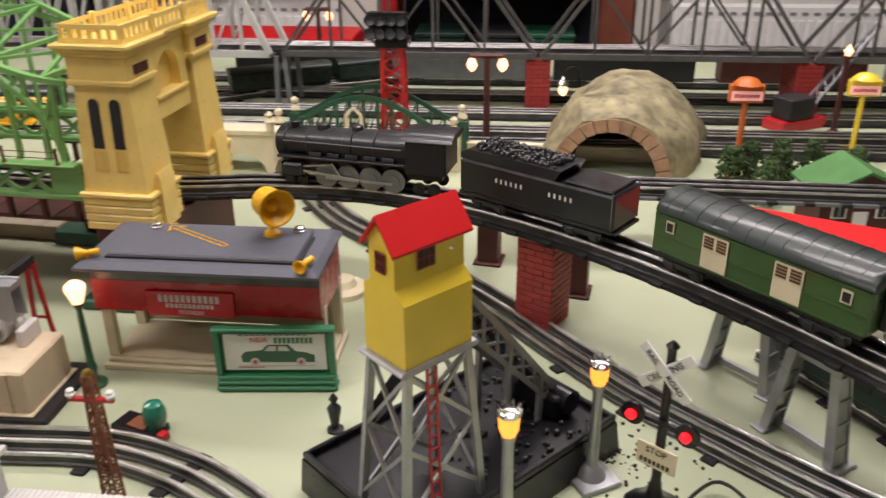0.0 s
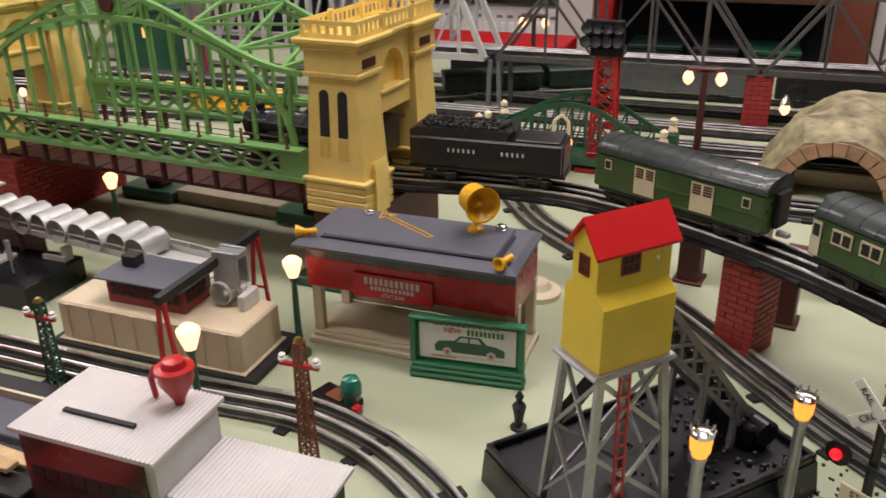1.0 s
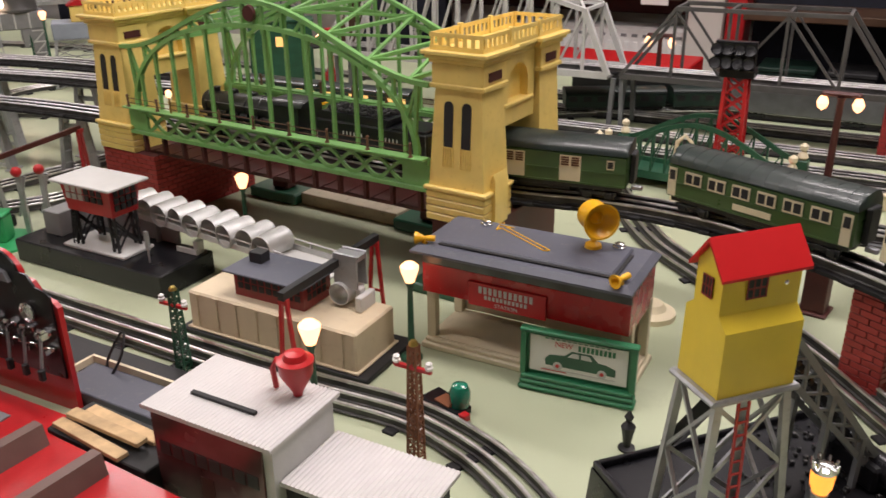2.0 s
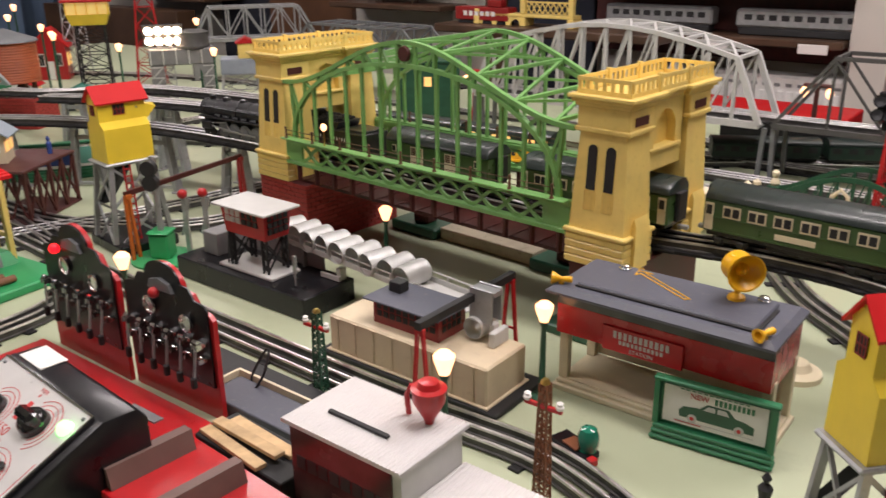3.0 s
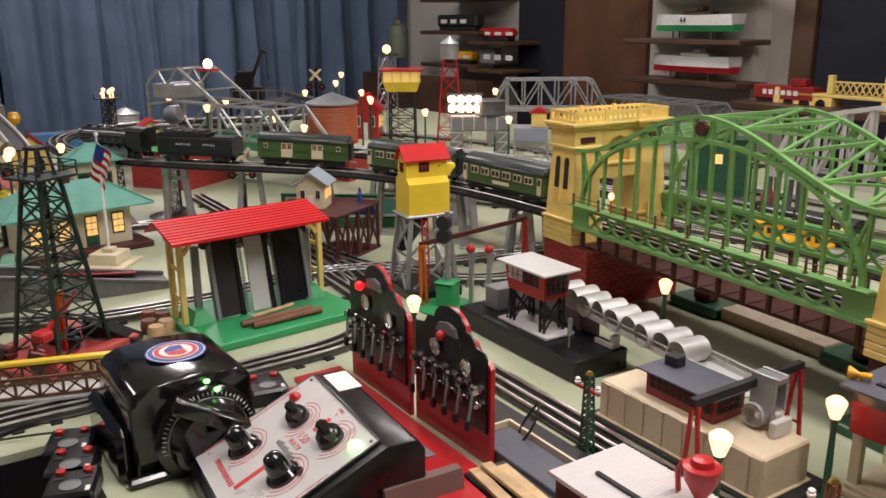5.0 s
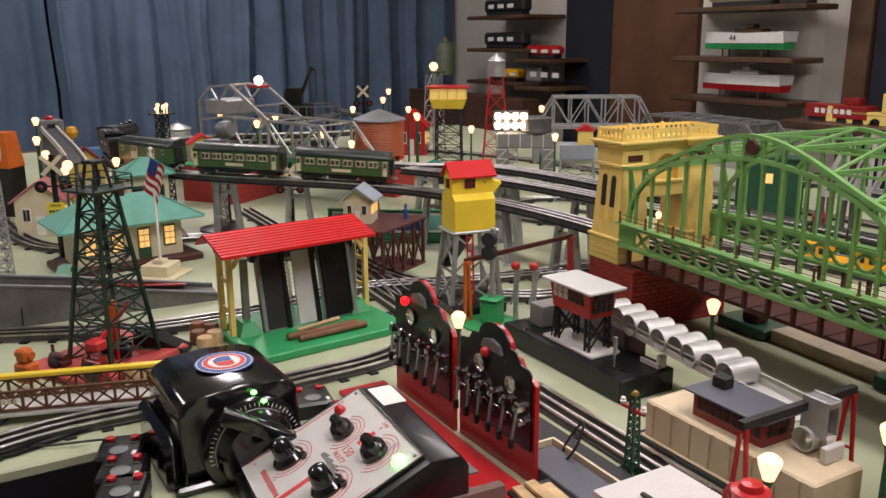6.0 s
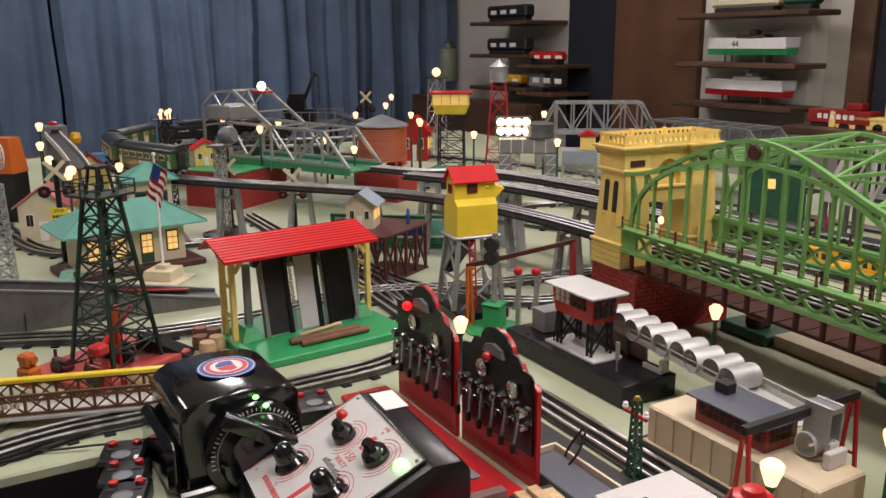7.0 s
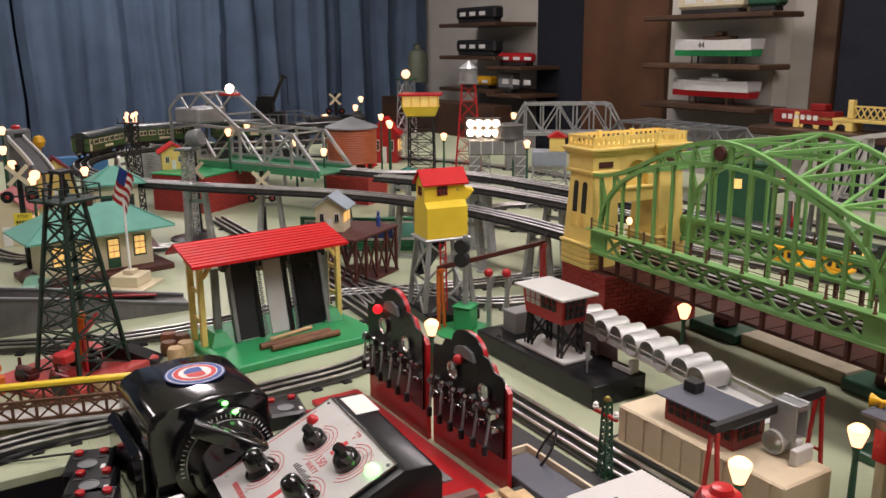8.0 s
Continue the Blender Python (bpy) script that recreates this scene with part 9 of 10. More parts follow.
# ---- small lamps all over the far field, bulb at the given height ----
for x, y, h in ((-2.226, 0.581, 0.239), (-2.10, 0.545, 0.205), (-2.029, 0.542, 0.179), (-1.923, 0.55, 0.153), (-1.891, 0.651, 0.167), (-2.228, 1.527, 0.213), (-2.40, 1.80, 0.250), (-2.292, 1.695, 0.231), (-2.123, 1.67, 0.211), (-1.94, 1.56, 0.205), (-1.835, 1.25, 0.161), (-2.182, 1.222, 0.209), (-2.049, 1.09, 0.21), (-1.715, 1.57, 0.186), (-1.766, 1.909, 0.220), (-1.468, 1.641, 0.179), (-2.02, 1.62, 0.20), (-2.6, 1.25, 0.19), (-2.05, 1.30, 0.165)):
    street_lamp(x, y, h, pole=DKGREEN)
fm = lattice_mast("lamp_mast", -2.086, 0.844, 0.238, 0.013, 0.0115, MATBLACK, "black lattice toy mast with a cluster of blazing bulbs", "toy mast", 9, 30)
b = NB()
bx(b, -0.024, 0.024, -0.024, 0.024, 0.2382, 0.241)
for q in (-0.022, 0.0, 0.022):
    for e in (-0.022, 0.022):
        bar(b, (q, e, 0.241), (q, e, 0.252), 0.0014)
        bar(b, (e, q, 0.241), (e, q, 0.252), 0.0014)
part("platform", b, MATBLACK, fm)
for q, e, z in ((-0.010, -0.006, 0.252), (0.009, -0.004, 0.255), (0.0, 0.010, 0.258), (-0.002, -0.010, 0.262), (0.012, 0.006, 0.262)):
    b = NB()
    cyl(b, (q, e, 0.2412), (q, e, z - 0.004), 0.0016, n=6)
    ball(b, (q, e, z), 0.005, 10)
    part("bulb", b, GLOW, fm, "blazing lit bulb")

# tracks of the far field
railway([(-3.0, 0.55, 0.012), (-2.3, 0.47, 0.012), (-1.85, 0.455, 0.012), (-1.72, 0.58, 0.012), (-1.67, 0.75, 0.012), (-1.45, 0.90, 0.012), (-1.14, 0.87, 0.012), (-0.95, 0.93, 0.012), (-0.88, 1.05, 0.012), (-0.92, 1.25, 0.012), (-1.1, 1.4, 0.012)], "curved three-rail toy track among the buildings", 0.06)
railway([(-0.86, -0.1, 0.012), (-0.92, 0.167, 0.012), (-0.90, 0.33, 0.012), (-0.86, 0.5, 0.012), (-0.86, 0.66, 0.012), (-1.0, 0.78, 0.012), (-1.2, 0.86, 0.012)], "three-rail toy track beside the log loader", 0.04)
railway([(-1.5, -0.2, 0.012), (-1.32, 0.2, 0.012), (-1.18, 0.42, 0.012), (-1.14, 0.6, 0.012), (-1.15, 0.76, 0.012), (-1.05, 0.95, 0.012), (-0.95, 1.2, 0.012)], "three-rail toy track behind the log loader", 0.04)
railway([(-0.75, 1.24, 0.147), (-1.1, 1.29, 0.147), (-1.35, 1.28, 0.147), (-1.55, 1.25, 0.13), (-1.74, 1.235, 0.122)], "elevated toy track leading to the bascule bridge", 0.05, TIE)
railway([(-0.75, 1.18, 0.14), (-1.05, 1.21, 0.14), (-1.3, 1.20, 0.14), (-1.5, 1.15, 0.14)], "second elevated toy track beside the main line", 0.05, TIE)
for x, y, r, h in ((-1.0, 1.28, -5, 0.132), (-1.3, 1.285, 2, 0.132), (-1.2, 1.205, 0, 0.125), (-1.0, 1.2, 0, 0.125), (-1.5, 1.235, 20, 0.12)):
    a_frame(x, y, r + 90, h)
railway([(-3.1, 1.5, 0.012), (-2.5, 2.0, 0.012), (-1.9, 2.12, 0.012), (-1.2, 2.0, 0.012), (-0.5, 1.9, 0.012)], "far toy track in front of the wall", 0.08)
railway([(-1.0, 1.75, 0.012), (-1.3, 1.80, 0.012), (-1.5, 1.6, 0.012), (-1.45, 1.4, 0.012), (-1.15, 1.45, 0.012)], "looping toy track near the hopper", 0.06)

for x, y, r, h in ((-1.99, 2.14, 46, 0.119), (-1.73, 2.41, 46, 0.119), (-1.55, 2.18, -12, 0.129), (-1.11, 2.09, -12, 0.129)):
    t = thing("bridge_pier", x, y, 0, r, "grey block pier under a far truss bridge", "bridge pier", "far bridge piers")
    b = NB()
    bx(b, -0.02, 0.02, -0.05, 0.05, 0, h, 0.002)
    part("shaft", b, MIDGREY, t)


# ---- things along the walls ----
def on_wall(name, s0, s1, d0, d1, z0, z1, material, label, category, group="", bev=0.004, kind=""):
    b = NB()
    bx(b, s0, s1, d0, d1, z0, z1, bev)
    return single(name, b, material, label, category, group, kind, pose(0, 0, 0, 0, 0, ROOM))


B = BACK + 0.018
on_wall("door_1", -3.41, -2.83, B - 0.06, B, FLOOR, 1.15, WOODDOOR, "varnished brown wooden door in the back wall", "door", kind="structure")
on_wall("dark_drape", -3.83, -3.415, B - 0.03, B, FLOOR, 1.4, NAVY, "dark navy cloth hanging on the wall", "drape")
on_wall("wall_pier", -2.765, -2.205, B - 0.10, B, FLOOR, CEIL - 0.005, WALLP, "white plastered wall pier", "wall", kind="structure", bev=0.0)
on_wall("navy_drape", -1.96, -1.56, B - 0.05, B, FLOOR, 1.4, NAVY, "dark navy cloth hanging beside the door frame", "drape")
on_wall("door_frame", -2.06, -1.965, B - 0.07, B, FLOOR, 1.4, WOODDARK, "dark brown door frame", "door frame", kind="structure")
# display case along the wall, dark shelves with trains
on_wall("display_case", -1.555, 1.9, B - 0.04, B, 0.02, 1.2, MAROON, "dark brown back of a wall display", "display case")
for z in (0.115, 0.29, 0.47):
    on_wall("shelf", -1.55, -0.61, B - 0.24, B - 0.0405, z - 0.025, z, WOODDARK, "long dark wooden display shelf", "shelf", "display shelves")
for k in range(2):
    for z in (0.115, 0.29):
        s = -1.45 + k * 0.48
        b = NB()
        p = room(s + 0.2, B - 0.14).translation
        t = thing("display_coach", p.x, p.y, z + 0.0005, ROOM, "silver toy coach displayed on a dark shelf", "toy carriage", "displayed coaches")
        b = NB()
        bx(b, -0.2, 0.2, -0.035, 0.035, 0.025, 0.085, 0.008)
        part("body", b, SILVER, t)
        b = NB()
        bx(b, -0.19, 0.19, -0.03, 0.03, 0.0, 0.0248, 0.004)
        part("underframe", b, MATBLACK, t)
        for q in range(9):
            b = NB()
            bx(b, -0.17 + q * 0.04, -0.145 + q * 0.04, -0.0362, -0.0352, 0.05, 0.068)
            part("window", b, MATBLACK, t)
for s in (-1.35, -1.05, -0.74):
    on_wall("shelf_label", s, s + 0.09, B - 0.247, B - 0.2415, 0.075, 0.105, PAPER, "small white card on the shelf edge", "card", "shelf cards", bev=0.001)
on_wall("wall_post", -0.60, -0.482, B - 0.20, B - 0.0405, FLOOR, CEIL - 0.005, WALLP, "white painted post against the back wall", "wall post", kind="structure", bev=0.002)
on_wall("red_post", -0.475, -0.415, B - 0.18, B - 0.0405, FLOOR, 1.2, RED, "bright red painted upright board by the wall", "board")
on_wall("brown_post", 0.255, 0.365, B - 0.20, B - 0.0405, FLOOR, CEIL - 0.005, mat("red_brown_wood", (0.20, 0.055, 0.03), 0.5, var=0.2, scale=12), "red-brown wooden post against the wall", "wall post")
on_wall("white_post", 0.375, 0.455, B - 0.16, B - 0.0405, FLOOR, CEIL - 0.005, WALLP, "white painted post beside a radiator", "wall post", kind="structure", bev=0.002)
dc = thing("dark_cabinet", 0, 0, 0, ROOM, "dark wooden cabinet with an open shelf by the wall", "cabinet")
b = NB()
bx(b, -0.40, 0.24, B - 0.10, B - 0.0405, FLOOR, 0.30, 0.003)
part("back", b, NAVY, dc)
for z in (-0.42, -0.17, 0.08):
    b = NB()
    bx(b, -0.40, 0.24, B - 0.34, B - 0.1005, z - 0.025, z, 0.003)
    part("shelf_board", b, WOODDARK, dc)
for x in (-0.40, 0.225):
    b = NB()
    bx(b, x, x + 0.0148, B - 0.34, B - 0.1005, FLOOR, -0.4452, 0.002)
    part("side_panel", b, WOODDARK, dc)
for x, w, m_ in ((-0.34, 0.16, DERRICK), (-0.14, 0.13, MATBLACK), (0.02, 0.15, DKGREEN)):
    bk = thing("storage_box", 0, 0, 0, ROOM, "dark lidded storage box on a cabinet shelf", "box", "storage boxes")
    b = NB()
    bx(b, x, x + w, B - 0.31, B - 0.14, -0.1698, -0.10, 0.004)
    part("box_body", b, m_, bk)
    b = NB()
    bx(b, x - 0.004, x + w + 0.004, B - 0.314, B - 0.136, -0.0998, -0.085, 0.003)
    part("lid", b, m_, bk)
# white radiators low on the wall, with a red strip before them
for k in range(3):
    p = room((-1.27, 0.50, 1.27)[k], B - 0.1).translation
    t = thing("radiator", p.x, p.y, 0, ROOM, "white ribbed radiator panel low on the wall", "radiator", "radiators")
    b = NB()
    bx(b, 0.0, 0.74, -0.06, 0.055, -0.62, -0.01, 0.01)
    part("panel", b, WHITE, t)
    for q in range(24):
        b = NB()
        bx(b, 0.012 + q * 0.03, 0.030 + q * 0.03, -0.066, -0.0605, -0.60, -0.06, 0.002)
        part("rib", b, WHITE, t)
    b = NB()
    for q in range(18):
        bx(b, 0.03 + q * 0.038, 0.05 + q * 0.038, -0.0625, -0.0605, -0.045, -0.035)
    part("grille", b, MIDGREY, t)
on_wall("red_bench", -1.0, -0.50, 2.55, 2.75, -0.12, -0.06, BRIGHTRED, "bright red painted bench top behind the table", "bench")
for s, z, w in ((-4.45, 0.364, 0.58), (-4.45, 0.55, 0.58), (-4.45, 0.176, 0.58), (-3.95, 0.31, 0.32), (-3.95, 0.16, 0.32), (-2.745, 0.172, 0.62), (-2.745, 0.34, 0.62), (-2.745, 0.542, 0.66)):
    on_wall("shelf", s, s + w, B - 0.30, B - 0.102 if s > -3 else B, z - 0.022, z, WOODDARK, "dark wooden wall shelf carrying models", "shelf", "wall shelves")
for s, z, w, h, m_ in ((-4.36, 0.364, 0.40, 0.09, MATBLACK), (-4.36, 0.55, 0.40, 0.09, MATBLACK), (-4.33, 0.176, 0.32, 0.07, ORANGEYEL), (-3.93, 0.31, 0.27, 0.07, RED), (-3.93, 0.16, 0.14, 0.11, MIDGREY), (-2.62, 0.542, 0.34, 0.1, CREAM), (-2.26, 0.542, 0.15, 0.1, DKGREEN)):
    p = room(s + w / 2, B - 0.2).translation
    t = thing("display_model", p.x, p.y, z + 0.0005, ROOM, "toy vehicle model displayed on a wall shelf", "toy model", "displayed models")
    b = NB()
    bx(b, -w / 2, w / 2, -0.035, 0.035, 0.02, h, 0.012)
    part("body", b, m_, t)
    b = NB()
    bx(b, -w / 2 + 0.02, w / 2 - 0.02, -0.03, 0.03, 0.0, 0.0198, 0.004)
    part("underframe", b, MATBLACK, t)
    b = NB()
    for q in range(3):
        bx(b, -w / 2 + 0.05 + q * 0.1, -w / 2 + 0.11 + q * 0.1, -0.037, -0.0355, h * 0.45, h * 0.7)
    part("windows", b, PAPER, t)


def model_boat(s, z, w, hull, stripe, number):
    p = room(s, B - 0.2).translation
    t = thing("model_boat", p.x, p.y, z + 0.0005, ROOM, "white model motor boat with a coloured bottom on a cradle", "model boat", "model boats")
    def section(b, z0, z1, k0, k1):
        n = 12
        for s_ in (0,):
            rings = []
            for i in range(n + 1):
                f = i / n
                x = -w / 2 + w * f
                wd = 0.05 * math.sqrt(max(0.0, 1 - (1 - f) ** 2.2 * 0.15)) * (1 - 0.96 * max(0, (f - 0.55) / 0.45) ** 2)
                sheer = 0.012 * abs(f - 0.4)
                rings.append([b.verts.new((-x, a * wd * k, zz + sheer * (zz > z0))) for zz, k in ((z0, k0), (z1, k1)) for a in (-1, 1)])
            for A, C in zip(rings, rings[1:]):
                for q in ((0, 1), (1, 3), (3, 2), (2, 0)):
                    b.faces.new((A[q[0]], A[q[1]], C[q[1]], C[q[0]]))
            b.faces.new((rings[0][0], rings[0][1], rings[0][3], rings[0][2]))
            b.faces.new((rings[-1][0], rings[-1][1], rings[-1][3], rings[-1][2]))
    b = NB()
    section(b, 0.03, 0.055, 0.55, 0.85)
    part("bottom", b, stripe, t)
    b = NB()
    section(b, 0.0552, 0.095, 0.85, 1.0)
    part("hull", b, hull, t)
    b = NB()
    bx(b, -0.05, 0.10, -0.03, 0.03, 0.096, 0.112, 0.006)
    bx(b, 0.01, 0.05, -0.02, 0.02, 0.1122, 0.13, 0.004)
    part("deckhouse", b, hull if not number else WOODDARK, t)
    for x in (-0.1, 0.1):
        b = NB()
        bar(b, (x, -0.02, 0.0), (x, -0.02, 0.045), 0.005)
        bar(b, (x, 0.02, 0.0), (x, 0.02, 0.045), 0.005)
        part("cradle_leg", b, WOODDARK, t)
    if number:
        words("lettering", "44", 0.035, BLACKINK, t, pose(-0.03, -0.0475, 0.075, 90, 0, 0))


model_boat(-2.43, 0.172, 0.43, WHITE, RED, False)
model_boat(-2.43, 0.34, 0.43, WHITE, BRGREEN, True)
for s in (-1.83,):
    p = room(s, B - 0.4).translation
    t = thing("toy_caboose", p.x, p.y, 0.13, ROOM, "dark red toy caboose with white lettering", "toy wagon")
    b = NB()
    bx(b, -0.12, 0.12, -0.03, 0.03, 0.012, 0.06, 0.003)
    bx(b, 0.02, 0.08, -0.02, 0.02, 0.0602, 0.085, 0.003)
    part("body", b, DKRED, t)
    b = NB()
    for i in range(6):
        bx(b, -0.08 + i * 0.025, -0.064 + i * 0.025, -0.0312, -0.0302, 0.028, 0.045)
    part("lettering", b, PAPER, t)
    b = NB()
    bx(b, -0.11, 0.11, -0.025, 0.025, 0, 0.0118, 0.002)
    part("underframe", b, MATBLACK, t)
on_wall("side_ledge", -2.0, -1.1, B - 0.5, B - 0.302, 0.10, 0.1295, WOODDARK, "dark wooden ledge under the wall shelves", "shelf", "wall shelves")
# yellow model bridge on the ledge
p = room(-1.55, B - 0.4).translation
t = thing("model_bridge", p.x, p.y, 0.13, ROOM, "pale yellow toy girder bridge with posts", "toy bridge")
b = NB()
bx(b, -0.30, 0.105, -0.03, 0.03, 0.03, 0.042, 0.002)
part("deck", b, YEL, t)
for x in (-0.30, -0.10, 0.095):
    b = NB()
    bx(b, x - 0.012, x + 0.012, -0.032, 0.032, 0.0, 0.0298 if x < -0.2 else 0.029, 0.001)
    bx(b, x - 0.01, x + 0.01, -0.032, -0.012, 0.0422, 0.105 if x > -0.2 else 0.055, 0.002)
    part("post", b, YEL, t)
b = NB()
for k in range(8):
    x = -0.09 + k * 0.0225
    bar(b, (x, -0.022, 0.044), (x + 0.0225, -0.022, 0.082), 0.0035)
    bar(b, (x + 0.0225, -0.022, 0.044), (x, -0.022, 0.082), 0.0035)
bar(b, (-0.09, -0.022, 0.084), (0.087, -0.022, 0.084), 0.006)
part("lattice_side", b, YEL, t)
for k in range(3):
    b = NB()
    c = -0.255 + k * 0.062
    prism(b, [(c - 0.031, 0.0002), (c - 0.031, 0.0298), (c + 0.0305, 0.0298), (c + 0.0305, 0.0002), (c + 0.022, 0.0002)] + [(c + 0.022 * math.cos(math.pi * i / 8), 0.0002 + 0.022 * math.sin(math.pi * i / 8)) for i in range(1, 8)] + [(c - 0.022, 0.0002)], -0.028, -0.020)
    part("arch", b, YEL, t)
b = NB()
lathe(b, [(0.06, 0), (0.062, 0.02), (0.062, 0.15), (0.05, 0.19), (0.02, 0.2), (0.02, 0.23), (0.03, 0.235), (0.001, 0.24)], 20)
p = room(-4.62, B - 0.35).translation
single("gas_bottle", b, mat("dull_green_grey_bottle", (0.14, 0.16, 0.11), 0.5), "dull grey-green gas bottle standing on a shelf", "gas bottle", at=pose(p.x, p.y, 0.20, 0, 0, 0))
on_wall("low_cupboard", -4.98, -3.70, B - 0.42, B - 0.302, FLOOR, 0.10, WOODDARK, "dark wooden cupboard beside the curtain", "cupboard")

# white arched truss span behind the green bridge
p = room(-0.76, 1.60).translation
t = thing("truss_bridge", p.x, p.y, 0.105, ROOM, "white painted curved-top toy truss bridge", "toy bridge", "truss bridges")
n = 10
for s in (-1, 1):
    top = [Vector((-0.26 + 0.52 * i / n, s * 0.055, 0.115 + 0.045 * math.sin(math.pi * i / n))) for i in range(n + 1)]
    b = NB()
    for a, c in zip(top, top[1:]):
        bar(b, a, c, 0.009, 0.008)
    bar(b, (-0.31, s * 0.055, 0), top[0], 0.010)
    bar(b, (0.31, s * 0.055, 0), top[-1], 0.010)
    bar(b, (-0.31, s * 0.055, 0), (0.31, s * 0.055, 0), 0.008, 0.012)
    part("side_frame", b, LIGHTGREY, t)
    for i in range(n + 1):
        b = NB()
        bar(b, (top[i].x, s * 0.055, 0.006), top[i], 0.006, 0.005)
        part("upright", b, LIGHTGREY, t)
        if i < n:
            b = NB()
            bar(b, (top[i].x, s * 0.055, 0.006), top[i + 1], 0.005, 0.004)
            part("diagonal", b, LIGHTGREY, t)
for i in range(n + 1):
    x, z = -0.26 + 0.52 * i / n, 0.115 + 0.045 * math.sin(math.pi * i / n)
    b = NB()
    bar(b, (x, -0.055, z), (x, 0.055, z), 0.006)
    if i < n:
        z2 = 0.115 + 0.045 * math.sin(math.pi * (i + 1) / n)
        bar(b, (x, -0.055, z), (x + 0.052, 0.055, z2), 0.005)
        bar(b, (x, 0.055, z), (x + 0.052, -0.055, z2), 0.005)
    part("top_brace", b, LIGHTGREY, t)
b = NB()
bx(b, -0.31, 0.31, -0.05, 0.05, -0.006, -0.001)
part("deck", b, MIDGREY, t)
p = room(-1.07, 1.60).translation
t = thing("viaduct_pier", p.x, p.y, 0, ROOM, "grey metal viaduct leg frame", "bridge pier", "viaduct piers")
for sy in (-0.04, 0.04):
    b = NB()
    bar(b, (-0.012, sy, 0), (-0.008, sy, 0.0985), 0.008)
    bar(b, (0.012, sy, 0), (0.008, sy, 0.0985), 0.008)
    part("leg", b, STEELGREY, t)


# ---- small items on the near board ----
t = thing("switch_motor", -0.182, 0.632, 0, -30, "black track switch motor with a green glass lantern", "switch motor")
b = NB()
bx(b, -0.03, 0.014, -0.012, 0.012, 0, 0.008, 0.002)
part("case", b, BLACK, t)
b = NB()
bx(b, -0.014, 0.004, -0.008, 0.006, 0.0082, 0.0105, 0.0005)
part("cover", b, RUST, t)
b = NB()
lathe(b, [(0.0085, 0.008), (0.0085, 0.012), (0.0095, 0.0135), (0.0095, 0.022), (0.007, 0.028), (0.001, 0.030)], 16, (0.006, 0.004, 0))
part("lantern", b, mat("dark_green_glass", (0.01, 0.16, 0.10), 0.12, coat=0.7), t, "dark green glass lantern")
b = NB()
bx(b, 0.0145, 0.022, -0.006, 0.002, 0.001, 0.008, 0.001)
part("lens", b, RED, t)
# red crane flatcar with pale planks in the foreground
t = thing("red_flatcar", -0.425, 0.428, 0, -14, "bright red toy flat car with brown end blocks", "toy wagon")
b = NB()
bx(b, -0.075, 0.11, -0.055, 0.035, 0.018, 0.026, 0.001)
part("deck", b, RED, t)
for x in (-0.058, 0.012):
    b = NB()
    prism(b, [(x, 0.0262), (x + 0.018, 0.0262), (x + 0.014, 0.044), (x + 0.004, 0.044)], -0.05, 0.025)
    part("cradle_block", b, mat("brown_cradle", (0.16, 0.10, 0.085), 0.5) if x < 0 else bpy.data.materials["brown_cradle"], t)
b = NB()
bx(b, -0.07, 0.105, -0.05, 0.03, 0.0, 0.0178)
part("underframe", b, MATBLACK, t)
for k, (x, y, r) in enumerate(((-0.432, 0.476, -17), (-0.425, 0.488, -13), (-0.418, 0.500, -15))):
    b = NB()
    bx(b, -0.042, 0.042, -0.0055, 0.0055, 0, 0.004, 0.0004)
    single("wood_strip", b, WOODLIGHT, "pale flat wooden strip lying on a black tray", "wood strip", "wood strips", at=pose(x, y, 0.0255 + 0.0045 * (k == 1), 0, 0, r))
b = NB()
bx(b, -0.055, 0.06, -0.02, 0.025, 0, 0.025, 0.001)
single("black_tray", b, MATBLACK, "flat black metal tray", "tray", at=pose(-0.42, 0.488, 0, 0, 0, -13))
t = thing("unloading_bin", -0.475, 0.562, 0, -11, "dark grey toy unloading bin with a cream rail", "toy bin")
b = NB()
bx(b, -0.05, 0.08, -0.022, 0.02, 0, 0.016, 0.001)
part("bin", b, GREYROOF, t)
b = NB()
bx(b, -0.056, 0.082, 0.0215, 0.0245, 0.014, 0.021)
bx(b, -0.0565, -0.0535, -0.022, 0.0213, 0.014, 0.021)
for x in (-0.055, -0.01, 0.035, 0.08):
    bx(b, x - 0.0015, x + 0.0015, 0.0217, 0.0243, 0, 0.0138)
part("rail", b, CREAM, t)
b = NB()
bx(b, -0.13, 0.14, -0.024, 0.018, 0, 0.008, 0.001)
single("operating_track_plate", b, MATBLACK, "flat black operating plate beside the track", "plate", at=pose(-0.54, 0.615, 0, 0, 0, -11))
rg = random.Random(21)
b = NB()
for _ in range(130):
    x, y = rg.gauss(0.185, 0.03), rg.gauss(0.565, 0.02)
    r = rg.uniform(0.0006, 0.0018)
    ball(b, (x, y, r * 0.5), r, 5)
single("spilled_coal", b, COAL, "tiny coal crumbs spilled on the board", "coal", kind="stuff")
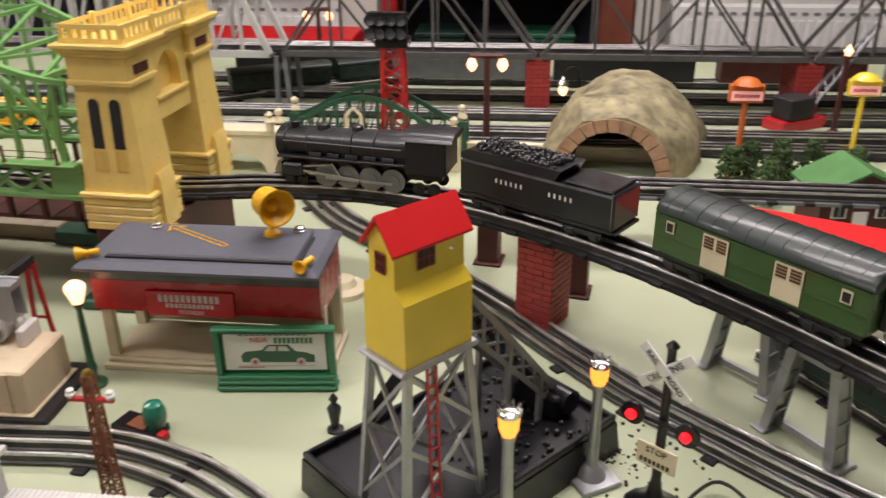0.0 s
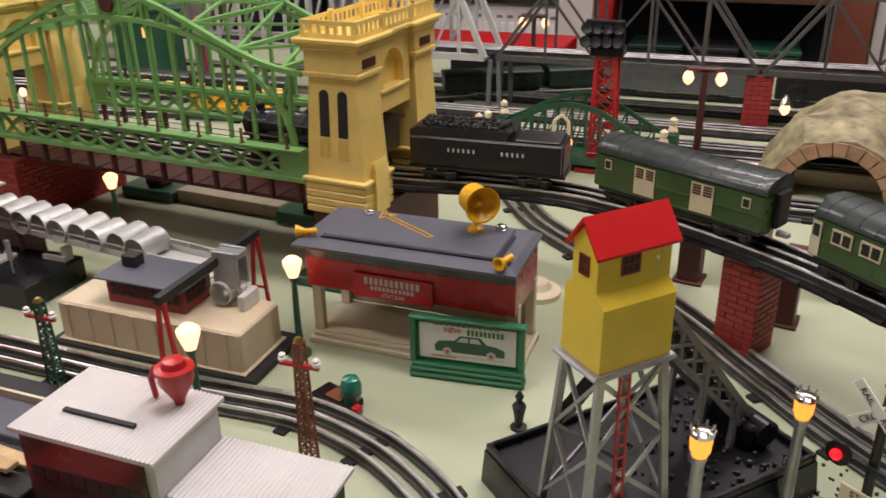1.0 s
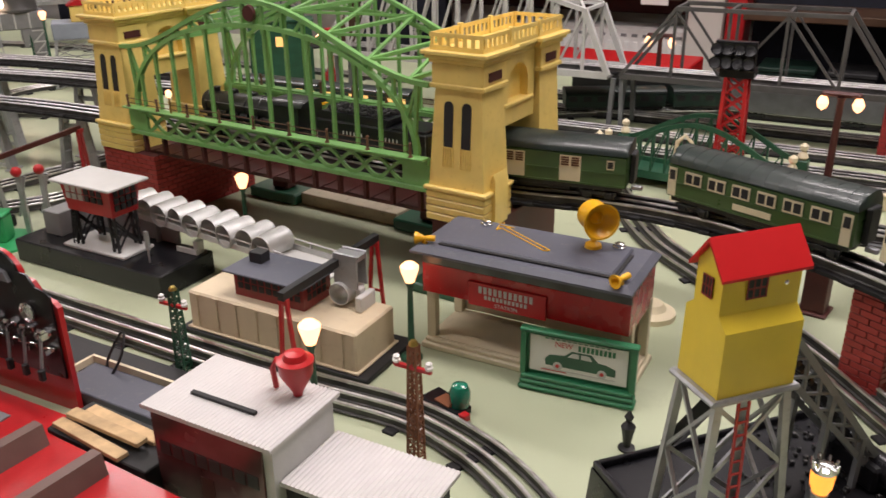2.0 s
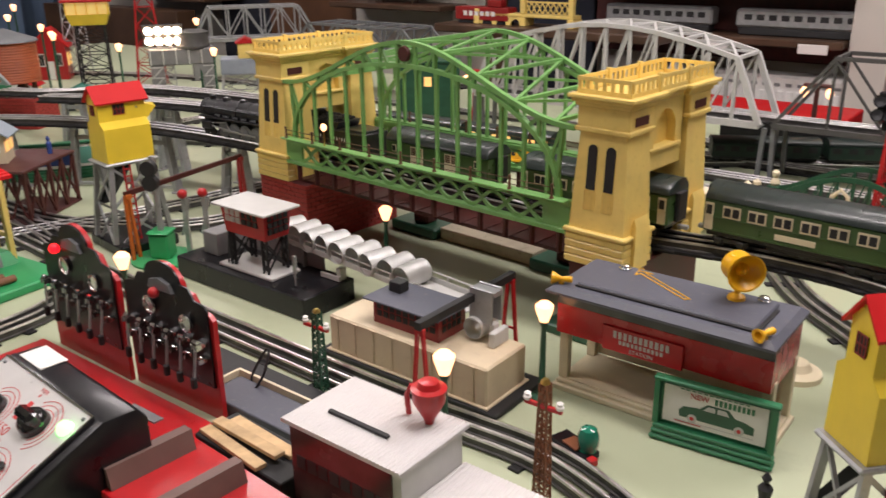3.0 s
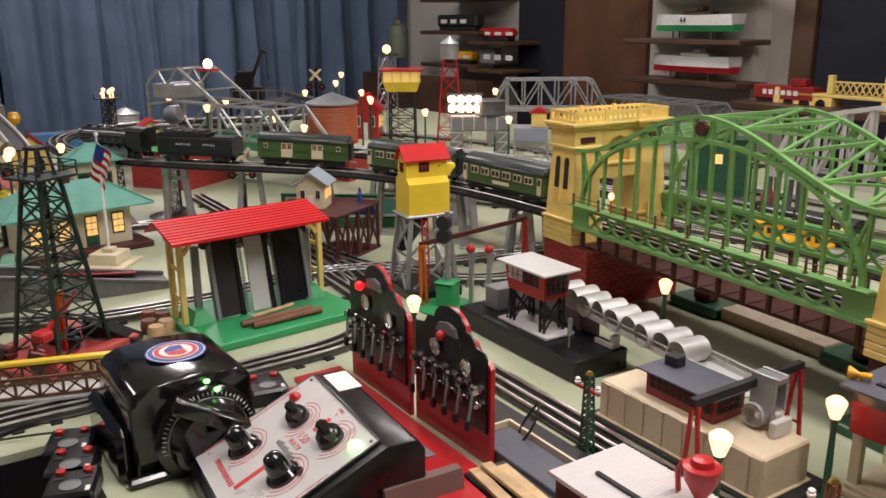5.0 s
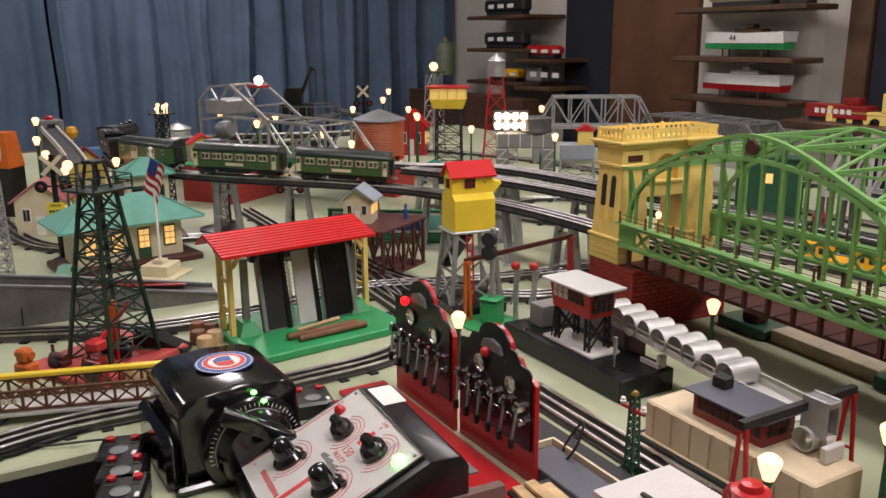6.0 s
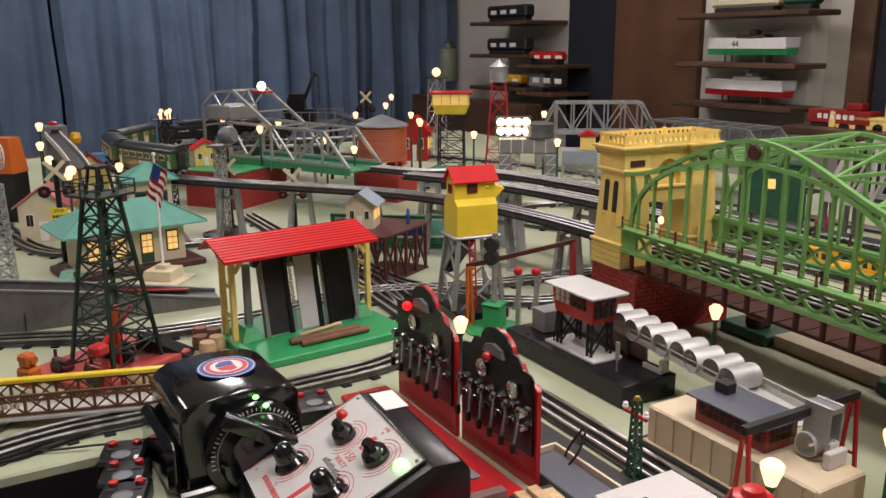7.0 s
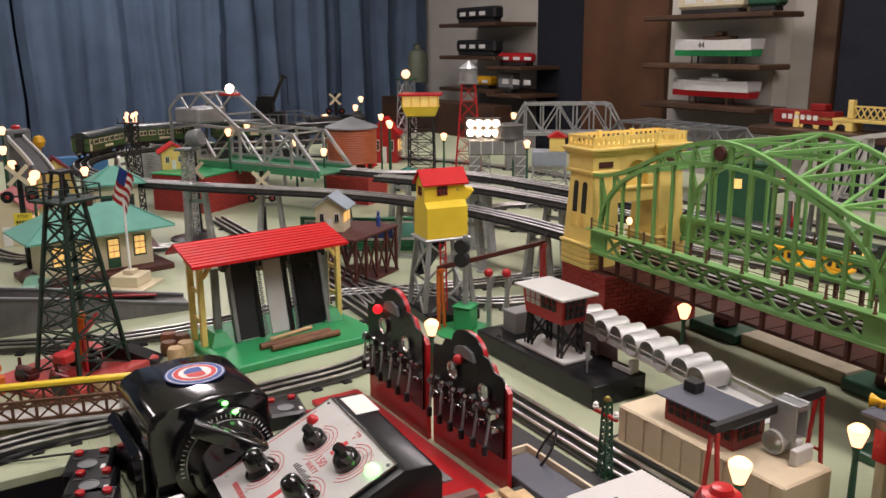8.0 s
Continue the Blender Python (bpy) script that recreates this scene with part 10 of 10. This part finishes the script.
# wires on the board
for pts, nm in (([(-0.50, 0.572, 0.0), (-0.485, 0.585, 0.03), (-0.49, 0.60, 0.05), (-0.505, 0.59, 0.02), (-0.50, 0.585, 0.002)], "thin black wire looping behind a switch board"), ([(-1.0, 0.2, 0.003), (-0.95, 0.16, 0.004), (-0.9, 0.19, 0.003), (-0.86, 0.25, 0.006), (-0.83, 0.30, 0.003)], "bundle of black wires on the board"), ([(0.21, 0.50, 0.004), (0.25, 0.52, 0.012), (0.27, 0.49, 0.004), (0.25, 0.46, 0.010), (0.29, 0.45, 0.003)], "dark wire by the crossing signal")):
    b = NB()
    cp = curve_points([Vector(p) for p in pts], 0.006)
    tube(b, cp, 0.0014, 6)
    single("wire", b, MATBLACK, nm, "wire", "wires")
# row of red lamps by the far tracks
for x, y in ((0.105, 1.235), (0.235, 1.04)):
    t = thing("marker_lamp", x, y, 0, 0, "small toy track lamp with a glowing red lens", "toy lamp", "marker lamps")
    b = NB()
    lathe(b, [(0.012, 0), (0.012, 0.006), (0.006, 0.01), (0.005, 0.045)], 12)
    part("stand", b, RED, t)
    b = NB()
    ball(b, (0, 0, 0.054), 0.0085, 12)
    part("lens", b, GLOWRED, t, "glowing red lens")
for x, y in ((-0.02, 1.245), (-0.27, 1.235)):
    t = thing("garden_lamp", x, y, 0, 0, "cream ornamental toy lamp with a lit bulb", "toy street lamp", "street lamps")
    b = NB()
    lathe(b, [(0.014, 0), (0.012, 0.01), (0.006, 0.02), (0.006, 0.05)], 12)
    tube(b, [(0, 0, 0.045), (-0.012, 0, 0.065), (-0.010, 0, 0.088), (0.0, 0, 0.098), (0.010, 0, 0.088), (0.012, 0, 0.065), (0, 0, 0.045)], 0.003, 6)
    part("stand", b, CREAM, t)
    b = NB()
    ball(b, (0.008, -0.01, 0.06), 0.009, 12)
    part("bulb", b, GLOW, t, "lit bulb")
b = NB()
lathe(b, [(0.026, 0), (0.026, 0.006), (0.016, 0.009), (0.012, 0.016), (0.001, 0.017)], 20)
single("lamp_stand", b, CREAM, "round cream lamp base without its post", "lamp base", at=pose(-0.03, 0.865, 0))


# ---- parked cars and buildings seen through the arch bridge ----
def parked_coach(x, y, rz, lit, length=0.2):
    t = thing("parked_coach", x, y, 0.012, rz, "dark green parked toy coach with lit amber windows" if lit else "dark green parked toy coach with unlit windows", "toy carriage", "parked coaches")
    H, W = length / 2, 0.024
    b = NB()
    bx(b, -H, H, -W, W, 0.009, 0.036, 0.0015)
    bd = part("body", b, DERRICK, t)
    b = NB()
    X = Matrix(((0, 1, 0, 0), (1, 0, 0, 0), (0, 0, 1, 0), (0, 0, 0, 1)))
    prism(b, [(-W - 0.001, 0.0362), (W + 0.001, 0.0362)] + [((W + 0.001) * math.cos(a), 0.037 + 0.009 * math.sin(a)) for a in [math.pi * i / 10 for i in range(1, 10)]], -H - 0.001, H + 0.001, X)
    part("roof", b, CARROOF, t)
    n = int(length / 0.026)
    for s in (-1, 1):
        for k in range(n):
            xx = -H + length * (k + 0.5) / n
            b = NB()
            bx(b, xx - 0.008, xx + 0.008, s * (W + 0.0004) - 0.0003, s * (W + 0.0004) + 0.0003, 0.021, 0.031)
            part("window", b, GLOWWIN if lit and (k * 7 + int(100 * abs(x))) % 3 else MATBLACK, bd)
    b = NB()
    bx(b, -H + 0.004, H - 0.004, -0.02, 0.02, 0.003, 0.0088, 0.0005)
    part("underframe", b, LOCOBLACK, t)
    for xx in (-H + 0.03, H - 0.03):
        b = NB()
        bx(b, xx - 0.018, xx + 0.018, -0.018, 0.018, 0.001, 0.008, 0.001)
        for q in (-0.011, 0.011):
            cyl(b, (xx + q, -0.0195, 0.0062), (xx + q, 0.0195, 0.0062), 0.006, n=12)
        part("truck", b, MATBLACK, t)
    return t


for x, y, r, lit in ((-0.868, 1.646, -9, True), (-0.654, 1.613, -8, True), (-0.175, 1.734, 18, False), (0.03, 1.80, 18, False)):
    parked_coach(x, y, r, lit)
railway([(-1.4, 1.68, 0.012), (-1.15, 1.69, 0.012), (-0.868, 1.646, 0.012), (-0.654, 1.613, 0.012), (-0.4, 1.64, 0.012), (-0.175, 1.734, 0.012), (0.03, 1.80, 0.012), (0.3, 1.93, 0.012)], "toy siding with parked coaches behind the arch bridge", 0.06)


def work_car(x, y, rz):
    t = thing("work_car", x, y, 0.012, rz, "orange-yellow parked toy work car with a small cab", "toy wagon", "work cars")
    b = NB()
    bx(b, -0.075, 0.075, -0.021, 0.021, 0.009, 0.015, 0.001)
    part("deck", b, ORANGEYEL, t)
    for x0, x1 in ((-0.07, -0.025), (0.02, 0.068)):
        b = NB()
        bx(b, x0, x1, -0.019, 0.019, 0.0152, 0.036, 0.001)
        cb = part("cab", b, ORANGEYEL, t)
        b = NB()
        bx(b, x0 - 0.002, x1 + 0.002, -0.021, 0.021, 0.0362, 0.039, 0.001)
        part("cab_roof", b, ORANGEYEL, cb)
        for k in range(3):
            xx = x0 + (x1 - x0) * (k + 0.5) / 3
            b = NB()
            bx(b, xx - 0.004, xx + 0.004, -0.0198, -0.0192, 0.021, 0.032)
            part("window", b, MATBLACK, cb)
    for xx in (-0.05, 0.05):
        b = NB()
        bx(b, xx - 0.016, xx + 0.016, -0.018, 0.018, 0.001, 0.0088, 0.001)
        for q in (-0.01, 0.01):
            cyl(b, (xx + q, -0.0195, 0.0062), (xx + q, 0.0195, 0.0062), 0.006, n=12)
        part("truck", b, MATBLACK, t)
    return t


work_car(-0.64, 1.502, -4)
work_car(-1.2, 1.69, 0)
railway([(-1.0, 1.52, 0.012), (-0.8, 1.512, 0.012), (-0.64, 1.502, 0.012), (-0.45, 1.49, 0.012), (-0.2, 1.5, 0.012)], "short toy siding with an orange work car", 0.06)

# the green clapboard house and the red lamp post beside it
t = thing("clapboard_house", -0.99, 1.875, 0, 28, "tall green clapboard toy house with a lit window", "toy house", "toy houses")
b = NB()
bx(b, -0.075, 0.075, -0.03, 0.03, 0, 0.14, 0.001)
wl = part("wall", b, DERRICK, t)
for k in range(17):
    b = NB()
    z = 0.003 + 0.008 * k
    prism(b, [(-0.0315, z), (-0.0302, z + 0.0078), (-0.0302, z)], -0.0745, 0.0745, Matrix(((0, 1, 0, 0), (1, 0, 0, 0), (0, 0, 1, 0), (0, 0, 0, 1))))
    part("clapboard", b, DKGREEN, wl)
b = NB()
bx(b, -0.08, 0.08, -0.036, 0.034, 0.1402, 0.146, 0.001)
part("roof", b, DKGREEN, t)
b = NB()
bx(b, -0.012, 0.006, -0.033, -0.0318, 0.085, 0.108)
part("window", b, GLOWWIN, wl)
t = thing("lamp_post", -0.85, 1.85, 0, 28, "thick red toy lamp post with a square base and globe", "toy lamp", "lamp posts")
b = NB()
bx(b, -0.016, 0.016, -0.016, 0.016, 0, 0.028, 0.002)
part("base", b, RED, t)
b = NB()
lathe(b, [(0.013, 0.0282), (0.010, 0.034), (0.0075, 0.045), (0.0075, 0.12), (0.011, 0.124), (0.011, 0.132), (0.001, 0.134)], 14)
part("post", b, RED, t)
b = NB()
bar(b, (0, 0, 0.122), (-0.022, 0, 0.122), 0.003)
part("bracket", b, BLACK, t)
b = NB()
lathe(b, [(0.004, 0.120), (0.010, 0.114), (0.012, 0.105), (0.008, 0.096), (0.001, 0.094)], 14, (-0.022, 0, 0))
part("globe", b, GLOW, t, "lit frosted globe")
t = thing("dump_bin", -1.075, 0.418, 0, 52, "black tilted toy dump bin beside the oil derrick", "toy bin")
b = NB()
prism(b, [(-0.028, 0.004), (0.026, 0.0005), (0.028, 0.006), (-0.036, 0.036), (-0.040, 0.032)], -0.016, 0.016)
part("bin", b, BLACK, t)
b = NB()
bx(b, -0.03, 0.024, -0.012, 0.012, 0, 0.0008)
part("stand", b, MATBLACK, t)

# piers, plus a siding and dark car added as shade under the elevated line
for x, y, r, w in ((0.222, 0.838, -20, 0.009), (0.137, 0.925, -20, 0.012)):
    t = thing("track_post", x, y, 0, r, "dark maroon post under the elevated track", "track post", "track posts")
    b = NB()
    bx(b, -w, w, -0.012, 0.012, 0.004, 0.082, 0.001)
    part("shaft", b, MAROON, t)
    b = NB()
    bx(b, -w - 0.004, w + 0.004, -0.016, 0.016, 0, 0.0038, 0.001)
    part("foot", b, MAROON, t)
railway([(0.368, 0.70, 0.012), (0.385, 0.67, 0.012), (0.425, 0.58, 0.012), (0.46, 0.48, 0.012)], "short added toy siding in place of the elevated track's shadow", 0.06)
# added coach, a stand-in for the dark mass below the train
parked_coach(0.405, 0.625, -66, False, 0.13)
# a bundle of black wires along the edge of the board
for k in range(4):
    b = NB()
    tube(b, [(-0.897 - 0.006 * k + 0.004 * math.sin(i * 1.3 + k), 0.02 + 0.026 * i, 0.0028 + 0.002 * (k % 2)) for i in range(10)], 0.0022, 6)
    single("wire", b, BLACK, "black insulated wire lying along the board's edge", "wire", "wires")
t = thing("pump_motor", -1.064, 0.232, 0.0122, 30, "orange toy pump motor on the derrick base", "toy motor")
b = NB()
bx(b, -0.012, 0.012, -0.010, 0.010, 0, 0.026, 0.003)
part("housing", b, ORANGE, t)
b = NB()
bx(b, -0.009, 0.008, -0.008, 0.008, 0.0262, 0.044, 0.003)
cyl(b, (-0.012, 0, 0.036), (0.012, 0, 0.036), 0.005, n=12)
part("gearbox", b, ORANGE, t)
b = NB()
cyl(b, (0.002, -0.0118, 0.012), (0.002, -0.0102, 0.012), 0.0075, n=16)
part("cover", b, RUST, t)


# ---- ground tracks ----
railway([(-1.9, 0.96, 0.012), (-1.3, 0.84, 0.012), (-0.9, 0.745, 0.012), (-0.627, 0.685, 0.012), (-0.495, 0.658, 0.012), (-0.374, 0.633, 0.012), (-0.287, 0.62, 0.012), (-0.215, 0.609, 0.012), (-0.165, 0.588, 0.012), (-0.115, 0.553, 0.012), (-0.07, 0.50, 0.012), (-0.04, 0.42, 0.012), (-0.03, 0.33, 0.012)], "curved three-rail toy track lying on the board", 0.08)
railway([(-0.13, 1.30, 0.012), (-0.05, 1.08, 0.012), (0.03, 0.96, 0.012), (0.123, 0.82, 0.012), (0.17, 0.735, 0.012), (0.225, 0.64, 0.012), (0.285, 0.56, 0.012), (0.36, 0.47, 0.012), (0.5, 0.32, 0.012)], "straight three-rail toy track lying on the board", 0.08)


# ---- what moves ----
RUN = [(0.0, 1.022), (0.5, 1.178), (1.0, 1.32), (1.5, 1.465), (2.0, 1.612), (2.5, 1.776), (3.0, 1.962), (3.5, 2.18), (4.0, 2.42), (4.5, 2.67), (5.0, 2.92), (5.5, 3.165), (6.0, 3.405), (6.5, 3.643), (7.0, 3.88), (7.5, 4.12), (8.0, 4.36)]


def motions():
    """The train runs along the elevated line; each vehicle spans two points of the track."""
    line = curve_points([Vector(p) for p in MAIN], 0.005)

    def at(s):
        k = min(max(s / 0.005, 0), len(line) - 1.001)
        i = int(k)
        return line[i].lerp(line[i + 1], k - i)

    for ob, mid, half in TRAIN:
        rows = []
        for i in range(33):
            t = i * 0.25
            s = float(np.interp(t, [r[0] for r in RUN], [r[1] for r in RUN])) - mid
            a, b = at(s - half), at(s + half)
            d = b - a
            c = (a + b) / 2
            yaw = math.degrees(math.atan2(d.y, d.x))
            tilt = -math.degrees(math.atan2(d.z, math.hypot(d.x, d.y)))
            rows.append((t, pose(c.x, c.y, c.z + 0.0003, 0, tilt, yaw)))
        walk(ob, rows)


motions()
